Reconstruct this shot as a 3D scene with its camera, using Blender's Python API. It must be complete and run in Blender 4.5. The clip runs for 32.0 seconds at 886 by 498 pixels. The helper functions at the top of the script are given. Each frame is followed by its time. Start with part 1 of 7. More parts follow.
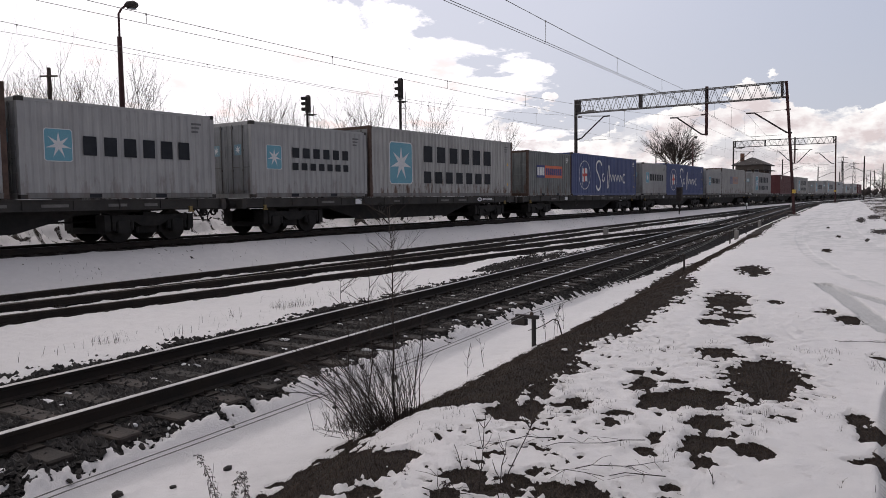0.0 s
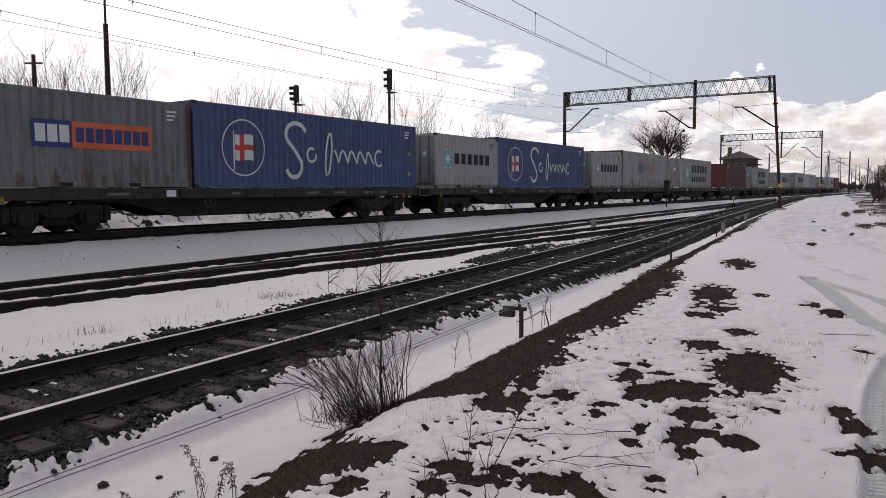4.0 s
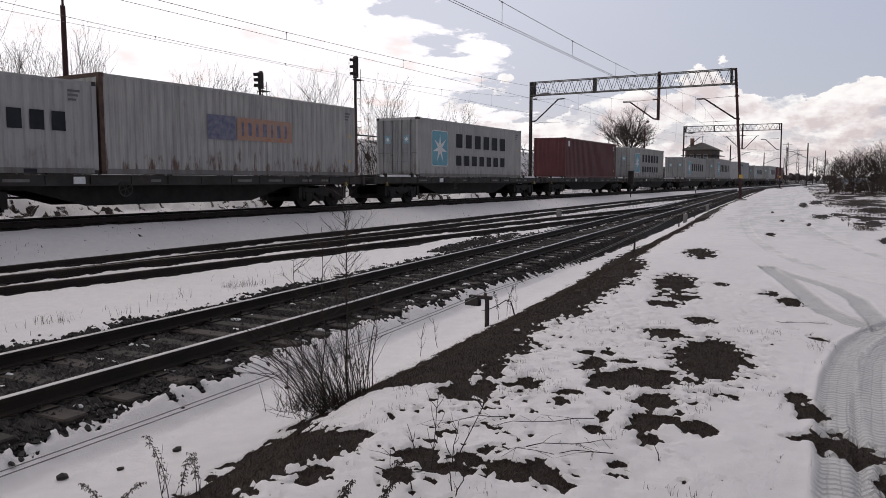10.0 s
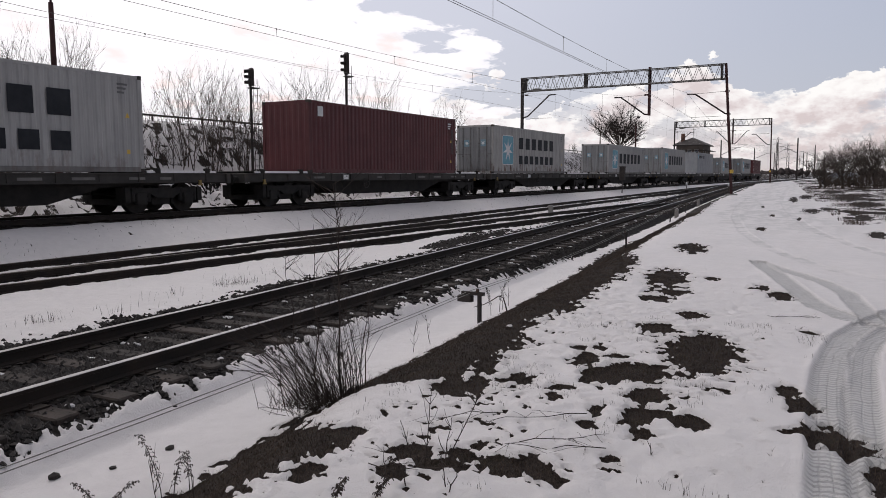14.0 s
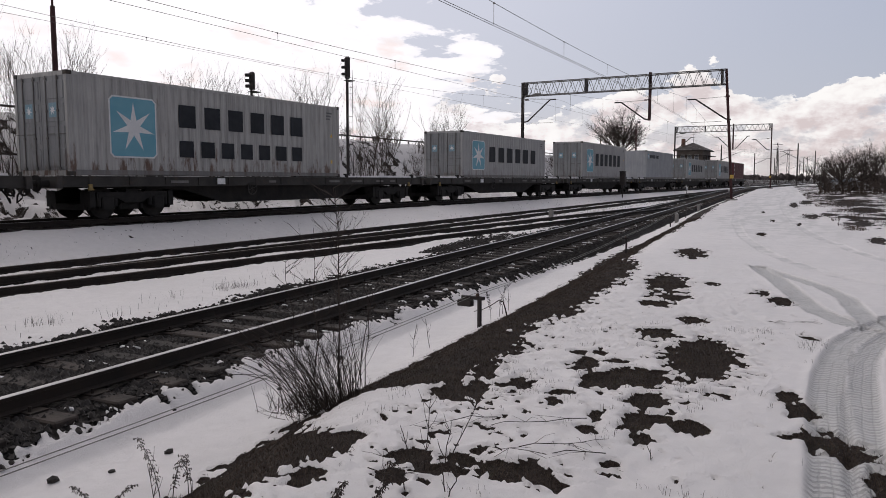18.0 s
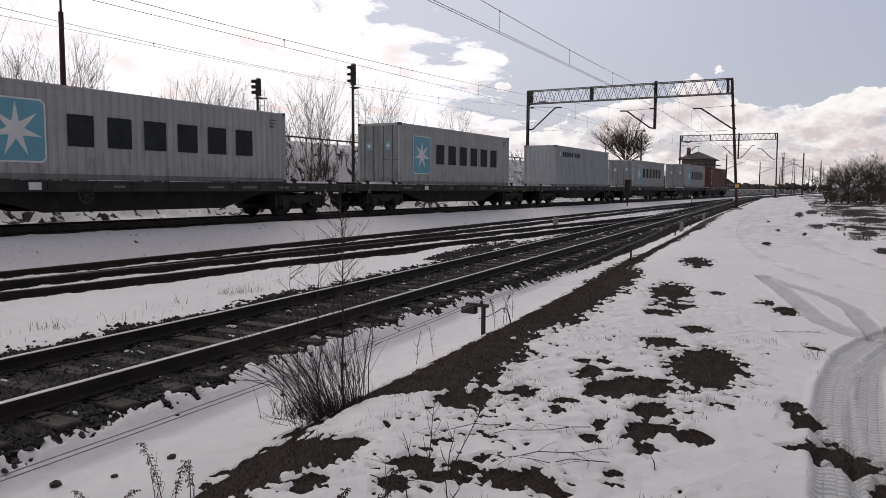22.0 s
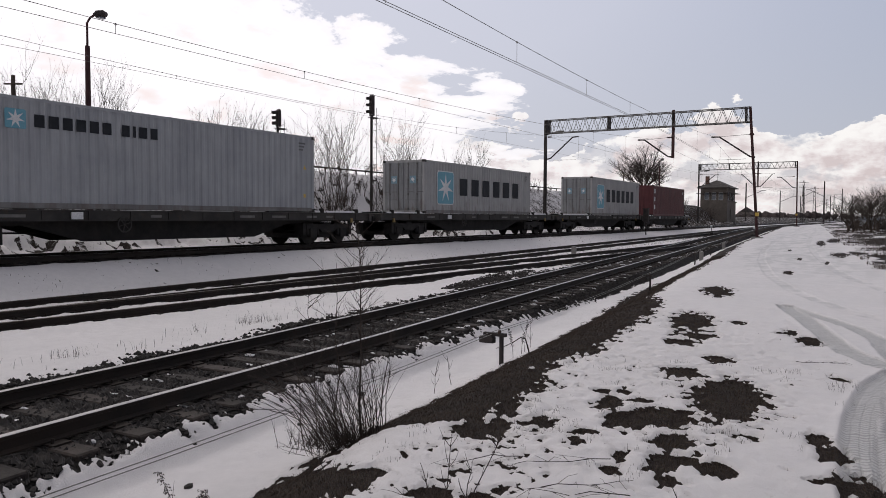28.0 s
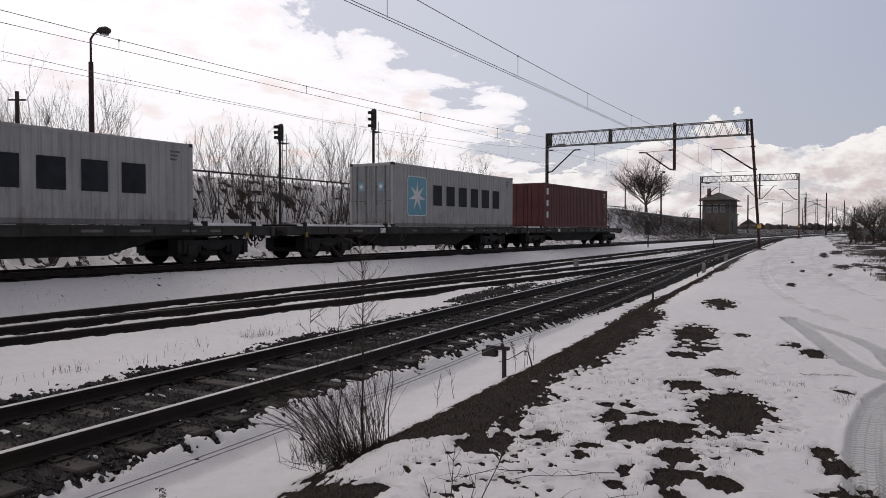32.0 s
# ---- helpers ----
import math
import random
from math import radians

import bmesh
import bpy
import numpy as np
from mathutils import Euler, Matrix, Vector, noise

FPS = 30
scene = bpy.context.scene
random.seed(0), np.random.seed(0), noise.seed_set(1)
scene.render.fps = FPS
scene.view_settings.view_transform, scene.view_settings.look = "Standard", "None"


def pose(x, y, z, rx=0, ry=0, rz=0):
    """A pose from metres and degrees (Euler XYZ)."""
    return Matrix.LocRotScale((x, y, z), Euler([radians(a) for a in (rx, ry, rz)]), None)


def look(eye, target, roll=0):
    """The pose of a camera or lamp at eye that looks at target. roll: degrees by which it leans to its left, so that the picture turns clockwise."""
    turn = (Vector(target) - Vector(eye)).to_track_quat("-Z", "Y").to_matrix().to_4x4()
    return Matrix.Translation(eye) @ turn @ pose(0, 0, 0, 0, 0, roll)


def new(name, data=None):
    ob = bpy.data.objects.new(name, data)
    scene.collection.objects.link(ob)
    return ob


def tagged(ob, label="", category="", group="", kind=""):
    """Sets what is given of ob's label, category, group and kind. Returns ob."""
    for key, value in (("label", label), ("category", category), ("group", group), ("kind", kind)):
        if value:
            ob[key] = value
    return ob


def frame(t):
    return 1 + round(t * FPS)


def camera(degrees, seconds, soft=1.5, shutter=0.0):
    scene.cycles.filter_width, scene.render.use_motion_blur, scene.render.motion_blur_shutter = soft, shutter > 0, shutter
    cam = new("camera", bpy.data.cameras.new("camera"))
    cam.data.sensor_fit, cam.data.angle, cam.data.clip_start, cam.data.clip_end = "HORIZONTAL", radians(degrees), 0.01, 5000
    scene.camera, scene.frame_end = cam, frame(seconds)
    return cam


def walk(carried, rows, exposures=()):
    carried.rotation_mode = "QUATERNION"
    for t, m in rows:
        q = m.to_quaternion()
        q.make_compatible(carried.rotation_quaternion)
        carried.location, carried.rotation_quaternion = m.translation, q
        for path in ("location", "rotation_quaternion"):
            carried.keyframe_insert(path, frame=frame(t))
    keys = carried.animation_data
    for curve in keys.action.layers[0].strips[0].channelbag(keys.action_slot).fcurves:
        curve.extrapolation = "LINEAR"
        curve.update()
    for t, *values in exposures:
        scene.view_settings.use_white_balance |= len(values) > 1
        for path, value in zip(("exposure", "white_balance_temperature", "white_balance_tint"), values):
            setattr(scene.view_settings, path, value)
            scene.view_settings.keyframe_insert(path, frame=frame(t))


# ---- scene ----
# The eye stands still; the hand turns the camera a few degrees. Rows: seconds, turn to the left of the tracks, tilt, lean.
EYE = Vector((0.0, 0.0, 1.818))


def aim(turn, tilt, lean):
    a, b = radians(turn), radians(tilt)
    way = Vector((math.cos(a) * math.cos(b), math.sin(a) * math.cos(b), math.sin(b)))
    return look(EYE, EYE + way * 10, lean)


cam = camera(62.04, 32.0, soft=0.75)
walk(cam, [(t, aim(a, b, c)) for t, a, b, c in [
    (0, 33.56, -3.88, -0.70), (0.5, 33.53, -3.96, -0.85), (1, 33.46, -4.04, -0.89), (1.5, 33.36, -4.13, -0.77),
    (2, 33.24, -4.22, -0.61), (2.5, 33.11, -4.32, -0.53), (3, 32.97, -4.41, -0.44), (3.5, 32.82, -4.49, -0.32),
    (5.5, 31.99, -4.71, -0.36), (6, 31.73, -4.76, -0.29), (6.5, 31.48, -4.81, -0.24), (7, 31.23, -4.86, -0.20),
    (7.5, 31.00, -4.92, -0.12), (8, 30.78, -5.00, -0.04), (8.5, 30.56, -5.09, -0.00), (9, 30.34, -5.19, 0.04),
    (9.5, 30.16, -5.31, 0.09), (10, 30.01, -5.41, 0.10), (10.5, 29.89, -5.50, 0.07), (11, 29.78, -5.56, -0.02),
    (11.5, 29.69, -5.60, -0.07), (12, 29.62, -5.62, -0.04), (12.5, 29.56, -5.64, -0.05), (13, 29.49, -5.65, -0.11),
    (13.5, 29.44, -5.67, -0.16), (14, 29.40, -5.69, -0.18), (14.5, 29.35, -5.71, -0.13), (16.5, 29.43, -5.52, -0.15),
    (17, 29.44, -5.47, -0.12), (17.5, 29.42, -5.42, -0.06), (18, 29.41, -5.36, 0.00), (18.5, 29.41, -5.31, 0.13),
    (19, 29.43, -5.28, 0.25), (19.5, 29.46, -5.22, 0.27), (20, 29.50, -5.15, 0.28), (20.5, 29.54, -5.07, 0.29),
    (21, 29.59, -4.99, 0.32), (21.5, 29.66, -4.90, 0.37), (22, 29.75, -4.81, 0.39), (22.5, 29.84, -4.70, 0.33),
    (23, 29.92, -4.57, 0.22), (23.5, 30.00, -4.41, 0.12), (24, 30.09, -4.25, 0.07), (24.5, 30.23, -4.08, 0.14),
    (25, 30.40, -3.91, 0.20), (25.5, 30.56, -3.72, 0.15), (27.5, 31.11, -2.80, 0.36), (28, 31.15, -2.57, 0.31),
    (28.5, 31.18, -2.38, 0.34), (29, 31.19, -2.20, 0.46), (29.5, 31.19, -2.05, 0.52), (30, 31.20, -1.91, 0.49),
    (30.5, 31.21, -1.80, 0.49), (31, 31.24, -1.69, 0.43), (31.5, 31.28, -1.60, 0.25), (32, 31.32, -1.53, 0.06),
]], exposures=[(0, -0.05), (3, -0.08), (6, -0.10), (9.5, -0.11), (12, -0.10), (16, -0.13), (20, -0.15), (25, -0.16), (28, -0.18), (30, -0.21), (32, -0.24)])

# ---- light: a pale sun behind broken cloud, ahead and to the left ----
SUN_TURN, SUN_UP = 52.0, 50.0   # degrees left of the tracks, and above the horizon


def link(tree, a, b):
    tree.links.new(a, b)


def node(tree, kind, **inputs):
    n = tree.nodes.new(kind)
    for key, value in inputs.items():
        n.inputs[key.replace("_", " ")].default_value = value
    return n


def mathn(tree, op, a, b=None, clamp=False):
    n = tree.nodes.new("ShaderNodeMath")
    n.operation, n.use_clamp = op, clamp
    for k, v in enumerate((a, b)):
        if v is None:
            continue
        if isinstance(v, (int, float)):
            n.inputs[k].default_value = v
        else:
            tree.links.new(v, n.inputs[k])
    return n.outputs[0]


def ramp(tree, value, stops, mode="LINEAR"):
    n = tree.nodes.new("ShaderNodeValToRGB")
    n.color_ramp.interpolation = mode
    e = n.color_ramp.elements
    while len(e) < len(stops):
        e.new(0.5)
    for k, (pos, col) in enumerate(stops):
        e[k].position = pos
        e[k].color = (*col, 1) if len(col) == 3 else col
    tree.links.new(value, n.inputs[0])
    return n.outputs[0]


def mixc(tree, fac, a, b, blend="MIX"):
    n = tree.nodes.new("ShaderNodeMix")
    n.data_type, n.blend_type = "RGBA", blend
    for k, v in ((0, fac), (6, a), (7, b)):
        if isinstance(v, (int, float)):
            n.inputs[k].default_value = v
        elif isinstance(v, tuple):
            n.inputs[k].default_value = (*v, 1)
        else:
            tree.links.new(v, n.inputs[k])
    return n.outputs[2]


def make_world():
    w = bpy.data.worlds.new("sky")
    scene.world = w
    w.use_nodes = True
    t = w.node_tree
    t.nodes.clear()
    out = t.nodes.new("ShaderNodeOutputWorld")
    bg = t.nodes.new("ShaderNodeBackground")
    link(t, bg.outputs[0], out.inputs[0])
    sky = t.nodes.new("ShaderNodeTexSky")
    sky.sky_type, sky.sun_disc = "NISHITA", False
    sky.sun_elevation, sky.sun_rotation = radians(SUN_UP), radians(90 - SUN_TURN)
    sky.dust_density, sky.ozone_density, sky.air_density = 2.0, 1.2, 1.0
    base = t.nodes.new("ShaderNodeVectorMath")
    base.operation = "SCALE"
    base.inputs[3].default_value = 0.10
    link(t, sky.outputs[0], base.inputs[0])
    co = t.nodes.new("ShaderNodeTexCoord")
    sep = t.nodes.new("ShaderNodeSeparateXYZ")
    link(t, co.outputs["Generated"], sep.inputs[0])
    up = mathn(t, "MAXIMUM", sep.outputs[2], 0.0)
    # closeness to the sun
    dot = t.nodes.new("ShaderNodeVectorMath")
    dot.operation = "DOT_PRODUCT"
    a, b = radians(SUN_TURN), radians(SUN_UP)
    dot.inputs[1].default_value = (math.cos(a) * math.cos(b), math.sin(a) * math.cos(b), math.sin(b))
    link(t, co.outputs["Generated"], dot.inputs[0])
    near = mathn(t, "POWER", mathn(t, "MAXIMUM", dot.outputs["Value"], 0.0), 3.7)
    # pale haze veil over the blue
    veil = mixc(t, 0.6, base.outputs[0], (0.27, 0.29, 0.38))
    haze = ramp(t, up, [(0.0, (0.74, 0.66, 0.64)), (0.10, (0.57, 0.60, 0.70)), (0.30, (0.425, 0.488, 0.65)), (0.6, (0.42, 0.42, 0.46)), (1.0, (0.48, 0.47, 0.50))])
    clear = mixc(t, 0.75, veil, haze)
    # the half of the sky away from the sun is much dimmer
    ahead = t.nodes.new("ShaderNodeVectorMath")
    ahead.operation = "DOT_PRODUCT"
    ahead.inputs[1].default_value = (math.cos(a), math.sin(a), 0.0)
    link(t, co.outputs["Generated"], ahead.inputs[0])
    side_light = ramp(t, mathn(t, "ADD", mathn(t, "MULTIPLY", ahead.outputs["Value"], 0.5), 0.5), [(0.0, (0.41, 0.42, 0.44)), (0.40, (0.72, 0.73, 0.74)), (0.60, (1.0, 1.0, 1.0))])
    # cloud sheet: directions flattened as seen on a high layer
    flat = t.nodes.new("ShaderNodeCombineXYZ")
    div = mathn(t, "ADD", up, 0.22)
    link(t, mathn(t, "DIVIDE", sep.outputs[0], div), flat.inputs[0])
    link(t, mathn(t, "DIVIDE", sep.outputs[1], div), flat.inputs[1])
    flat.inputs[2].default_value = 3.1
    n1 = node(t, "ShaderNodeTexNoise", Scale=2.1, Detail=10.0, Roughness=0.58, Distortion=0.2)
    link(t, flat.outputs[0], n1.inputs["Vector"])
    n2 = node(t, "ShaderNodeTexNoise", Scale=4.5, Detail=6.0, Roughness=0.6)
    link(t, flat.outputs[0], n2.inputs["Vector"])
    # bearing from the tracks and height over the horizon, in degrees
    az = mathn(t, "MULTIPLY", mathn(t, "ARCTAN2", sep.outputs[1], sep.outputs[0]), 180 / math.pi)
    el = mathn(t, "MULTIPLY", mathn(t, "ARCSINE", sep.outputs[2]), 180 / math.pi)
    turn = mathn(t, "DIVIDE", mathn(t, "ADD", az, 20.0), 80.0)
    # the high white sheet lies toward the sun; its torn edge leans over to the left as it climbs
    torn = mathn(t, "ADD", 28.0, mathn(t, "MULTIPLY", mathn(t, "MAXIMUM", mathn(t, "SUBTRACT", el, 10.0), 0.0), 2.2))
    inside = mathn(t, "DIVIDE", mathn(t, "SUBTRACT", az, torn), 14.0)
    inside = mathn(t, "MINIMUM", mathn(t, "MAXIMUM", inside, -1.6), 0.75)
    cover = mathn(t, "ADD", n1.outputs[0], mathn(t, "MULTIPLY", inside, 0.27))
    sheet = ramp(t, cover, [(0.455, (0, 0, 0)), (0.475, (0.8,) * 3), (0.54, (1, 1, 1))])
    # heaped clouds low over the line's far end, with lit ragged tops and rosy bodies
    heap_at = t.nodes.new("ShaderNodeCombineXYZ")
    link(t, mathn(t, "MULTIPLY", az, 0.17), heap_at.inputs[0])
    link(t, mathn(t, "MULTIPLY", el, 0.30), heap_at.inputs[1])
    heap_at.inputs[2].default_value = 5.3
    n3 = node(t, "ShaderNodeTexNoise", Scale=1.0, Detail=10.0, Roughness=0.58)
    link(t, heap_at.outputs[0], n3.inputs["Vector"])
    tops = ramp(t, turn, [(0.10, (0.85,) * 3), (0.25, (0.80,) * 3), (0.30, (0.66,) * 3), (0.34, (0.78,) * 3), (0.39, (0.90,) * 3), (0.43, (0.72,) * 3), (0.47, (0.58,) * 3), (0.60, (0.66,) * 3), (0.70, (0.80,) * 3)])
    depth = mathn(t, "ADD", mathn(t, "SUBTRACT", mathn(t, "MULTIPLY", tops, 4.0), mathn(t, "MULTIPLY", el, 0.42)), mathn(t, "MULTIPLY", mathn(t, "SUBTRACT", n3.outputs[0], 0.52), 5.2))
    heap = ramp(t, depth, [(0.0, (0, 0, 0)), (0.09, (1, 1, 1))])
    gaps = node(t, "ShaderNodeTexNoise", Scale=1.7, Detail=8.0, Roughness=0.6)
    link(t, heap_at.outputs[0], gaps.inputs["Vector"])
    heap = mathn(t, "MULTIPLY", heap, ramp(t, mathn(t, "ADD", gaps.outputs[0], mathn(t, "MULTIPLY", el, 0.012)), [(0.44, (0.25,) * 3), (0.52, (1, 1, 1))]))
    # the side of each billow that faces the sun is white, the other rosy grey
    toward = t.nodes.new("ShaderNodeVectorMath")
    toward.operation = "ADD"
    toward.inputs[1].default_value = (0.09, 0.16, 0.0)
    link(t, heap_at.outputs[0], toward.inputs[0])
    n4 = node(t, "ShaderNodeTexNoise", Scale=1.0, Detail=10.0, Roughness=0.58)
    link(t, toward.outputs[0], n4.inputs["Vector"])
    slope = mathn(t, "ADD", mathn(t, "MULTIPLY", mathn(t, "SUBTRACT", n3.outputs[0], n4.outputs[0]), 4.5), 0.52)
    rim = ramp(t, depth, [(0.0, (0.30,) * 3), (0.35, (0.0,) * 3)])
    lit = ramp(t, mathn(t, "ADD", slope, rim), [(0.22, (0.73, 0.63, 0.63)), (0.46, (0.87, 0.79, 0.79)), (0.66, (0.98, 0.93, 0.92)), (0.9, (1.08, 1.05, 1.03))])
    shade = ramp(t, n2.outputs[0], [(0.33, (0.90, 0.70, 0.63)), (0.41, (0.98, 0.90, 0.88)), (0.46, (1.12, 1.09, 1.11))])
    cloud = mixc(t, ramp(t, near, [(0.10, (0, 0, 0)), (0.65, (0.70,) * 3)]), shade, (1.4, 1.34, 1.39))
    clear = mixc(t, heap, clear, lit)
    mask = sheet
    col = mixc(t, mask, clear, cloud)
    col = mixc(t, 1.0, col, side_light, "MULTIPLY")
    glow = mixc(t, ramp(t, near, [(0.02, (0.0,) * 3), (0.30, (0.30,) * 3), (0.75, (0.55,) * 3)]), col, (1.2, 1.15, 1.22))
    link(t, glow, bg.inputs[0])
    bg.inputs[1].default_value = 1.0


make_world()
lamp = bpy.data.lights.new("sun", "SUN")
lamp.energy, lamp.angle, lamp.color = 0.75, radians(45), (1.0, 0.93, 0.86)
sun = new("sun", lamp)
_a, _b = radians(SUN_TURN), radians(SUN_UP)
sun.matrix_world = look(Vector((math.cos(_a) * math.cos(_b), math.sin(_a) * math.cos(_b), math.sin(_b))) * 200, (0, 0, 0))
scene.view_settings.exposure = 0.0

# ---- kit ----
class Mb:
    """A small mesh builder."""

    def __init__(self):
        self.v, self.f, self.m = [], [], []

    def add(self, verts, faces, mat=0):
        n = len(self.v)
        self.v += [tuple(p) for p in verts]
        self.f += [tuple(i + n for i in q) for q in faces]
        self.m += [mat] * len(faces)
        return self

    def box(self, x0, x1, y0, y1, z0, z1, mat=0, bev=0.0):
        if bev:
            b = bev
            ring = [(x0 + b, y0), (x1 - b, y0), (x1, y0 + b), (x1, y1 - b), (x1 - b, y1), (x0 + b, y1), (x0, y1 - b), (x0, y0 + b)]
            inner = [(x0 + b, y0 + b), (x1 - b, y0 + b), (x1 - b, y1 - b), (x0 + b, y1 - b)]
            v = [(x, y, z0) for x, y in ring] + [(x, y, z1 - b) for x, y in ring] + [(x, y, z1) for x, y in inner]
            f = [tuple(range(7, -1, -1))] + [(i, (i + 1) % 8, 8 + (i + 1) % 8, 8 + i) for i in range(8)]
            f += [(8, 9, 17, 16), (10, 11, 18, 17), (12, 13, 19, 18), (14, 15, 16, 19), (9, 10, 17), (11, 12, 18), (13, 14, 19), (15, 8, 16), (16, 17, 18, 19)]
            return self.add(v, f, mat)
        v = [(x, y, z) for z in (z0, z1) for x, y in ((x0, y0), (x1, y0), (x1, y1), (x0, y1))]
        return self.add(v, [(3, 2, 1, 0), (4, 5, 6, 7), (0, 1, 5, 4), (1, 2, 6, 5), (2, 3, 7, 6), (3, 0, 4, 7)], mat)

    def tube(self, a, b, r0, r1=None, n=6, mat=0, caps=True):
        a, b = Vector(a), Vector(b)
        r1 = r0 if r1 is None else r1
        w = (b - a).normalized()
        u = w.orthogonal().normalized()
        k = w.cross(u)
        ang = [2 * math.pi * i / n for i in range(n)]
        v = [a + (u * math.cos(q) + k * math.sin(q)) * r0 for q in ang] + [b + (u * math.cos(q) + k * math.sin(q)) * r1 for q in ang]
        f = [(i, (i + 1) % n, n + (i + 1) % n, n + i) for i in range(n)]
        if caps:
            f += [tuple(range(n - 1, -1, -1)), tuple(range(n, 2 * n))]
        return self.add(v, f, mat)

    def path(self, pts, r, n=5, mat=0, taper=0.0):
        """A bent tube through the points, in one skin."""
        pts = [Vector(p) for p in pts]
        k = len(pts) - 1
        base = len(self.v)
        u = None
        for i, p in enumerate(pts):
            w = (pts[min(k, i + 1)] - pts[max(0, i - 1)]).normalized()
            u = w.orthogonal() if u is None else u - w * u.dot(w)
            u = (u if u.length > 1e-6 else w.orthogonal()).normalized()
            c = w.cross(u)
            q = r * (1 - taper * i / k)
            for j in range(n):
                a = 2 * math.pi * j / n
                self.v.append(tuple(p + (u * math.cos(a) + c * math.sin(a)) * q))
        for i in range(k):
            for j in range(n):
                j2 = (j + 1) % n
                o = base + i * n
                self.f.append((o + j, o + j2, o + n + j2, o + n + j))
        self.f += [tuple(base + j for j in range(n - 1, -1, -1)), tuple(base + k * n + j for j in range(n))]
        self.m += [mat] * (k * n + 2)
        return self

    def disc(self, c, axis, r0, r1, t, n=20, mat=0):
        """A ring about an axis (0, 1 or 2) with inner radius r0 and thickness t."""
        v = []
        for off in (-t / 2, t / 2):
            for r in (r0, r1):
                for i in range(n):
                    q = 2 * math.pi * i / n
                    p = [r * math.cos(q), r * math.sin(q)]
                    p.insert(axis, off)
                    v.append((c[0] + p[0], c[1] + p[1], c[2] + p[2]))
        f = []
        for i in range(n):
            j = (i + 1) % n
            f += [(i, j, n + j, n + i), (2 * n + i, 3 * n + i, 3 * n + j, 2 * n + j), (n + i, n + j, 3 * n + j, 3 * n + i)]
            if r0 > 0:
                f.append((i, 2 * n + i, 2 * n + j, j))
        return self.add(v, f, mat)

    def mesh(self, name, mats=(), smooth=False):
        me = bpy.data.meshes.new(name)
        me.from_pydata(self.v, [], self.f)
        for m in mats:
            me.materials.append(m)
        if len(mats) > 1:
            me.polygons.foreach_set("material_index", self.m)
        if smooth:
            me.polygons.foreach_set("use_smooth", [True] * len(self.f))
        b = bmesh.new()
        b.from_mesh(me)
        bmesh.ops.recalc_face_normals(b, faces=b.faces)
        b.to_mesh(me)
        b.free()
        return me


MESHES = {}


def part(name, mb, material, parent=None, label="", at=None, key=None, smooth=False):
    """One mesh object under a thing or a part. With a key, alike parts share one mesh."""
    mats = material if isinstance(material, (list, tuple)) else (material,)
    if key is not None and key in MESHES:
        me = MESHES[key]
    else:
        me = (mb() if callable(mb) else mb).mesh(name, mats, smooth)
        if key is not None:
            MESHES[key] = me
    ob = new(name, me)
    if parent is not None:
        ob.parent = parent
    if at is not None:
        ob.matrix_basis = at
    if label:
        ob["label"] = label
    return ob


def thing(name, at, label, category, group="", kind=""):
    ob = new(name)
    ob.empty_display_size = 0.3
    ob.matrix_basis = at
    return tagged(ob, label, category, group, kind)


def hash2(ix, iy, seed):
    h = (ix.astype(np.int64) * 374761393 + iy.astype(np.int64) * 668265263 + seed * 982451653) & 0x7FFFFFFF
    h = ((h ^ (h >> 13)) * 1274126177) & 0x7FFFFFFF
    return ((h ^ (h >> 16)) & 0xFFFF) / 65535.0


def vnoise(x, y, seed=0):
    ix, iy = np.floor(x), np.floor(y)
    fx, fy = x - ix, y - iy
    fx, fy = fx * fx * (3 - 2 * fx), fy * fy * (3 - 2 * fy)
    a, b = hash2(ix, iy, seed), hash2(ix + 1, iy, seed)
    c, d = hash2(ix, iy + 1, seed), hash2(ix + 1, iy + 1, seed)
    return (a + (b - a) * fx) * (1 - fy) + (c + (d - c) * fx) * fy


def fbm(x, y, octaves=4, seed=0, gain=0.5):
    s, amp, tot = 0.0, 1.0, 0.0
    for k in range(octaves):
        s = s + amp * vnoise(x * 2 ** k, y * 2 ** k, seed + k * 17)
        tot += amp
        amp *= gain
    return s / tot


def sstep(a, b, x):
    t = np.clip((x - a) / (b - a), 0, 1)
    return t * t * (3 - 2 * t)

# ---- materials ----
def principled(name):
    m = bpy.data.materials.new(name)
    m.use_nodes = True
    t = m.node_tree
    b = t.nodes["Principled BSDF"]
    return m, t, b


def bumped(t, b, height, strength, dist):
    n = t.nodes.new("ShaderNodeBump")
    n.inputs["Strength"].default_value, n.inputs["Distance"].default_value = strength, dist
    link(t, height, n.inputs["Height"])
    link(t, n.outputs[0], b.inputs["Normal"])


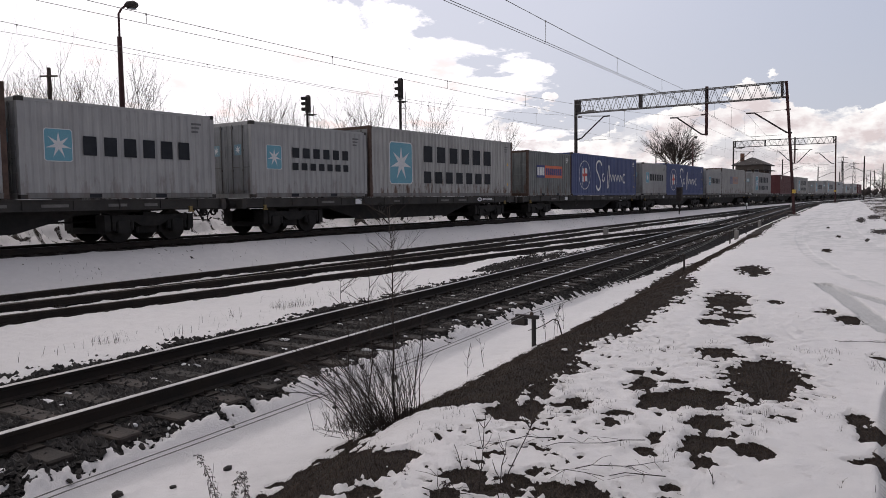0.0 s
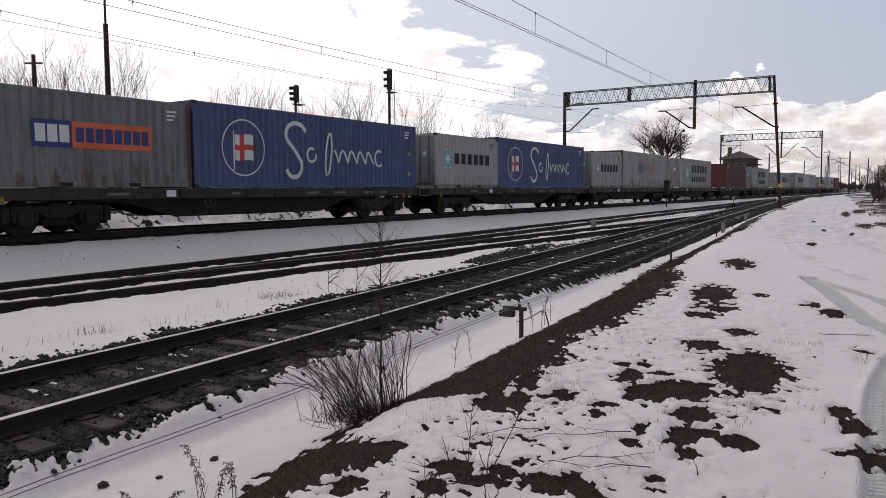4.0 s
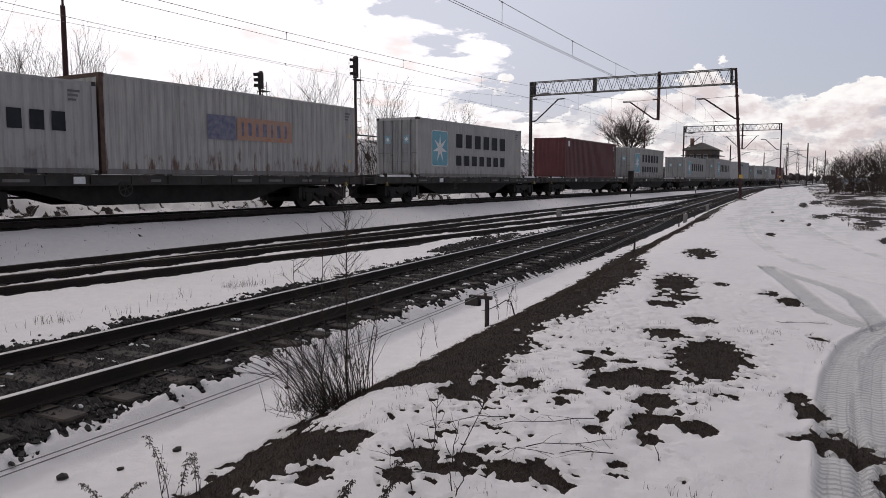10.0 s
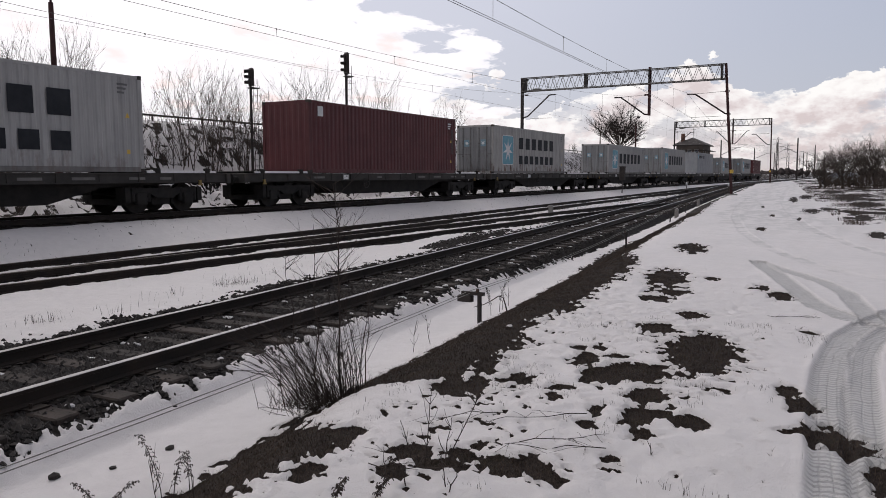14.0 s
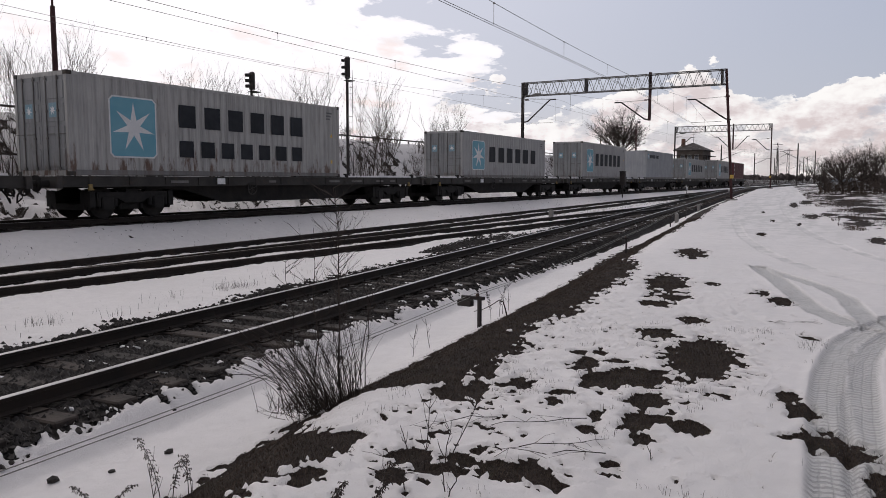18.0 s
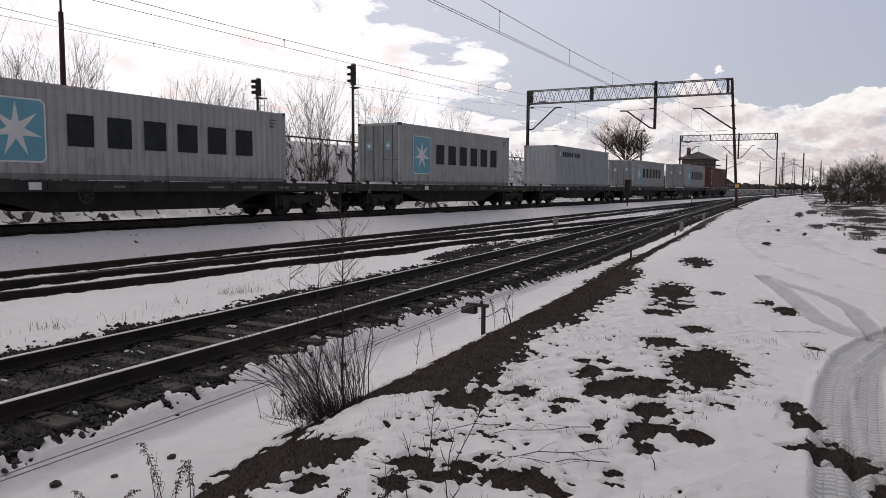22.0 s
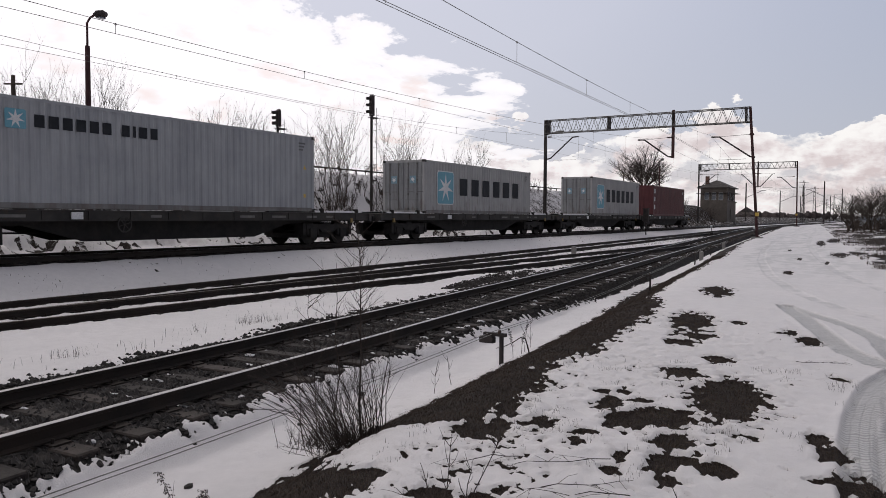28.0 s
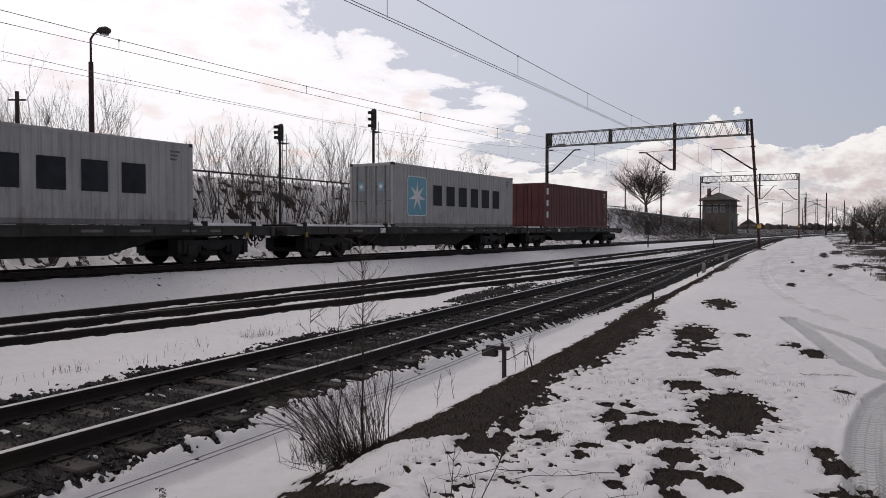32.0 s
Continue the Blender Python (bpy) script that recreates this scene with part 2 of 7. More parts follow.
def surf(name, c1, c2, scale=3.0, fine=40.0, rough=0.7, metal=0.0, bump=0.2, dist=0.01, dirt=None, dirt_amount=0.5, spec=0.5, vary=0.0):
    """A worn surface: two tones at a coarse scale, a fine grain, and dirt with a shape of its own."""
    m, t, b = principled(name)
    co = t.nodes.new("ShaderNodeTexCoord")
    n1 = node(t, "ShaderNodeTexNoise", Scale=scale, Detail=6.0, Roughness=0.62)
    n2 = node(t, "ShaderNodeTexNoise", Scale=fine, Detail=4.0, Roughness=0.6)
    for n in (n1, n2):
        link(t, co.outputs["Object"], n.inputs["Vector"])
    f = ramp(t, n1.outputs[0], [(0.36, (0, 0, 0)), (0.66, (1, 1, 1))])
    col = mixc(t, f, c1, c2)
    grain = ramp(t, n2.outputs[0], [(0.3, (0.82,) * 3), (0.7, (1.12,) * 3)])
    col = mixc(t, 1.0, col, grain, "MULTIPLY")
    if dirt:
        n3 = node(t, "ShaderNodeTexNoise", Scale=scale * 2.3, Detail=8.0, Roughness=0.7)
        link(t, co.outputs["Object"], n3.inputs["Vector"])
        k = ramp(t, n3.outputs[0], [(0.60 - 0.12 * dirt_amount, (0, 0, 0)), (0.72, (1, 1, 1))])
        col = mixc(t, mathn(t, "MULTIPLY", k, dirt_amount), col, dirt)
    if vary:
        info = t.nodes.new("ShaderNodeObjectInfo")
        k = ramp(t, info.outputs["Random"], [(0.0, (1 - vary,) * 3), (1.0, (1 + vary,) * 3)])
        col = mixc(t, 1.0, col, k, "MULTIPLY")
    link(t, col, b.inputs["Base Color"])
    b.inputs["Metallic"].default_value = metal
    b.inputs["Specular IOR Level"].default_value = spec
    r = ramp(t, n2.outputs[0], [(0.2, (max(0, rough - 0.12),) * 3), (0.8, (min(1, rough + 0.1),) * 3)])
    link(t, r, b.inputs["Roughness"])
    if bump:
        bumped(t, b, mathn(t, "ADD", n2.outputs[0], mathn(t, "MULTIPLY", n1.outputs[0], 0.6)), bump, dist)
    return m


def painted_steel(name, c1, c2, rust=(0.10, 0.045, 0.025), rust_amount=0.5, streak=0.5, rough=0.55, runs=0.0):
    """Container paint: faded, with vertical run marks, grime and rust spots."""
    m, t, b = principled(name)
    co = t.nodes.new("ShaderNodeTexCoord")
    mp = t.nodes.new("ShaderNodeMapping")
    mp.inputs["Scale"].default_value = (7.0, 7.0, 0.55)
    link(t, co.outputs["Object"], mp.inputs[0])
    n1 = node(t, "ShaderNodeTexNoise", Scale=0.9, Detail=6.0, Roughness=0.6)
    link(t, co.outputs["Object"], n1.inputs["Vector"])
    n2 = node(t, "ShaderNodeTexNoise", Scale=1.0, Detail=5.0, Roughness=0.65)
    link(t, mp.outputs[0], n2.inputs["Vector"])
    n3 = node(t, "ShaderNodeTexNoise", Scale=26.0, Detail=5.0, Roughness=0.7)
    link(t, co.outputs["Object"], n3.inputs["Vector"])
    info = t.nodes.new("ShaderNodeObjectInfo")
    col = mixc(t, ramp(t, n1.outputs[0], [(0.35, (0, 0, 0)), (0.68, (1, 1, 1))]), c1, c2)
    run = ramp(t, n2.outputs[0], [(0.36, (1 - 0.5 * streak,) * 3), (0.56, (1.0,) * 3), (0.75, (1.06,) * 3)])
    col = mixc(t, 1.0, col, run, "MULTIPLY")
    spots = mathn(t, "MULTIPLY", ramp(t, n3.outputs[0], [(0.66, (0, 0, 0)), (0.72, (1, 1, 1))]), ramp(t, n2.outputs[0], [(0.5, (0, 0, 0)), (0.62, (1, 1, 1))]))
    col = mixc(t, mathn(t, "MULTIPLY", spots, rust_amount), col, rust)
    if runs:
        # rust that runs down from dents and gathers along the bottom rail
        sep = t.nodes.new("ShaderNodeSeparateXYZ")
        link(t, co.outputs["Object"], sep.inputs[0])
        mq = t.nodes.new("ShaderNodeMapping")
        mq.inputs["Scale"].default_value = (3.2, 3.2, 0.8)
        link(t, co.outputs["Object"], mq.inputs[0])
        n4 = node(t, "ShaderNodeTexNoise", Scale=1.0, Detail=7.0, Roughness=0.7)
        link(t, mq.outputs[0], n4.inputs["Vector"])
        low = ramp(t, mathn(t, "DIVIDE", sep.outputs[2], 3.0), [(0.04, (0.16,) * 3), (0.34, (0.0,) * 3)])
        k = ramp(t, mathn(t, "ADD", n4.outputs[0], low), [(0.64, (0, 0, 0)), (0.74, (1, 1, 1))])
        col = mixc(t, mathn(t, "MULTIPLY", k, runs), col, rust)
    link(t, col, b.inputs["Base Color"])
    link(t, ramp(t, n3.outputs[0], [(0.2, (rough - 0.1,) * 3), (0.8, (rough + 0.15,) * 3)]), b.inputs["Roughness"])
    b.inputs["Specular IOR Level"].default_value = 0.35
    bumped(t, b, n1.outputs[0], 0.12, 0.02)
    return m


def ground_material():
    """Snow, with bare wet grass and earth, and track gravel, where the sheet's own marks say so."""
    m, t, b = principled("snowy_ground")
    co = t.nodes.new("ShaderNodeTexCoord")
    def noise_at(scale, detail=6.0, rough=0.6):
        n = node(t, "ShaderNodeTexNoise", Scale=scale, Detail=detail, Roughness=rough)
        link(t, co.outputs["Object"], n.inputs["Vector"])
        return n.outputs[0]
    fine, mid, big = noise_at(38.0, 8.0, 0.7), noise_at(6.0), noise_at(0.35)
    wide = noise_at(1.3, 5.0)
    grains = noise_at(130.0, 3.0)
    def mark(name):
        a = t.nodes.new("ShaderNodeAttribute")
        a.attribute_name = name
        return a.outputs["Fac"]
    def edge(a, wob=0.6, lo=0.46, hi=0.54):
        rough = mathn(t, "ADD", mathn(t, "MULTIPLY", fine, wob), mathn(t, "ADD", mathn(t, "MULTIPLY", mid, 0.35), mathn(t, "MULTIPLY", wide, 0.35)))
        k = mathn(t, "ADD", a, mathn(t, "SUBTRACT", rough, 0.5 * wob + 0.35))
        return ramp(t, k, [(lo, (0, 0, 0)), (hi, (1, 1, 1))])
    bare, gravel, wheel = edge(mark("bare")), edge(mark("gravel")), mark("wheel")
    snow = mixc(t, ramp(t, mid, [(0.35, (0, 0, 0)), (0.7, (1, 1, 1))]), (0.662, 0.632, 0.634), (0.728, 0.695, 0.697))
    snow = mixc(t, ramp(t, big, [(0.4, (0, 0, 0)), (0.62, (0.35,) * 3)]), snow, (0.58, 0.565, 0.568))
    specks = ramp(t, grains, [(0.70, (0, 0, 0)), (0.76, (0.5,) * 3)])
    snow = mixc(t, mathn(t, "MULTIPLY", specks, ramp(t, mid, [(0.52, (0, 0, 0)), (0.66, (1, 1, 1))])), snow, (0.16, 0.13, 0.10))
    # tyre tread: four rows of slanting bars pressed into the snow
    across = mathn(t, "ADD", mark("across"), mathn(t, "MULTIPLY", mathn(t, "SUBTRACT", mid, 0.5), 0.05))
    slant = mathn(t, "MULTIPLY", mathn(t, "PINGPONG", mathn(t, "ADD", across, 0.5), 0.066), 0.45)
    bars = mathn(t, "SINE", mathn(t, "MULTIPLY", mathn(t, "ADD", mathn(t, "ADD", mark("along"), slant), mathn(t, "MULTIPLY", wide, 0.02)), 2 * math.pi / 0.064))
    rows = mathn(t, "COSINE", mathn(t, "MULTIPLY", across, 2 * math.pi / 0.066))
    press = mathn(t, "MAXIMUM", ramp(t, bars, [(0.05, (0, 0, 0)), (0.45, (1, 1, 1))]), ramp(t, rows, [(0.70, (0, 0, 0)), (0.95, (0.4,) * 3)]))
    press = mathn(t, "MULTIPLY", press, ramp(t, mathn(t, "ADD", mathn(t, "MULTIPLY", mid, 0.6), mathn(t, "MULTIPLY", wide, 0.4)), [(0.34, (0.35,) * 3), (0.52, (1, 1, 1))]))
    press = mathn(t, "MULTIPLY", press, mark("tread"))
    snow = mixc(t, mathn(t, "MULTIPLY", wheel, 0.58), snow, (0.33, 0.335, 0.33))
    # the shadow in the tread grooves is painted as dark grey bars
    snow = mixc(t, mathn(t, "MULTIPLY", press, 0.55), snow, (0.20, 0.20, 0.195))
    soil = mixc(t, ramp(t, fine, [(0.35, (0, 0, 0)), (0.65, (1, 1, 1))]), (0.008, 0.0062, 0.0055), (0.040, 0.028, 0.023))
    soil = mixc(t, ramp(t, mid, [(0.55, (0, 0, 0)), (0.7, (0.6,) * 3)]), soil, (0.024, 0.022, 0.011))
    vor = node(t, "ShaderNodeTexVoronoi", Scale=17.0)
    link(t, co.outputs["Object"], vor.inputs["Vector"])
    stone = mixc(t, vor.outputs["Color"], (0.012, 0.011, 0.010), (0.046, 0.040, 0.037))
    # shade in the gaps between stones is put into the colour
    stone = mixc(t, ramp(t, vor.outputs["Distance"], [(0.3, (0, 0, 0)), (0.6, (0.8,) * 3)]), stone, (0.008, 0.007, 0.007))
    col = mixc(t, bare, snow, soil)
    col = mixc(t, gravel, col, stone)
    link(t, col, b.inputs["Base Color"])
    cover = mathn(t, "MAXIMUM", bare, gravel)
    link(t, ramp(t, cover, [(0.0, (0.52,) * 3), (1.0, (0.85,) * 3)]), b.inputs["Roughness"])
    link(t, ramp(t, cover, [(0.0, (0.75,) * 3), (1.0, (0.15,) * 3)]), b.inputs["Specular IOR Level"])
    hgt = mathn(t, "ADD", mathn(t, "MULTIPLY", fine, 0.6), mathn(t, "ADD", mathn(t, "MULTIPLY", grains, 0.3), mathn(t, "MULTIPLY", mid, 0.5)))
    hgt = mathn(t, "SUBTRACT", hgt, mathn(t, "MULTIPLY", mathn(t, "MULTIPLY", vor.outputs["Distance"], gravel), 1.2))
    hgt = mathn(t, "SUBTRACT", hgt, mathn(t, "MULTIPLY", press, 0.9))
    bumped(t, b, hgt, 0.75, 0.03)
    return m


M_GROUND = ground_material()
M_RAIL = surf("rail_side_rust", (0.016, 0.012, 0.010), (0.034, 0.022, 0.016), 2.0, 50, 0.75, 0.2, 0.3, 0.004)
M_RAILHEAD = surf("rail_head_steel", (0.34, 0.33, 0.34), (0.44, 0.42, 0.42), 1.0, 60, 0.38, 1.0, 0.05, 0.001)
M_RAILHEAD_DULL = surf("rail_head_dull", (0.05, 0.04, 0.035), (0.10, 0.085, 0.075), 1.5, 60, 0.5, 0.6, 0.1, 0.001)
M_SLEEPER = surf("old_sleeper_wood", (0.019, 0.014, 0.012), (0.048, 0.036, 0.030), 5.0, 45, 0.9, 0, 0.6, 0.01, (0.02, 0.017, 0.015), 0.6, vary=0.35)
M_STONE = surf("ballast_stone", (0.016, 0.014, 0.0135), (0.052, 0.044, 0.040), 8.0, 60, 0.9, 0, 0.5, 0.008)
M_SNOW = surf("settled_snow", (0.70, 0.68, 0.685), (0.76, 0.74, 0.745), 4.0, 50, 0.8, 0, 0.4, 0.02, spec=0.2)
M_WAGON = surf("wagon_frame_grime", (0.028, 0.026, 0.024), (0.054, 0.049, 0.045), 1.3, 30, 0.75, 0.1, 0.2, 0.006, (0.09, 0.055, 0.035), 0.5)
M_BOGIE = surf("bogie_grime", (0.010, 0.009, 0.009), (0.024, 0.021, 0.019), 3.0, 40, 0.85, 0.1, 0.3, 0.006)
M_WHEEL = surf("wheel_steel", (0.013, 0.011, 0.010), (0.030, 0.025, 0.022), 4.0, 50, 0.7, 0.4, 0.2, 0.004)
M_GREY = painted_steel("container_grey_paint", (0.35, 0.347, 0.345), (0.415, 0.41, 0.405), streak=0.22, runs=0.3)
M_GREY_DIRTY = painted_steel("container_grey_rusty", (0.37, 0.362, 0.352), (0.435, 0.425, 0.41), rust_amount=0.95, streak=0.5, runs=0.85)
M_GREY_DARK = painted_steel("container_dark_grey", (0.16, 0.172, 0.172), (0.225, 0.232, 0.228), rust_amount=0.8, streak=0.6, runs=0.7)
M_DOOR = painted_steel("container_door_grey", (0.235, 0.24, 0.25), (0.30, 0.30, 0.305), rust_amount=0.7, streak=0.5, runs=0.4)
# bottom rails: the shade they lie in is put into a darker grey
M_RAIL_SHADE = painted_steel("container_rail_shade", (0.16, 0.157, 0.154), (0.22, 0.215, 0.21), rust_amount=0.7, streak=0.4, runs=0.3)
M_GREY_BLUE = painted_steel("container_pale_blue_grey", (0.33, 0.34, 0.36), (0.40, 0.41, 0.425), streak=0.2)
M_BLUE = painted_steel("container_blue_paint", (0.066, 0.088, 0.205), (0.086, 0.112, 0.245), streak=0.35)
M_RED = painted_steel("container_red_paint", (0.092, 0.026, 0.030), (0.128, 0.038, 0.041), streak=0.4)
M_RUST = surf("rusty_steel", (0.075, 0.046, 0.036), (0.13, 0.085, 0.066), 4.0, 40, 0.85, 0.2, 0.3, 0.005)
M_TEAL = surf("sign_teal", (0.13, 0.35, 0.45), (0.17, 0.39, 0.485), 2.0, 40, 0.6, 0, 0.05, 0.002)
M_WHITE = surf("sign_white", (0.66, 0.67, 0.68), (0.76, 0.76, 0.76), 2.0, 40, 0.6, 0, 0.05, 0.002)
M_INK = surf("sign_dark_blue_grey", (0.018, 0.020, 0.025), (0.030, 0.033, 0.040), 2.0, 40, 0.7, 0, 0.05, 0.002, spec=0.2)
M_MARK = surf("faded_marking_grey", (0.13, 0.13, 0.135), (0.19, 0.19, 0.19), 2.0, 40, 0.7, 0, 0.05, 0.002, spec=0.2)
M_ORANGE = surf("sign_orange", (0.62, 0.12, 0.05), (0.68, 0.17, 0.08), 2.0, 40, 0.6, 0, 0.05, 0.002)
M_NAVY = surf("sign_navy", (0.03, 0.04, 0.16), (0.04, 0.055, 0.20), 2.0, 40, 0.6, 0, 0.05, 0.002)
M_SIGNRED = surf("sign_red", (0.50, 0.04, 0.035), (0.56, 0.06, 0.05), 2.0, 40, 0.6, 0, 0.05, 0.002)
M_YELLOW = surf("sign_yellow", (0.62, 0.40, 0.06), (0.68, 0.46, 0.09), 3.0, 40, 0.6, 0, 0.05, 0.002)
M_HOOK = surf("worn_hook_yellow", (0.20, 0.14, 0.05), (0.34, 0.24, 0.08), 6.0, 40, 0.7, 0, 0.1, 0.002, (0.05, 0.035, 0.025), 0.7)
M_TEAL_FADED = surf("sign_teal_faded", (0.17, 0.31, 0.40), (0.24, 0.36, 0.43), 3.0, 40, 0.6, 0, 0.05, 0.002)
M_DARKSTEEL = surf("dark_steel", (0.030, 0.026, 0.026), (0.065, 0.052, 0.048), 2.0, 35, 0.75, 0.3, 0.2, 0.004)
M_MAST = surf("mast_rust_brown", (0.045, 0.018, 0.020), (0.085, 0.035, 0.034), 2.0, 35, 0.8, 0.2, 0.2, 0.004)
M_LATTICE = surf("lattice_galvanised", (0.13, 0.125, 0.12), (0.22, 0.21, 0.20), 2.0, 35, 0.65, 0.5, 0.15, 0.003)
M_NAVY_FADED = surf("sign_navy_faded", (0.10, 0.11, 0.20), (0.22, 0.22, 0.28), 6.0, 40, 0.6, 0, 0.05, 0.002)
M_ORANGE_FADED = surf("sign_orange_faded", (0.42, 0.20, 0.13), (0.40, 0.28, 0.22), 6.0, 40, 0.6, 0, 0.05, 0.002)
M_WIRE = surf("wire_copper_grey", (0.20, 0.195, 0.185), (0.30, 0.29, 0.27), 2.0, 35, 0.55, 0.6, 0.0)
M_TWIG = surf("twig_bark", (0.030, 0.022, 0.019), (0.068, 0.050, 0.041), 6.0, 60, 0.9, 0, 0.2, 0.003)
M_BRUSH = surf("brush_bark", (0.045, 0.034, 0.029), (0.105, 0.078, 0.064), 6.0, 60, 0.9, 0, 0.2, 0.003)
M_BARK = surf("tree_bark", (0.055, 0.040, 0.034), (0.11, 0.085, 0.07), 3.0, 40, 0.92, 0, 0.4, 0.01)
M_GRASS = surf("dead_grass", (0.036, 0.025, 0.020), (0.098, 0.068, 0.050), 5.0, 50, 0.9, 0, 0.1, 0.002)
M_GREENGRASS = surf("winter_grass", (0.028, 0.023, 0.016), (0.062, 0.049, 0.031), 5.0, 50, 0.9, 0, 0.1, 0.002)
M_CONCRETE = surf("weathered_concrete", (0.20, 0.19, 0.18), (0.30, 0.285, 0.27), 1.5, 30, 0.9, 0, 0.3, 0.006, (0.10, 0.09, 0.085), 0.5)
M_PLASTER = surf("old_plaster", (0.12, 0.102, 0.09), (0.18, 0.153, 0.135), 0.8, 25, 0.92, 0, 0.25, 0.006, (0.13, 0.105, 0.09), 0.6)
M_ROOF = surf("dark_roofing", (0.035, 0.030, 0.030), (0.07, 0.058, 0.055), 1.0, 25, 0.85, 0, 0.3, 0.01)
M_BRICK = surf("far_brick", (0.12, 0.06, 0.045), (0.18, 0.095, 0.07), 1.0, 20, 0.9, 0, 0.2, 0.01)
M_HEDGE = surf("far_wood_twigs", (0.040, 0.031, 0.030), (0.075, 0.058, 0.055), 1.0, 12, 0.95, 0, 0.3, 0.05)


def glass_dark():
    m, t, b = principled("window_glass")
    b.inputs["Base Color"].default_value = (0.30, 0.33, 0.38, 1)
    b.inputs["Roughness"].default_value = 0.12
    b.inputs["Transmission Weight"].default_value = 0.35
    b.inputs["Specular IOR Level"].default_value = 0.6
    return m


M_GLASS = glass_dark()

# ---- the lie of the land: x runs along the railway, y away to the left of the viewer, z up ----
ZC = 0.68            # rail top of the far track, on which the train runs
YC = 20.303          # its middle
YB = 14.80           # middle of the second track
GAUGE = 1.507        # between the middles of the rail heads


def rise(x):
    """Rail top of the two near tracks: level beside the viewer, then gently up."""
    return 0.0058 * np.clip(np.asarray(x, float) - 8.0, 0.0, 112.0)


def track_a(x):
    """Middle of the nearest track, which swings over to join the second one far ahead."""
    x = np.asarray(x, float)
    u = np.clip(x - 92.0, 0.0, 26.8)
    return 6.683 + 0.077 * np.minimum(x, 92.0) + 0.077 * u - 0.0014375 * u * u


def track_link(x):
    """Middle of the straight crossover that leaves the nearest track ahead and joins the second one behind."""
    x = np.asarray(x, float)
    return np.minimum(YB, np.maximum(13.9 - 0.078 * x, 6.683 + 0.077 * x))


def side(x, y):
    """How far to the viewer's side of the nearest rail a spot lies."""
    return track_a(x) - GAUGE / 2 - y


PATCHES = [  # bare spots: x, y, half width across the view, half length along it, bearing of the length
    (7.0, 1.2, 0.35, 1.03, 10), (6.03, 1.59, 0.36, 0.32, 15), (5.84, 1.78, 0.18, 0.39, 17), (6.26, 2.06, 0.14, 0.29, 18), (6.52, 1.86, 0.13, 0.07, 16), (5.44, 1.3, 0.15, 0.24, 13),
    (5.06, 1.16, 0.12, 0.09, 13), (4.9, 1.25, 0.11, 0.22, 14), (4.62, 1.13, 0.07, 0.14, 14), (5.01, 0.95, 0.11, 0.13, 11), (6.68, 2.26, 0.09, 0.11, 19), (6.76, 2.09, 0.07, 0.11, 17),
    (5.43, 2.36, 0.14, 0.22, 23), (5.34, 1.94, 0.13, 0.09, 20), (4.96, 2.73, 0.17, 0.26, 29), (5.12, 2.6, 0.1, 0.29, 27), (5.66, 2.76, 0.1, 0.22, 26), (5.07, 1.92, 0.06, 0.15, 21),
    (4.64, 1.52, 0.06, 0.08, 18), (4.94, 1.54, 0.06, 0.12, 17), (3.73, 1.73, 0.13, 0.12, 25), (3.78, 1.58, 0.14, 0.15, 23), (3.71, 1.45, 0.11, 0.11, 21), (3.81, 1.37, 0.06, 0.04, 20),
    (4.12, 1.2, 0.06, 0.07, 16), (3.95, 1.17, 0.08, 0.03, 17), (4.36, 1.29, 0.03, 0.02, 16), (3.93, 1.96, 0.06, 0.04, 27), (3.76, 2.02, 0.08, 0.08, 28), (3.56, 2.03, 0.08, 0.09, 30),
    (7.97, 1.84, 0.23, 0.36, 13), (3.72, 2.88, 0.22, 0.14, 38), (3.13, 2.66, 0.09, 0.13, 40), (3.32, 2.22, 0.08, 0.14, 34), (3.67, 2.29, 0.15, 0.12, 32), (3.58, 2.02, 0.15, 0.08, 29),
    (11.83, 2.59, 0.35, 1.25, 12), (10.55, 2.26, 0.31, 0.23, 12), (9.95, 2.32, 0.24, 0.23, 13), (16.63, 3.14, 0.36, 1.13, 11), (12.03, 1.94, 0.13, 0.14, 9), (11.36, 1.15, 0.16, 0.33, 6),
    (10.84, 0.87, 0.17, 0.36, 5), (8.95, 1.65, 0.22, 0.28, 10), (6.01, 0.41, 0.09, 0.22, 4), (5.76, 0.28, 0.12, 0.2, 3), (5.09, 0.24, 0.14, 0.08, 3), (5.12, 0.1, 0.15, 0.24, 1),
    (4.99, -0.09, 0.13, 0.2, -1), (4.6, -0.17, 0.08, 0.26, -2), (8.45, 0.42, 0.09, 0.08, 3), (23.2, 2.42, 0.14, 0.9, 6), (37.5, 3.89, 0.1, 1.1, 6),
    (30.4, 2.81, 0.12, 0.9, 5), (47.7, 3.31, 0.26, 4.5, 4), (53.3, 2.95, 0.41, 5.2, 3), (34.1, 1.71, 0.37, 2.3, 3), (28.6, 1.78, 0.09, 1.0, 4), (35.8, 1.15, 0.33, 1.68, 2),
    (52.9, 0.48, 1.0, 7.0, 1), (41.9, -0.37, 0.8, 3.5, -1), (29.9, -0.2, 0.32, 1.9, 0), (22.3, -0.49, 0.24, 1.3, -1), (66.0, 1.79, 0.8, 4.8, 2),
]


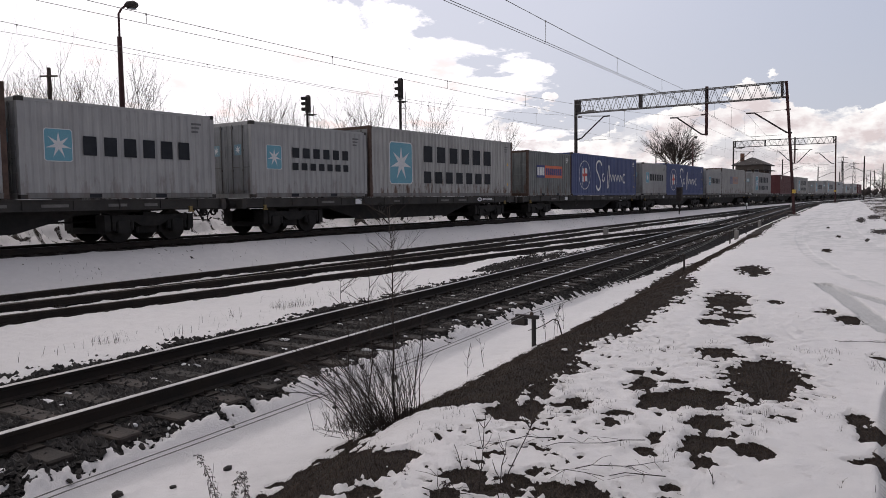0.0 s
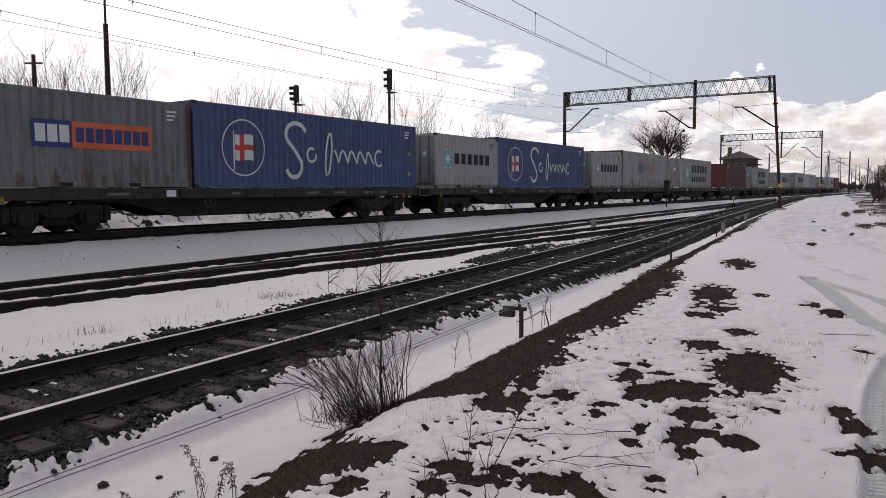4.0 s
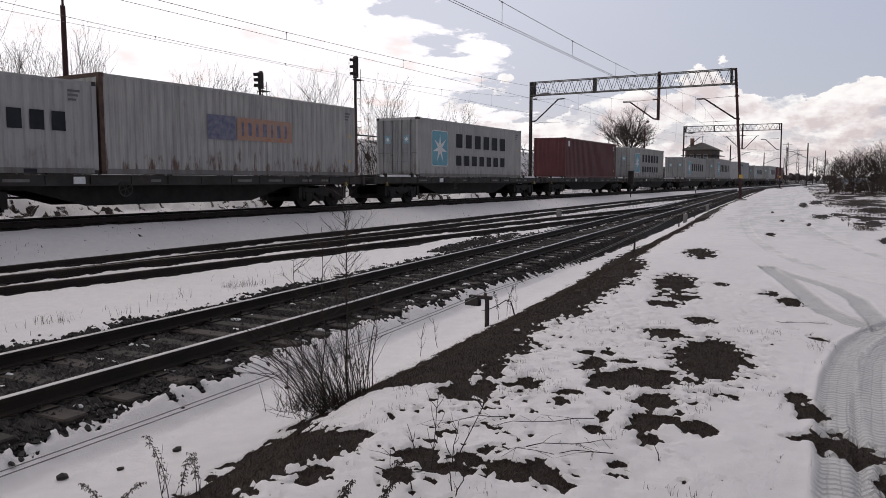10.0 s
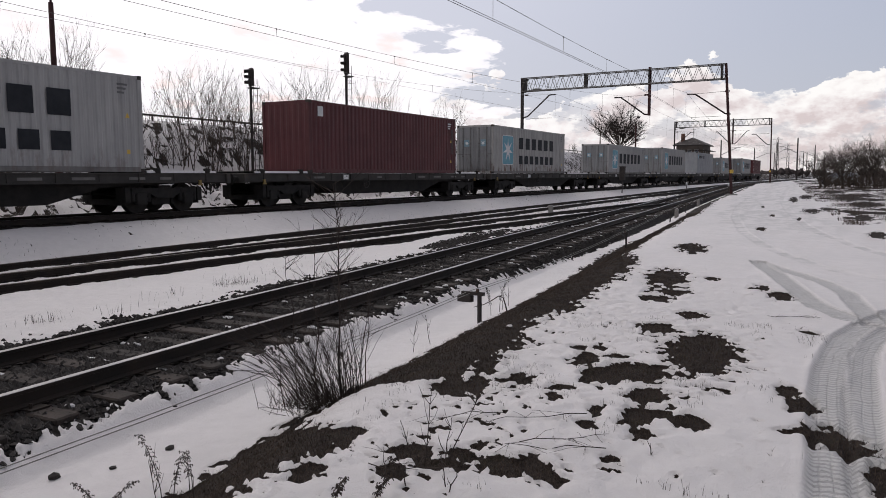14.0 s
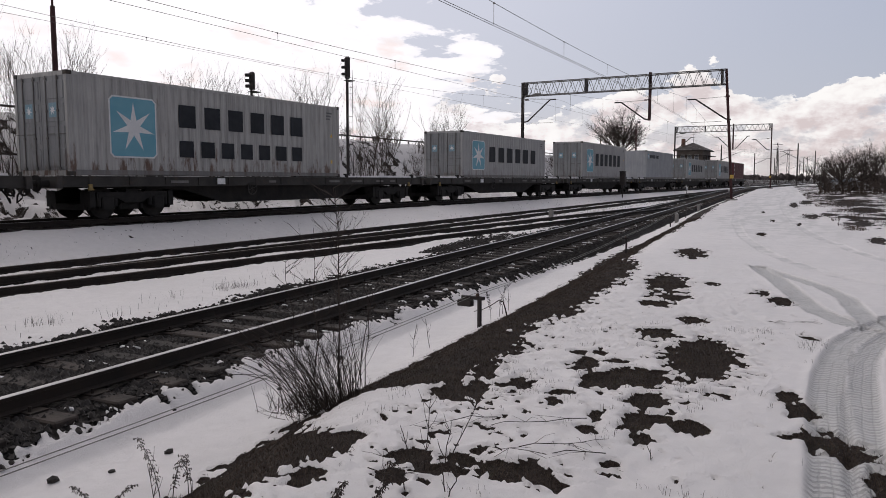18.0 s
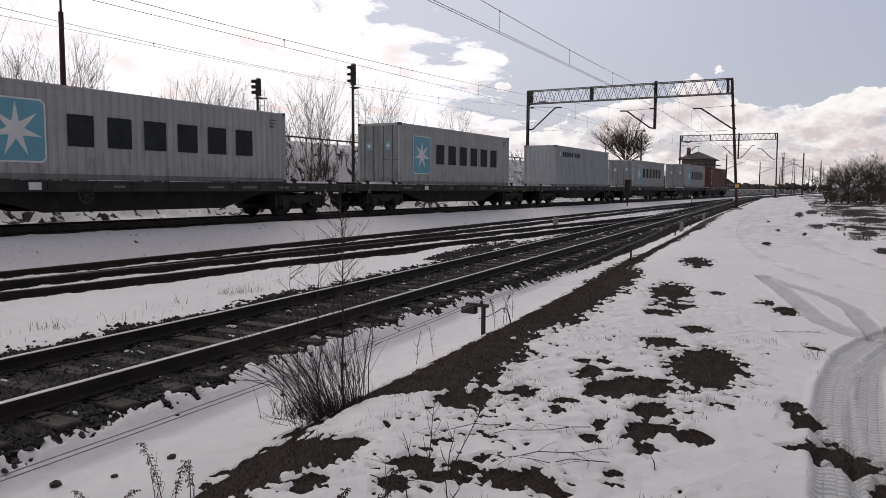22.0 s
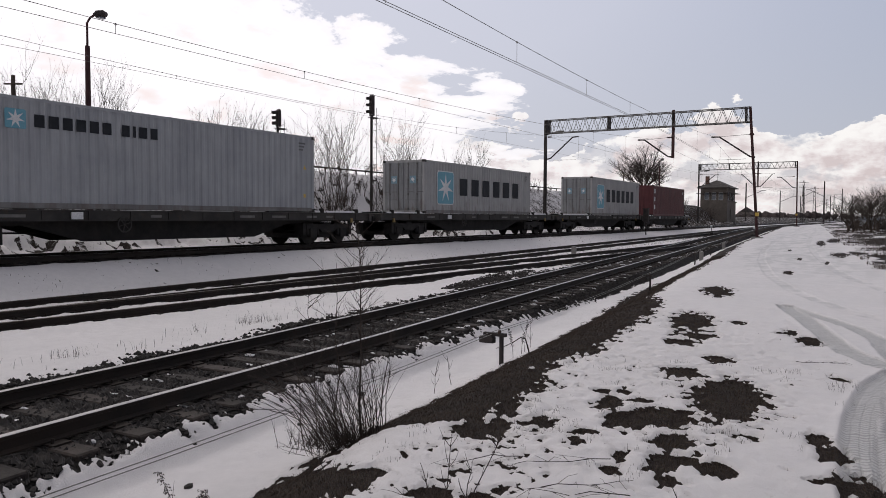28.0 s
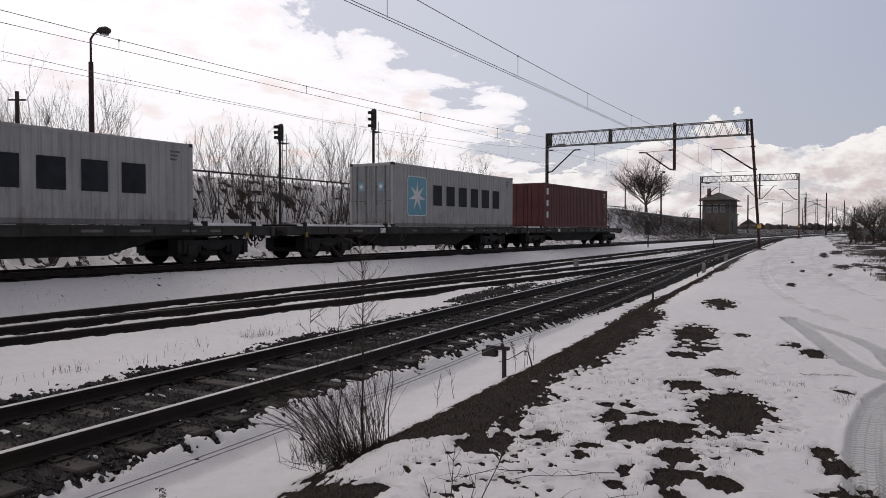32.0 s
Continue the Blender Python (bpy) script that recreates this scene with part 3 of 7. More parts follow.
RUTS = [  # line, half width, depth, share of tread
    ([(2.0, -0.16), (3.4, -0.02), (4.34, 0.05), (5.19, 0.09), (5.83, 0.13), (6.67, 0.15), (7.38, 0.13), (8.32, 0.06), (8.99, -0.09), (9.66, -0.3), (10.64, -0.64), (12.4, -1.4)], 0.125, 0.03, 1.0),
    ([(2.0, -0.42), (3.4, -0.22), (4.42, -0.13), (5.26, -0.10), (5.99, -0.09), (6.84, -0.09), (7.62, -0.11), (8.32, -0.19), (8.98, -0.35), (9.71, -0.66), (11.2, -1.4)], 0.115, 0.03, 1.0),
    ([(9.0, -0.75), (9.2, -0.3), (9.45, 0.05), (10.16, 0.38), (11.67, 0.76), (13.27, 1.17), (14.6, 1.58)], 0.15, 0.025, 0.8),
    ([(9.24, -0.25), (10.16, -0.09), (11.44, 0.06), (12.36, 0.38), (13.15, 0.78), (14.6, 1.58)], 0.13, 0.02, 0.7),
    ([(12.6, -0.9), (13.4, -0.10), (14.3, 0.55), (15.9, 1.17), (18.2, 1.89), (22.0, 2.78), (28.1, 3.83), (36.3, 4.86), (52.4, 6.22), (73.7, 7.5), (110.0, 9.6)], 0.13, 0.014, 0.0),
    ([(15.6, -1.2), (17.0, -0.51), (18.5, 0.0), (22.0, 0.81), (26.8, 1.63), (34.8, 2.64), (47.7, 3.96), (74.5, 5.73), (110.0, 7.7)], 0.13, 0.014, 0.0),
]


TREAD = []


def land(x, y):
    """Height, and the marks for bare earth, gravel with painted rail shade, and wheel ruts, at arrays x, y."""
    d = side(x, y)
    zt = rise(x)
    n1 = fbm(x * 0.9, y * 0.9, 5, 3)
    n2 = fbm(x * 3.1, y * 3.1, 5, 11)
    n3 = fbm(x * 0.22, y * 0.22, 4, 23)
    n4 = fbm(x * 9.0, y * 9.0, 4, 31)
    n5 = fbm(x * 21.0, y * 21.0, 3, 37)
    far = sstep(14, 45, x)
    bank = 0.12 + 0.0045 * np.clip(x, -20, 100) + 0.05 * (n3 - 0.5)
    bed, ditch = zt - 0.21, zt - 0.47
    # the bare foot of the bank, from its ditch edge to its upper edge, and the ragged edge of the ballast
    e0 = np.interp(x, (2.0, 3.6, 4.2, 4.7, 5.1, 5.8, 6.7, 8.0, 9.5, 13.2, 16.0, 19.3, 22.5, 26.0, 30.0, 45.0), (2.05, 1.98, 1.97, 2.13, 2.32, 2.25, 2.38, 2.25, 2.15, 1.92, 1.66, 1.40, 1.35, 1.70, 2.0, 1.6))
    e1 = np.interp(x, (2.0, 2.9, 3.3, 3.7, 3.95, 4.3, 4.65, 4.85, 5.0, 5.3, 6.2, 7.4, 8.6, 12.2, 13.8, 15.5, 19.3, 23.8, 30.0, 45.0), (3.3, 3.3, 3.45, 3.5, 3.0, 2.75, 2.6, 2.8, 3.35, 3.6, 3.66, 3.46, 3.52, 3.62, 3.45, 3.0, 2.75, 2.75, 2.8, 2.3))
    ge = np.interp(x, (0.0, 3.0, 3.44, 4.0, 4.4, 5.0, 5.5, 6.2, 7.06, 7.9, 9.2, 10.0, 11.0, 11.5, 13.0, 15.6, 17.6, 19.5, 22.0, 30.0, 60.0), (0.50, 0.54, 0.58, 0.50, 0.50, 0.53, 0.48, 0.42, 0.46, 0.36, 0.46, 0.50, 0.64, 0.52, 0.60, 0.70, 0.76, 0.84, 0.88, 0.88, 0.70))
    w0 = 1.62 - 0.9 * far + 0.30 * np.clip(5.3 - x, 0, 3)
    w1 = 3.28 - 0.9 * far + 0.10 * np.clip(4.5 - x, 0, 3)
    z = np.where(d < 0.45, bed, bed + (ditch - bed) * sstep(0.45, 0.95 - 0.25 * far, d))
    z = z + (bank - ditch) * sstep(w0 - 0.25, w1, d)
    # between the tracks
    mid = zt - 0.20 + 0.05 * (n1 - 0.5)
    z = np.where(d < -2.3, mid, z)
    # up to the far track's bed, level with it, then the embankment behind
    bedc = ZC - 0.20
    z = z + (bedc - z) * sstep(16.5, 18.6, y)
    emb = 0.35 + 3.68 * sstep(25.2, 30.2, y) * (1 - 0.15 * sstep(88, 130, x) - 0.6 * sstep(136, 160, x))
    z = np.where(y > 22.2, bedc + emb * sstep(22.2, 25.6, y), z)
    z = z + 0.40 * sstep(22.4, 23.2, y) * (1 - sstep(24.4, 25.4, y)) * sstep(0.46, 0.66, n1)
    z = np.where(y > 31, z - 0.6 * sstep(31, 40, y), z)
    # bare earth
    strip = sstep(e0 - 0.08, e0 + 0.08, d + 0.25 * (n2 - 0.5) + 0.5 * (n4 - 0.5) + 0.3 * (n5 - 0.5)) * (1 - sstep(e1 - 0.1, e1 + 0.1, d + 0.3 * (n1 - 0.5) + 0.55 * (n4 - 0.5) + 0.5 * (n5 - 0.5)))
    bare = np.clip(strip * (1.25 + 1.2 * (n2 - 0.5) + 0.8 * (n4 - 0.5)), 0, 1)
    for px, py, rw, rl, bearing in PATCHES:
        ca, sa = math.cos(radians(bearing)), math.sin(radians(bearing))
        u = ((x - px) * sa - (y - py) * ca) / rw
        v = ((x - px) * ca + (y - py) * sa) / rl
        r = np.sqrt(u * u + v * v) + 0.5 * (n2 - 0.5) + 1.25 * (n4 - 0.5) + 1.1 * (n5 - 0.5)
        bare = np.maximum(bare, 1 - sstep(0.86, 1.10, r))
    # thin cover on the rough ground farther along the verge
    rough_side = sstep(20, 32, x) * sstep(-1.3, -2.6, y - 0.085 * x) * (1 - sstep(150, 260, x))
    mats = 0.55 * fbm(0.30 * x, 0.55 * y, 5, 51) + 0.45 * fbm(1.3 * x, 1.6 * y, 4, 53)
    bare = np.maximum(bare, rough_side * np.maximum(0.34 + 0.10 * sstep(34, 50, x), 0.85 * sstep(0.49 - 0.05 * sstep(38, 60, x), 0.56, mats)))
    bare = np.maximum(bare, np.maximum(0.60 * sstep(0.45, 0.57, 0.5 * fbm(x * 1.3, y * 2.4, 5, 41) + 0.5 * fbm(x * 5.0, y * 6.0, 4, 43)) * (1 - sstep(42, 56, x)), (0.47 + 0.10 * sstep(80, 95, x)) * sstep(42, 56, x)) * sstep(22.0, 22.6, y) * (1 - sstep(29.6, 30.4, y)))
    # specks: bare bits, and the crust's small shadows painted as bare ground
    speck = sstep(0.62, 0.665, 0.45 * n5 + 0.25 * n4 + 0.3 * n1) * sstep(-0.2, 1.0, y) * (1 - sstep(9, 13, x)) * (d > w1) * (x > 2.3)
    bare = np.maximum(bare, speck)
    mud = np.exp(-((x - 20.2) / 3.4) ** 2 - ((y - 10.36 - 0.09 * (x - 20)) / 0.44) ** 2) + 0.9 * np.exp(-((x - 17.8) / 1.3) ** 2 - ((y - 11.58) / 0.22) ** 2) + 0.8 * np.exp(-((x - 26.8) / 1.4) ** 2 - ((y - 11.25) / 0.28) ** 2)
    # gravel beds; the second and crossover tracks get dark bands for rail shade
    ga = sstep(-2.62, -2.35, d + 0.3 * (n2 - 0.5) + 0.8 * (n4 - 0.5)) * (1 - sstep(ge - 0.05, ge + 0.12, d + 0.14 * (n2 - 0.5) + 0.32 * (n4 - 0.5) * (1 - 0.4 * far) + 0.35 * (n5 - 0.5) * (1 - sstep(10, 15, x))))
    ga = np.clip(ga, 0, 1) * np.where(x > 119, 0, 1)
    offb = np.abs(y - YB)
    offl = np.abs(y - track_link(x))
    # scalloped bands paint the rails' shade on the snow in gravel colour
    scallop = 0.13 + 0.05 * np.sin(x * 2 * np.pi / 0.62) + 0.12 * (n2 - 0.5) + 0.25 * sstep(40, 80, x)
    shade_b = 1 - sstep(scallop, scallop + 0.09, np.abs(offb - GAUGE / 2))
    shade_l = (1 - sstep(scallop, scallop + 0.09, np.abs(offl - GAUGE / 2))) * (x < 50)
    laid = np.maximum(1 - sstep(1.3, 1.6, offb), (1 - sstep(1.3, 1.6, offl)) * (x < 50)) * (d < -3.2)
    gc = 1 - sstep(1.35, 1.6, np.abs(y - YC) + 0.25 * (n2 - 0.5))
    ga = np.maximum(ga, np.clip(mud * (0.6 + 0.9 * n2 + 0.5 * (n4 - 0.5)), 0, 1))
    gravel = np.maximum(np.maximum(ga, gc), np.maximum(shade_b, shade_l))
    # snow lies a few centimetres thick on bare ground
    cover = (1 - np.maximum(bare, gravel))
    z = z + (0.032 - 0.014 * sstep(0.02, 0.2, gravel)) * sstep(0.25, 0.85, cover) + 0.05 * (n1 - 0.5) + 0.03 * (n2 - 0.5) + 0.014 * (n4 - 0.5)
    z = z + 0.035 * laid
    z = np.where(gravel > 0.5, z - 0.006 + 0.02 * (n4 - 0.5), z)
    # wheel ruts: one swings round near the viewer, one crosses it, and the old lane runs on beside the line
    wheel, tread, run_along, run_across = np.zeros_like(z), np.zeros_like(z), np.zeros_like(z), np.zeros_like(z)
    for line, half, deep, share in RUTS:
        best, along, across = np.full_like(z, 9.0), np.zeros_like(z), np.zeros_like(z)
        run = 0.0
        for (ax, ay), (bx, by) in zip(line[:-1], line[1:]):
            ex, ey = bx - ax, by - ay
            q = math.hypot(ex, ey)
            t = np.clip(((x - ax) * ex + (y - ay) * ey) / (q * q), 0, 1)
            ox, oy = x - ax - t * ex, y - ay - t * ey
            e = np.hypot(ox, oy)
            hit = e < best
            best, along = np.where(hit, e, best), np.where(hit, run + t * q, along)
            across = np.where(hit, np.sign(ex * oy - ey * ox) * e, across)
            run += q
        w = 1 - sstep(half - 0.02, half + 0.02, best + 0.03 * (n2 - 0.5))
        over = w > wheel
        run_along, run_across = np.where((best < half + 0.08) & (over | (w == 0) & (wheel == 0)), along, run_along), np.where((best < half + 0.08) & (over | (w == 0) & (wheel == 0)), across, run_across)
        wheel = np.maximum(wheel, w * (0.8 + 0.5 * (n2 - 0.5)) if share else w * 0.9 * sstep(0.30, 0.75, n2))
        tread = np.maximum(tread, w * share)
        z = z - w * deep * 0.8 + deep * 0.35 * np.exp(-((best - half - 0.03) / 0.03) ** 2)
    lane = np.interp(x, (14, 22, 35, 74, 110), (0.4, 1.8, 3.7, 6.6, 8.6))
    worn = sstep(15, 30, x) * (1 - sstep(1.2, 2.6, np.abs(y - lane))) * sstep(0.44, 0.62, 0.5 * fbm(x * 0.5, y * 2.6, 4, 61) + 0.5 * n2)
    wheel = np.maximum(wheel, 0.75 * worn)
    bare = bare * (1 - 0.35 * tread)
    # crusty, half-thawed snow on the near bank
    clods = 0.62 * sstep(0.625, 0.70, 0.5 * n4 + 0.3 * n2 + 0.2 * n1) * sstep(16.3, 17.0, y) * (1 - sstep(18.6, 19.0, y)) * (x < 60)
    bare = np.maximum(bare, clods)
    crust = sstep(2.4, 3.6, d) * (1 - sstep(9, 14, x)) * sstep(0.2, 1.4, y) * cover
    z = z + crust * (0.034 * (n4 - 0.5) + 0.026 * (n5 - 0.5)) + 0.007 * (n5 - 0.5)
    hill = 5.0 * sstep(400, 1500, np.hypot(x, y)) * (0.4 + fbm(x * 0.002, y * 0.002, 3, 77))
    TREAD[:] = [tread, run_along, run_across]
    return z + hill, bare, gravel, wheel


def spaced(parts):
    out = []
    for a, b, step in parts:
        out += list(np.arange(a, b - 1e-6, step))
    return out


def grow(a, b, first, ratio):
    out, s = [], first
    while a < b:
        out.append(a)
        a += s
        s *= ratio
    return out + [b]


def make_ground():
    xs = [-q for q in reversed(grow(0.8, 2500, 0.8, 1.16))] + spaced([(-0.6, 2.4, 0.1), (2.4, 9.5, 0.03), (9.5, 14, 0.04), (14, 24, 0.07), (24, 34, 0.14)]) + spaced([(34, 60, 0.3), (60, 130, 0.8)]) + grow(130, 3000, 1.2, 1.10)
    ys = [-q for q in reversed(grow(12.2, 2500, 0.6, 1.16))] + spaced([(-12.0, -1.3, 0.2), (-1.3, 6.6, 0.03), (6.6, 10.2, 0.07), (10.2, 18, 0.11), (18, 31, 0.2)]) + grow(31, 2500, 0.4, 1.16)
    X, Y = np.meshgrid(np.array(xs), np.array(ys), indexing="ij")
    z, bare, gravel, wheel = land(X, Y)
    nx, ny = X.shape
    co = np.stack([X, Y, z], -1).reshape(-1, 3)
    idx = np.arange(nx * ny).reshape(nx, ny)
    quads = np.stack([idx[:-1, :-1], idx[1:, :-1], idx[1:, 1:], idx[:-1, 1:]], -1).reshape(-1, 4)
    me = bpy.data.meshes.new("ground")
    me.vertices.add(len(co))
    me.vertices.foreach_set("co", co.ravel())
    me.loops.add(quads.size)
    me.loops.foreach_set("vertex_index", quads.ravel().astype(np.int32))
    me.polygons.add(len(quads))
    me.polygons.foreach_set("loop_start", np.arange(0, quads.size, 4, dtype=np.int32))
    me.polygons.foreach_set("use_smooth", np.ones(len(quads), bool))
    me.update(calc_edges=True)
    for name, data in (("bare", bare), ("gravel", gravel), ("wheel", wheel), ("tread", TREAD[0]), ("along", TREAD[1]), ("across", TREAD[2])):
        me.attributes.new(name, "FLOAT", "POINT").data.foreach_set("value", data.ravel().astype(np.float32))
    me.materials.append(M_GROUND)
    ob = new("ground", me)
    return tagged(ob, "snow-covered ground with bare grass patches and gravel beds", "ground", kind="structure")


def ground_z(x, y):
    return float(land(np.array([float(x)]), np.array([float(y)]))[0][0])


make_ground()

# ---- tracks ----
RAIL_SHAPE = [(-0.062, -0.155), (0.062, -0.155), (0.062, -0.143), (0.010, -0.125), (0.008, -0.045), (0.034, -0.036), (0.034, -0.006), (0.026, 0.0),
              (-0.026, 0.0), (-0.034, -0.006), (-0.034, -0.036), (-0.008, -0.045), (-0.010, -0.125), (-0.062, -0.143)]


def rail_mesh(line):
    """A rail along a line of points; the running surface takes the second material."""
    mb = Mb()
    n = len(RAIL_SHAPE)
    for i, (x, y, z) in enumerate(line):
        a, b = line[max(0, i - 1)], line[min(len(line) - 1, i + 1)]
        t = Vector((b[0] - a[0], b[1] - a[1], 0)).normalized()
        s = Vector((-t.y, t.x, 0))
        mb.v += [(x + s.x * u, y + s.y * u, z + w) for u, w in RAIL_SHAPE]
    for i in range(len(line) - 1):
        for k in range(n):
            j = (k + 1) % n
            mb.f.append((i * n + k, i * n + j, (i + 1) * n + j, (i + 1) * n + k))
            mb.m.append(1 if k in (6, 7, 8) else 0)
    mb.f += [tuple(range(n)), tuple(range((len(line) - 1) * n, len(line) * n))]
    mb.m += [0, 0]
    return mb


def track_stations(x0, x1):
    xs = [x0]
    while xs[-1] < x1:
        a = abs(xs[-1] - 10)
        xs.append(min(x1, xs[-1] + (0.8 if a < 25 else 2.0 if a < 80 else 6.0)))
    return xs


def railway(name, middle, level, x0, x1, label, head, sleeper_from, sleeper_to, near_to):
    base = thing(name, Matrix(), label, "railway track", kind="structure")
    xs = track_stations(x0, x1)
    for s in (-1, 1):
        line = [(x, float(middle(x)) + s * GAUGE / 2, float(level(x))) for x in xs]
        part("rail", rail_mesh(line), [M_RAIL, head], base)
    def one():
        return Mb().box(-0.12, 0.12, -1.27, 1.27, -0.14, 0, bev=0.015)
    def chair():
        m = Mb()
        for s in (-1, 1):
            m.box(-0.09, 0.09, s * GAUGE / 2 - 0.17, s * GAUGE / 2 + 0.17, 0, 0.018)
            for q in (-1, 1):
                m.tube((0.04 * q, s * GAUGE / 2 + 0.10 * q, 0), (0.04 * q, s * GAUGE / 2 + 0.10 * q, 0.06), 0.016, n=6)
        return m
    rest = Mb()
    rnd = random.Random(5)
    x = sleeper_from
    while x < sleeper_to:
        y, z = float(middle(x)), float(level(x)) - 0.172
        turn = math.atan(float(middle(x + 0.5) - middle(x - 0.5)))
        m = Matrix.Translation((x + rnd.uniform(-0.03, 0.03), y, z - rnd.uniform(0, 0.012))) @ Matrix.Rotation(turn + rnd.uniform(-0.012, 0.012), 4, "Z")
        if x < near_to:
            ob = part("sleeper", one, M_SLEEPER, base, at=m, key="sleeper")
            part("rail_chair", chair, M_RAIL, ob, key="rail_chair")
        else:
            b = one()
            rest.add([m @ Vector(v) for v in b.v], b.f)
        x += 0.62
    if rest.v:
        tagged(part("sleepers", rest, M_SLEEPER, base), "dark timber sleepers bedded in gravel and snow", kind="stuff")
    return base


railway("near_track", track_a, rise, -60, 119, "single track with shiny rails on dark timber sleepers", M_RAILHEAD, -2.0, 118, 62)
railway("second_track", lambda x: YB + 0 * x, rise, -230, 600, "straight track with rusty rails half buried in snow", M_RAILHEAD_DULL, 2.0, 120, 22)
railway("crossover_track", track_link, rise, -11, 46.5, "straight crossover track with snow between its rails", M_RAILHEAD_DULL, -6.0, 40, 26)
railway("far_track", lambda x: YC + 0 * x, lambda x: ZC + 0 * x, -240, 600, "straight track on a low bank under the train", M_RAILHEAD, 5.0, 140, 60)

# ---- the train: flat wagons with containers, coming nearer and passing to the left ----
WIDE = 2.438
FLOOR = 1.26         # loading height above the rail
SPEED, SLOWING = 7.121, -0.0205


def travel(t):
    return SPEED * t + SLOWING * t * t / 2


def corrugated(length, height, y, out, pitch=0.278, depth=0.024, ends=0.10, low=0.16, high=0.10):
    """A side wall of pressed sheet standing in the plane y, ribs toward out (-1 or 1)."""
    mb = Mb()
    pts = [(ends, 0.0)]
    n = int((length - 2 * ends) / pitch)
    p = (length - 2 * ends) / n
    for i in range(n):
        a = ends + i * p
        pts += [(a + p * 0.27, 0.0), (a + p * 0.44, depth), (a + p * 0.74, depth), (a + p * 0.91, 0.0)]
    pts.append((length - ends, 0.0))
    for x, q in pts:
        for z in (low, height - high):
            mb.v.append((x, y - out * q, z))
    for i in range(len(pts) - 1):
        mb.f.append((2 * i, 2 * i + 2, 2 * i + 3, 2 * i + 1))
        mb.m.append(0)
    return mb


def container_door(h, s):
    """One leaf of the end doors, at the end x = 0; s is its side."""
    m = Mb()
    y0, y1 = (0.01, WIDE / 2 - 0.09) if s > 0 else (-WIDE / 2 + 0.09, -0.01)
    z0, z1 = 0.16, h - 0.13
    m.box(0.02, 0.07, y0, y1, z0, z1)
    for k in range(4):
        a = z0 + 0.10 + k * (z1 - z0 - 0.1) / 4
        m.box(0.004, 0.03, y0 + 0.08, y1 - 0.08, a, a + (z1 - z0) / 4 - 0.16, bev=0.012)
    return m


def lock_rods(h, s):
    m = Mb()
    for k in (0.28, 0.80):
        y = s * k
        m.tube((-0.012, y, 0.14), (-0.012, y, h - 0.12), 0.017, n=6)
        for z in (0.2, h * 0.36, h * 0.62, h - 0.2):
            m.box(-0.025, 0.01, y - 0.04, y + 0.04, z - 0.03, z + 0.03)
        m.tube((-0.035, y, h * 0.40), (-0.035, y + s * 0.36, h * 0.40), 0.012, n=5)
    return m


def star(cx, cz, r0, r1, y, n=7):
    v = [(cx, y, cz)]
    for i in range(2 * n):
        q = math.pi / 2 + math.pi * i / n
        r = r1 if i % 2 == 0 else r0
        v.append((cx + r * math.cos(q), y, cz + r * math.sin(q)))
    return v, [(0, 1 + i, 1 + (i + 1) % (2 * n)) for i in range(2 * n)]


def plate(x0, x1, z0, z1, y, r=0.0):
    v = [(x0 + r, y, z0), (x1 - r, y, z0), (x1, y, z0 + r), (x1, y, z1 - r), (x1 - r, y, z1), (x0 + r, y, z1), (x0, y, z1 - r), (x0, y, z0 + r)]
    return v, [tuple(range(8))]


def sheet(mb, made, mat=0):
    mb.add(*made, mat=mat)


def letters(x0, z0, z1, widths, gap, y, mat, parent, label=""):
    """A line of lettering as plain bars: one bar for each sign, and no characters."""
    x = x0
    for w in widths:
        if w > 0:
            m = Mb()
            sheet(m, plate(x, x + w, z0, z1, y))
            part("lettering_bar", m, mat, parent, label)
        x += abs(w) + gap


SKIN = -WIDE / 2 - 0.006     # just proud of the near side wall's ribs


def sign_grey(box, panel, lines):
    """A teal panel with a white star, and rows of dark bars. panel: x0, x1, z0, z1; a line: x0, x1, z0, z1, count."""
    x0, x1, z0, z1 = panel
    m = Mb()
    sheet(m, plate(x0, x1, z0, z1, SKIN, (x1 - x0) * 0.06))
    p = part("emblem_panel", m, M_TEAL, box, "square teal panel with a thin white border")
    m = Mb()
    e = (x1 - x0) * 0.03
    sheet(m, plate(x0 - e, x1 + e, z0 - e, z1 + e, SKIN + 0.003, (x1 - x0) * 0.08))
    part("emblem_border", m, M_WHITE, p, "thin white border")
    m = Mb()
    r = (x1 - x0) * 0.48
    sheet(m, star((x0 + x1) / 2, (z0 + z1) / 2, r * 0.31, r, SKIN - 0.004))
    part("emblem_star", m, M_WHITE, p, "white seven-pointed star")
    for a, b, c, d, n in lines:
        w = (b - a) / (n + (n - 1) * 0.55)
        letters(a, c, d, [w] * n, w * 0.55, SKIN, M_INK, box, "plain dark grey bar")


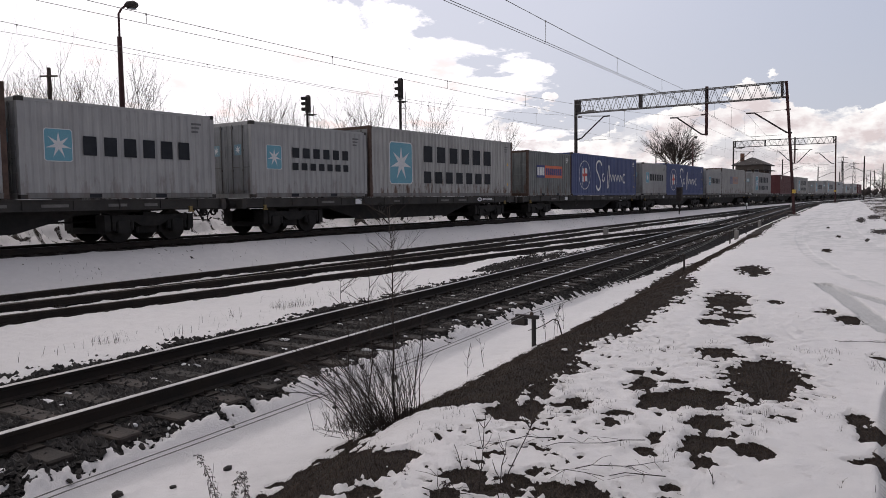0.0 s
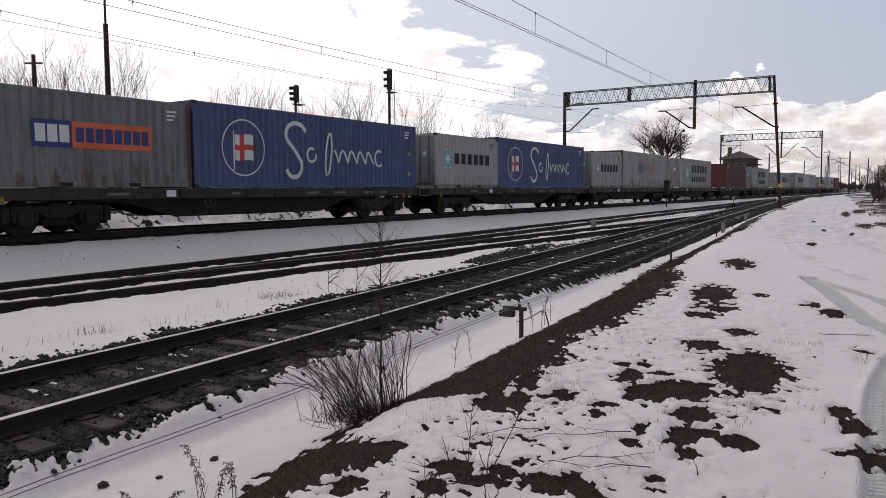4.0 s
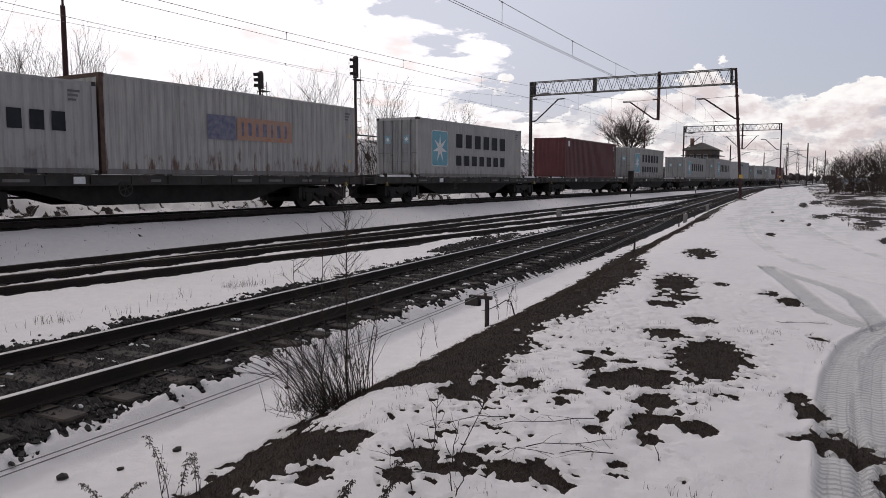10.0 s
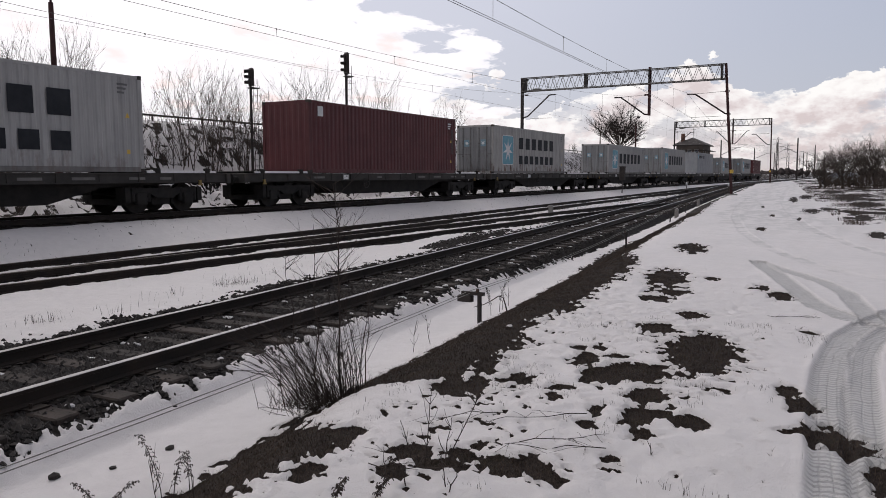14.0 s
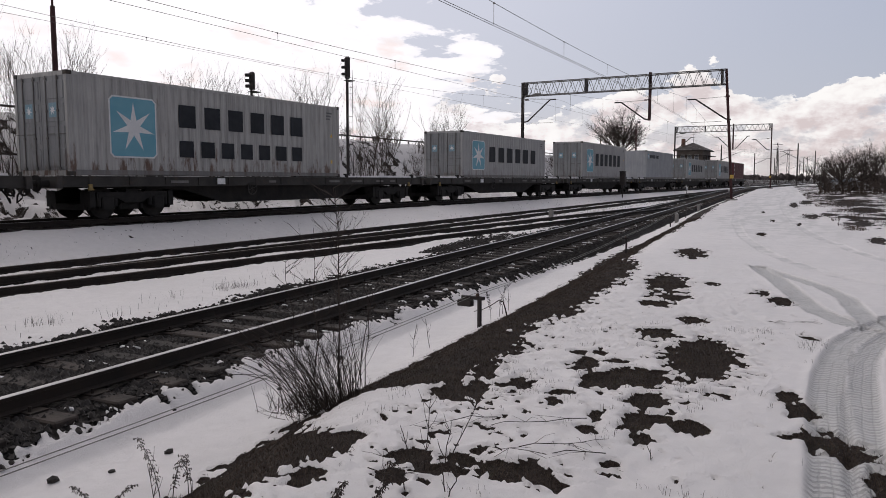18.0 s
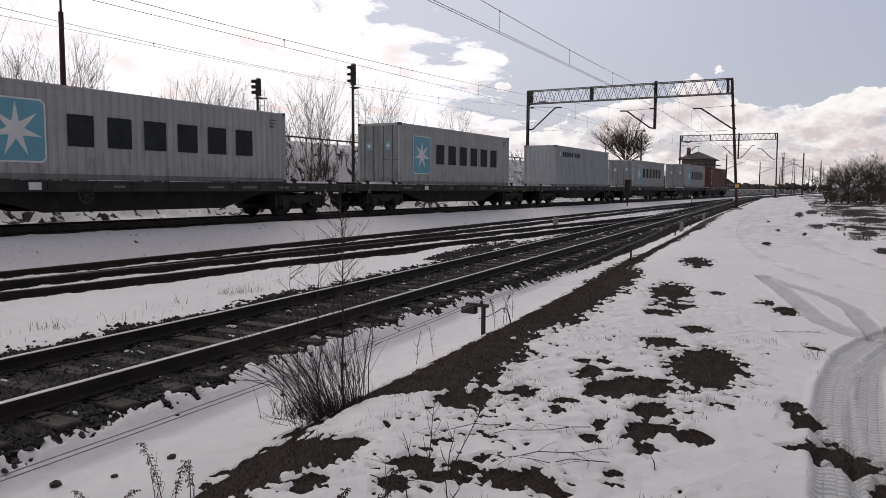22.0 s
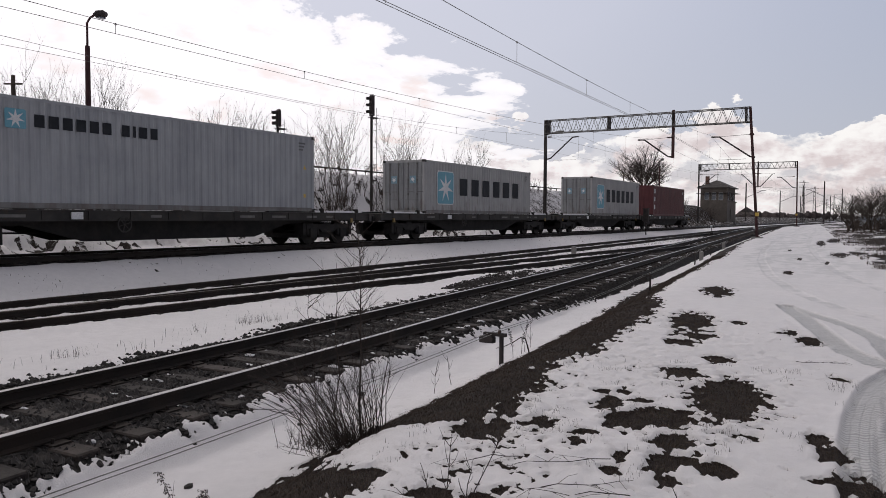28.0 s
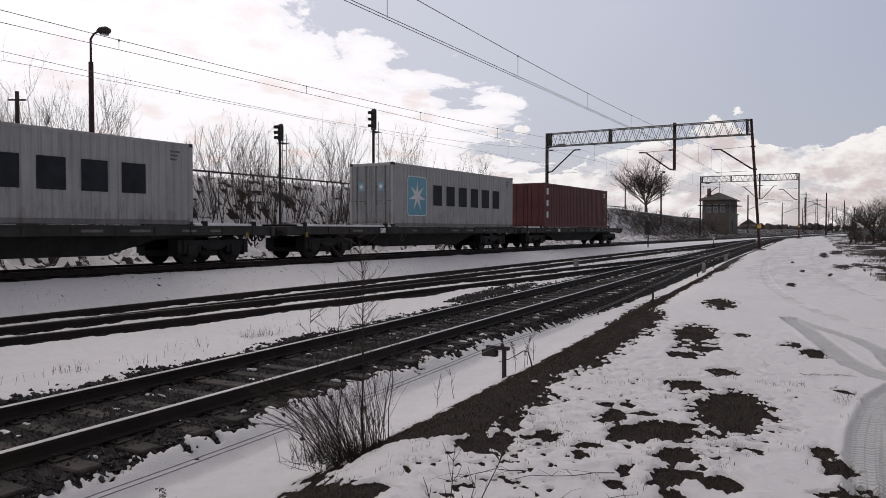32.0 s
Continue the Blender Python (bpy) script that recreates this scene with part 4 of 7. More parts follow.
def sign_script(box, L, H):
    """A white ring with a small flag, and a long white script drawn as slanting strokes."""
    cx, cz = 2.05, 1.34
    m = Mb()
    n = 36
    for i in range(n):
        q0, q1 = 2 * math.pi * i / n, 2 * math.pi * (i + 1) / n
        v = [(cx + 0.95 * r * math.cos(q), SKIN, cz + 0.95 * r * math.sin(q)) for q in (q0, q1) for r in (0.95, 1.0)]
        sheet(m, (v, [(0, 1, 3, 2)]))
    p = part("emblem_ring", m, M_WHITE, box, "thin white oval ring")
    m = Mb()
    def wave_y(x):
        return 0.06 * math.sin((x - cx) * 5.0)
    xs = [cx - 0.38 + 0.1 * i for i in range(9)]
    for u, q in zip(xs[:-1], xs[1:]):
        e, f = wave_y(u) - 0.15 * (u - cx), wave_y(q) - 0.15 * (q - cx)
        cross = cx - 0.2 < (u + q) / 2 < cx
        for lo, hi, red in ((-0.42, -0.08, cross), (-0.08, 0.10, True), (0.10, 0.44, cross)):
            sheet(m, ([(u, SKIN, cz + lo + e), (q, SKIN, cz + lo + f), (q, SKIN, cz + hi + f), (u, SKIN, cz + hi + e)], [(0, 1, 2, 3)]), 1 if red else 0)
    sheet(m, plate(cx - 0.46, cx - 0.40, cz - 0.75, cz + 0.55, SKIN))
    part("emblem_flag", m, [M_WHITE, M_SIGNRED], p, "red and white flag shape")
    m = Mb()
    y = SKIN

    layer = [0]

    def stroke(pts, w):
        """One ribbon of even width, mitred at its bends; each ribbon lies a hair above the last."""
        layer[0] += 1
        yy = y - 0.0015 * layer[0]
        v = []
        for i, (px, pz) in enumerate(pts):
            (ax, az), (bx, bz) = pts[max(0, i - 1)], pts[min(len(pts) - 1, i + 1)]
            q = math.hypot(bx - ax, bz - az)
            nx, nz = -(bz - az) / q * w / 2, (bx - ax) / q * w / 2
            v += [(px + nx, yy, pz + nz), (px - nx, yy, pz - nz)]
        sheet(m, (v, [(2 * i, 2 * i + 2, 2 * i + 3, 2 * i + 1) for i in range(len(pts) - 1)]))

    def wave(a, b, z, h, k):
        return [(a + (b - a) * i / 72, z + h * math.cos(k * math.pi * i / 72)) for i in range(73)]

    # one tall double-curved stroke, one tall narrow loop, and a run of low waves between and after
    stroke([(4.55 + 0.52 * math.cos(0.3 + q * 0.30), 1.92 + 0.42 * math.sin(0.3 + q * 0.30)) for q in range(13)] + [(4.34 + 0.07 * q, 1.50 - 0.08 * q) for q in range(1, 5)] + [(4.42 + 0.40 * math.cos(0.7 - q * 0.32), 0.80 + 0.42 * math.sin(0.7 - q * 0.32)) for q in range(1, 12)], 0.15)
    stroke([(5.35 + 0.24 * math.cos(1.0 + q * 0.45), 1.22 + 0.25 * math.sin(1.0 + q * 0.45)) for q in range(13)], 0.10)
    stroke([(6.30 + 0.16 * math.cos(-1.2 + q * 0.42) + 0.10 * math.sin(-1.2 + q * 0.42), 1.28 + 0.82 * math.sin(-1.2 + q * 0.42)) for q in range(15)], 0.10)
    stroke([(a + 0.05 * math.sin((a - 6.6) * 11.0), c) for a, c in wave(6.6, 9.05, 1.22, 0.22, 9)], 0.095)
    stroke([(9.45 + 0.26 * math.cos(0.9 + q * 0.42), 1.22 + 0.32 * math.sin(0.9 + q * 0.42)) for q in range(12)], 0.10)
    part("script", m, M_WHITE, box, "flowing white brush strokes")


def sign_two_box(box, x0, xm, x1, z0, z1):
    m = Mb()
    sheet(m, plate(x0, xm, z0, z1, SKIN), 0)
    sheet(m, plate(xm, x1, z0, z1, SKIN), 1)
    p = part("sign_panel", m, [M_NAVY, M_ORANGE], box, "navy and orange sign panel")
    w = (xm - x0) / 4
    letters(x0 + w * 0.3, z0 + 0.14, z1 - 0.12, [w] * 3, w * 0.2, SKIN - 0.004, M_WHITE, p)
    w = (x1 - xm) / 9.6
    letters(xm + w * 0.4, z0 + 0.16, z1 - 0.16, [w * 0.9] * 8, w * 0.22, SKIN - 0.004, M_NAVY, p)


def container(L, H, skin, label, group, rusty=False, doors=True, end=None):
    """A shipping container; x from its near end, y across, z from its floor."""
    tag = (L, H, skin.name)
    box = thing("shipping_container", Matrix(), label, "container", group)
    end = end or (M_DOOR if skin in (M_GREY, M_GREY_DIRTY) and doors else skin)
    hw = WIDE / 2
    part("side_wall", lambda: corrugated(L, H, -hw + 0.004, -1), skin, box, key=("sw", -1) + tag)
    part("side_wall", lambda: corrugated(L, H, hw - 0.004, 1), skin, box, key=("sw", 1) + tag)
    for s in (-1, 1):
        part("bottom_rail", lambda: Mb().box(0.12, L - 0.12, s * hw - (0.06 if s > 0 else 0), s * hw + (0.06 if s < 0 else 0), 0.02, 0.165), M_RAIL_SHADE if skin in (M_GREY, M_GREY_DIRTY, M_GREY_BLUE) else skin, box, key=("br", s) + tag)
        part("top_rail", lambda: Mb().box(0.1, L - 0.1, s * hw - (0.05 if s > 0 else 0), s * hw + (0.05 if s < 0 else 0), H - 0.105, H - 0.02), skin, box, key=("tr", s) + tag)
        for x in (0.0, L - 0.14):
            part("corner_post", lambda: Mb().box(x, x + 0.14, s * hw - (0.11 if s > 0 else 0.0), s * hw + (0.11 if s < 0 else 0.0), 0.118, H - 0.118), M_RUST if rusty else skin, box, key=("cp", s, x, rusty) + tag)
            for z in (0.0, H - 0.118):
                part("corner_casting", lambda: Mb().box(x - 0.004, x + 0.174 if x == 0 else x + 0.144, s * hw - (0.158 if s > 0 else 0.004), s * hw + (0.158 if s < 0 else 0.004), z, z + 0.118, bev=0.008), M_RUST if rusty else M_WAGON, box, key=("cc", s, x, z, rusty) + tag)
    def roof():
        m = Mb()
        n = int(L / 0.42)
        for i in range(n):
            a = 0.1 + (L - 0.2) * i / n
            b = a + (L - 0.2) / n
            m.add([(a, -hw + 0.04, H - 0.05), (b - 0.08, -hw + 0.04, H - 0.05), (b - 0.08, hw - 0.04, H - 0.05), (a, hw - 0.04, H - 0.05)], [(0, 1, 2, 3)])
            m.box(b - 0.16, b - 0.06, -hw + 0.1, hw - 0.1, H - 0.05, H - 0.022)
        m.box(0.1, L - 0.1, -hw + 0.05, hw - 0.05, H - 0.08, H - 0.06)
        return m
    part("roof", roof, skin, box, key=("rf",) + tag)
    def floor():
        m = Mb().box(0.05, L - 0.05, -hw + 0.07, hw - 0.07, 0.05, 0.14)
        return m
    part("floor_frame", floor, M_WAGON, box, key=("fl",) + tag)
    part("far_end_wall", lambda: Mb().box(L - 0.06, L - 0.02, -hw + 0.09, hw - 0.09, 0.118, H - 0.09), skin, box, key=("fe",) + tag)
    for x in (0.0, L - 0.12):
        part("end_header", lambda: Mb().box(x + 0.01, x + 0.11, -hw + 0.15, hw - 0.15, H - 0.13, H - 0.01), M_RUST if rusty else skin, box, key=("eh", x, rusty) + tag)
        part("end_sill", lambda: Mb().box(x + 0.01, x + 0.11, -hw + 0.15, hw - 0.15, 0.0, 0.15), M_RUST if rusty else skin, box, key=("es", x, rusty) + tag)
    if doors:
        for s in (-1, 1):
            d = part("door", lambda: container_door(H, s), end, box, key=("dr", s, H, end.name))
            part("lock_gear", lambda: lock_rods(H, s), M_LATTICE if end is not M_RED else M_RED, d, key=("lr", s, H, end is M_RED))
    else:
        def endwall():
            m = corrugated(WIDE - 0.22, H, 0.012, -1, ends=0.02, low=0.14, high=0.12)
            m.v = [(y, x - hw + 0.11, z) for x, y, z in m.v]
            return m
        part("near_end_wall", endwall, end, box, key=("ne",) + tag)
    if L < 7:
        # no opening is cut: a dark plate paints the pocket's inner shade
        for k in (-1, 1):
            part("fork_pocket", lambda: Mb().box(L / 2 + k * 1.03 - 0.18, L / 2 + k * 1.03 + 0.18, -hw - 0.003, -hw + 0.02, 0.03, 0.14), M_INK, box, "dark plate standing in for the shade inside a fork-lift pocket", key=("fp", k))
    # small marking bars high on the side, and a warning plate
    pale = skin in (M_BLUE, M_RED, M_GREY_DARK)
    for r in range(3):
        m = Mb()
        sheet(m, plate(L - 0.86, L - 0.50 - 0.06 * r, H - 0.34 - r * 0.12, H - 0.28 - r * 0.12, SKIN))
        part("marking_bar", m, M_WHITE if pale else M_MARK, box, "faint marking bar")
    if skin in (M_BLUE, M_RED):
        for q in (0, 1):
            m = Mb()
            sheet(m, plate(L - 0.46 + 0.12 * q, L - 0.40 + 0.12 * q, H * 0.35, H * 0.80, SKIN))
            part("marking_bar", m, M_MARK, box, "faint upright marking bar")
    if doors and not pale:
        # small painted squares on the door leaves
        for s in (-1, 1):
            m = Mb()
            m.add([(0.0005, s * 0.55 - 0.17, H * 0.56), (0.0005, s * 0.55 + 0.17, H * 0.56), (0.0005, s * 0.55 + 0.17, H * 0.70), (0.0005, s * 0.55 - 0.17, H * 0.70)], [(0, 1, 2, 3)])
            e = part("door_emblem", m, M_TEAL_FADED, box, "small teal square on the door")
            m = Mb()
            v, f = star(0, 0, 0.055, 0.15, 0)
            m.add([(-0.003, s * 0.55 + p[0], H * 0.63 + p[2]) for p in v], f)
            part("door_star", m, M_WHITE, e, "small white star")
    if H > 2.7:
        m = Mb()
        sheet(m, ([(L - 0.62, SKIN, H - 1.28), (L - 0.46, SKIN, H - 1.28), (L - 0.54, SKIN, H - 1.12)], [(0, 1, 2)]))
        part("warning_sign", m, M_YELLOW, box, "small yellow warning triangle")
        m = Mb()
        sheet(m, plate(L - 0.60, L - 0.49, 0.55, 0.68, SKIN))
        part("warning_plate", m, M_YELLOW, box, "small yellow plate")
    return box


LONG, SHORT = 12.192, 6.058
STD, NINE, HIGH = 2.591, 2.743, 2.896
# kind, near end at the start (m along the track), length, height
LOAD = [
    ("plain", -2.85, LONG, HIGH), ("word20", 9.62, SHORT, STD), ("two20", 17.21, SHORT, STD), ("two40", 23.47, LONG, HIGH), ("boxes20", 37.52, SHORT, STD),
    ("script", 43.68, LONG, NINE), ("word20", 57.56, SHORT, STD), ("script", 63.68, LONG, NINE), ("word20", 77.53, SHORT, STD), ("boxes40", 83.68, LONG, HIGH),
    ("two40", 100.78, LONG, HIGH), ("red", 120.78, LONG, HIGH), ("two40rust", 137.67, LONG, HIGH), ("word40", 160.88, LONG, STD), ("word40", 180.95, LONG, HIGH),
    ("line40", 201.05, LONG, HIGH), ("word40", 221.17, LONG, STD), ("word40", 244.42, LONG, HIGH), ("red_doors", 261.31, LONG, HIGH),
]
MOVING = []


def load_train():
    group = "containers on the train"
    for kind, s, L, H in LOAD:
        if kind == "plain":
            b = container(L, H, M_GREY, "tall grey container with a rust-red end post on a flat wagon", group, rusty=True)
        elif kind == "word20":
            b = container(L, H, M_GREY, "short grey container with teal star panel and dark bars", group)
            sign_grey(b, (0.65, 1.38, 1.0, 1.82), [(1.69, 5.1, 1.17, 1.69, 6)])
        elif kind == "two20":
            b = container(L, H, M_GREY, "short grey container with two rows of dark bars", group)
            sign_grey(b, (0.68, 1.36, 1.0, 1.8), [(1.9, 4.92, 1.42, 1.78, 6), (1.9, 4.92, 0.98, 1.24, 7)])
        elif kind in ("two40", "two40rust"):
            skin = M_GREY_DIRTY if kind == "two40rust" else M_GREY
            skin = M_GREY_DIRTY if s < 30 else skin
            b = container(L, H, skin, "long rust-streaked grey container and two rows of dark bars" if kind == "two40rust" else "long grey container with teal star, two rows of dark bars", group, rusty=s < 30)
            sign_grey(b, (1.33, 2.9, 0.58, 2.30), [(3.82, 9.85, 1.55, 2.27, 6), (3.82, 9.8, 0.6, 1.13, 7)])
        elif kind == "boxes20":
            b = container(L, H, M_GREY_DARK, "short dark grey rusty container with a navy and orange panel", group, rusty=True)
            sign_two_box(b, 1.13, 2.21, 4.66, 1.06, 1.78)
            m = Mb()
            sheet(m, plate(2.72, 3.22, 0.34, 0.80, SKIN))
            part("repair_patch", m, M_MARK, b, "pale repaired patch")
        elif kind == "boxes40":
            b = container(L, H, M_GREY_DIRTY, "long grey container with a faded navy and orange panel", group, rusty=True, doors=False)
            m = Mb()
            sheet(m, plate(3.94, 5.2, 1.2, 2.02, SKIN))
            part("sign_panel", m, M_NAVY_FADED, b, "faded navy square")
            m = Mb()
            sheet(m, plate(5.27, 8.06, 1.22, 2.0, SKIN))
            p = part("sign_panel", m, M_ORANGE_FADED, b, "faded orange panel, worn down to the grey")
            letters(5.48, 1.38, 1.84, [0.10, 0.16, 0.12, 0.2, 0.1, 0.18, 0.12], 0.22, SKIN - 0.004, M_NAVY_FADED, p)
        elif kind == "script":
            b = container(L, H, M_BLUE, "long blue container with white script strokes and an oval emblem", group)
            sign_script(b, L, H)
        elif kind == "red":
            b = container(L, H, M_RED, "long dark red container with plain end and no sign", group, doors=False)
            m = Mb()
            sheet(m, plate(0.55, 0.9, H - 0.62, H - 0.22, SKIN))
            part("data_plate", m, M_WHITE, b, "small white plate")
        elif kind == "red_doors":
            b = container(L, H, M_RED, "long dark red container with white marks at its door edge", group)
            m = Mb()
            for k in range(3):
                sheet(m, plate(0.3, 0.62, H * (0.22 + 0.26 * k), H * (0.36 + 0.26 * k), SKIN))
            part("marking", m, M_WHITE, b)
        elif kind == "line40":
            b = container(L, H, M_GREY_BLUE, "long pale grey container with a small star emblem and bars", group, doors=False)
            half = 0.27
            m = Mb()
            sheet(m, plate(0.81 - half, 0.81 + half, 2.05, 2.55, SKIN, 0.03))
            p = part("emblem_panel", m, M_TEAL, b, "small teal panel")
            m = Mb()
            sheet(m, star(0.81, 2.3, 0.09, 0.25, SKIN - 0.004))
            part("emblem_star", m, M_WHITE, p)
            letters(1.29, 2.13, 2.46, [0.28] * 6 + [-0.12] + [0.25, 0.1, 0.28, 0.25], 0.11, SKIN, M_INK, b)
        else:
            b = container(L, H, M_GREY, "long grey container with teal star panel and dark bars", group)
            sign_grey(b, (1.2, 2.75, H * 0.19, H * 0.80), [(3.4, 10.45, H * 0.36, H * 0.70, 6)])
        b["start"] = s
        MOVING.append((b, s, YC, ZC + FLOOR))


def bogie(base, x):
    def frame_side():
        m = Mb()
        for s in (-1, 1):
            y = s * 0.99
            for a in (-1, 1):
                m.box(a * 0.9 - 0.20, a * 0.9 + 0.20, y - 0.10, y + 0.10, 0.28, 0.66, bev=0.03)
                m.box(a * 0.9 - 0.30, a * 0.9 + 0.30, y - 0.07, y + 0.07, 0.62, 0.74)
            pts = [(-1.25, 0.60), (-0.55, 0.60), (-0.3, 0.46), (0.3, 0.46), (0.55, 0.60), (1.25, 0.60), (1.25, 0.78), (-1.25, 0.78)]
            v = [(q, y + e, w) for e in (-0.06, 0.06) for q, w in pts]
            n = len(pts)
            m.add(v, [tuple(range(n)), tuple(range(2 * n - 1, n - 1, -1))] + [(i, (i + 1) % n, n + (i + 1) % n, n + i) for i in range(n)])
            for a in (-0.62, -1.18, 0.62, 1.18):
                m.tube((a, y, 0.36), (a, y, 0.60), 0.075, n=8)
        m.box(-0.22, 0.22, -1.0, 1.0, 0.52, 0.86)
        return m
    def brake_gear():
        m = Mb()
        for a in (-0.9, 0.9):
            for q in (-1, 1):
                m.box(a + q * 0.52 - 0.05, a + q * 0.52 + 0.05, -0.92, 0.92, 0.26, 0.44, bev=0.02)
                for s in (-1, 1):
                    m.tube((a + q * 0.54, s * 0.78, 0.26), (a + q * 0.50, s * 0.78, 0.82), 0.07, 0.045, n=7)
        m.box(-0.36, 0.36, -0.86, 0.86, 0.25, 0.54, bev=0.04)
        for s in (-1, 1):
            m.tube((-1.42, s * 0.55, 0.42), (1.42, s * 0.55, 0.42), 0.04, n=6)
            m.box(-1.48, -1.30, s * 0.8 - 0.25, s * 0.8 + 0.2, 0.34, 0.80)
            m.box(1.30, 1.48, s * 0.8 - 0.25, s * 0.8 + 0.2, 0.34, 0.80)
        return m
    b = part("bogie", frame_side, M_BOGIE, base, "four-wheeled bogie caked in grime", at=Matrix.Translation((x, 0, 0)), key="bogie")
    part("brake_gear", brake_gear, M_BOGIE, b, key="brake_gear")
    def wheelset():
        m = Mb()
        m.tube((0, -1.0, 0), (0, 1.0, 0), 0.085, n=10)
        for s in (-1, 1):
            m.disc((0, s * 0.735, 0), 1, 0.0, 0.46, 0.135, 28)
            m.disc((0, s * 0.665, 0), 1, 0.30, 0.49, 0.03, 28)
            m.disc((0, s * 0.83, 0), 1, 0.0, 0.16, 0.06, 14)
        return m
    for a in (-0.9, 0.9):
        w = part("wheelset", wheelset, M_WHEEL, b, "steel axle with two wheels", at=Matrix.Translation((a, 0, 0.46)), key="wheelset", smooth=False)
        WHEELS.append((w, a))


WHEELS = []


def flat_wagon(free, crest=False):
    """A long flat wagon; x from its near headstock. free: stretches of the deck that carry snow."""
    L = 19.74
    w = thing("flat_wagon", Matrix(), "dark grimy flat container wagon on two bogies", "railway wagon", "wagons of the train")
    for s in (-1, 1):
        def sill():
            m = Mb()
            y = s * 1.17
            top = [(0.35, FLOOR - 0.02), (0.35, FLOOR - 0.30), (L - 0.35, FLOOR - 0.30), (L - 0.35, FLOOR - 0.02)]
            v = [(q, y + e, z) for e in (-0.02, 0.02) for q, z in top]
            m.add(v, [(0, 1, 2, 3), (7, 6, 5, 4)] + [(i, (i + 1) % 4, 4 + (i + 1) % 4, 4 + i) for i in range(4)])
            m.box(0.35, L - 0.35, y - 0.06, y + 0.06, FLOOR - 0.05, FLOOR - 0.012)
            m.box(0.35, L - 0.35, y - 0.06, y + 0.06, FLOOR - 0.32, FLOOR - 0.285)
            for k in range(14):
                q = 1.2 + k * (L - 2.4) / 13
                m.box(q - 0.015, q + 0.015, y - 0.05, y + 0.05, FLOOR - 0.30, FLOOR - 0.03)
            return m
        part("side_sill", sill, M_WAGON, w, key=("sill", s))
        def belly():
            m = Mb()
            pts = [(0.35, FLOOR - 0.02), (0.35, FLOOR - 0.30), (4.9, FLOOR - 0.45), (6.6, FLOOR - 0.90), (L - 6.6, FLOOR - 0.90), (L - 4.9, FLOOR - 0.45), (L - 0.35, FLOOR - 0.30), (L - 0.35, FLOOR - 0.02)]
            n = len(pts)
            v = [(q, s * 0.82 + e, z) for e in (-0.02, 0.02) for q, z in pts]
            return m.add(v, [tuple(range(n)), tuple(range(2 * n - 1, n - 1, -1))] + [(i, (i + 1) % n, n + (i + 1) % n, n + i) for i in range(n)])
        part("truss_beam", belly, M_BOGIE, w, "deep black fish-bellied beam", key=("belly", s))
    def frame_in():
        m = Mb()
        m.box(0.3, L - 0.3, -0.22, 0.22, FLOOR - 0.36, FLOOR - 0.06)
        for k in range(11):
            q = 0.9 + k * (L - 1.8) / 10
            m.box(q - 0.09, q + 0.09, -1.14, 1.14, FLOOR - 0.26, FLOOR - 0.05)
        return m
    part("centre_frame", frame_in, M_BOGIE, w, key="cframe")
    for x in (0.16, L - 0.34):
        part("headstock", lambda: Mb().box(0, 0.18, -1.28, 1.28, FLOOR - 0.36, FLOOR - 0.02, bev=0.02), M_WAGON, w, key="headstock", at=Matrix.Translation((x, 0, 0)))
    for x, d in ((0.16, -1), (L - 0.16, 1)):
        for s in (-1, 1):
            part("buffer", lambda: Mb().tube((0, 0, 0), (d * 0.30, 0, 0), 0.10, n=12).disc((d * 0.34, 0, 0), 0, 0.0, 0.225, 0.05, 18), M_BOGIE, w, key=("buffer", d), at=Matrix.Translation((x, s * 0.875, 1.04)))
        part("coupler", lambda: Mb().box(-0.06, 0.06, -0.05, 0.05, -0.22, 0.04).disc((d * 0.10, 0, -0.20), 1, 0.07, 0.12, 0.05, 12), M_BOGIE, w, key=("coupler", d), at=Matrix.Translation((x + d * 0.05, 0, 1.0)))
        part("brake_hose", lambda: Mb().path([(0, 0.25, 0), (d * 0.18, 0.26, -0.22), (d * 0.24, 0.2, -0.42), (d * 0.16, 0.1, -0.30)], 0.028, 6), M_BOGIE, w, key=("hose", d), at=Matrix.Translation((x, 0, 0.92)))
    for x in (2.77, L - 2.77):
        bogie(w, x)
    part("brake_tank", lambda: Mb().tube((8.2, 0.2, FLOOR - 0.66), (9.5, 0.2, FLOOR - 0.66), 0.20, n=14), M_BOGIE, w, key="tank")
    part("brake_rigging", lambda: Mb().box(9.9, 10.5, -0.5, 0.1, FLOOR - 0.75, FLOOR - 0.35).path([(3.8, 0, 0.62), (8, 0, 0.58), (12, 0, 0.58), (15.9, 0, 0.62)], 0.03, 5), M_BOGIE, w, key="rigging")
    def handwheel():
        m = Mb().disc((0, 0, 0), 1, 0.20, 0.235, 0.03, 22)
        for k in range(3):
            q = k * math.pi / 3 + 0.3
            m.tube((-0.21 * math.cos(q), 0, -0.21 * math.sin(q)), (0.21 * math.cos(q), 0, 0.21 * math.sin(q)), 0.012, n=5)
        return m
    part("hand_brake_wheel", handwheel, M_WAGON, w, "thin spoked hand-brake wheel", at=Matrix.Translation((7.6, -1.27, FLOOR - 0.42)), key="handwheel")
    part("data_panel", lambda: Mb().box(6.0, 6.34, -1.236, -1.196, FLOOR - 0.27, FLOOR - 0.07), M_WHITE, w, "small white data panel", key="datapanel")
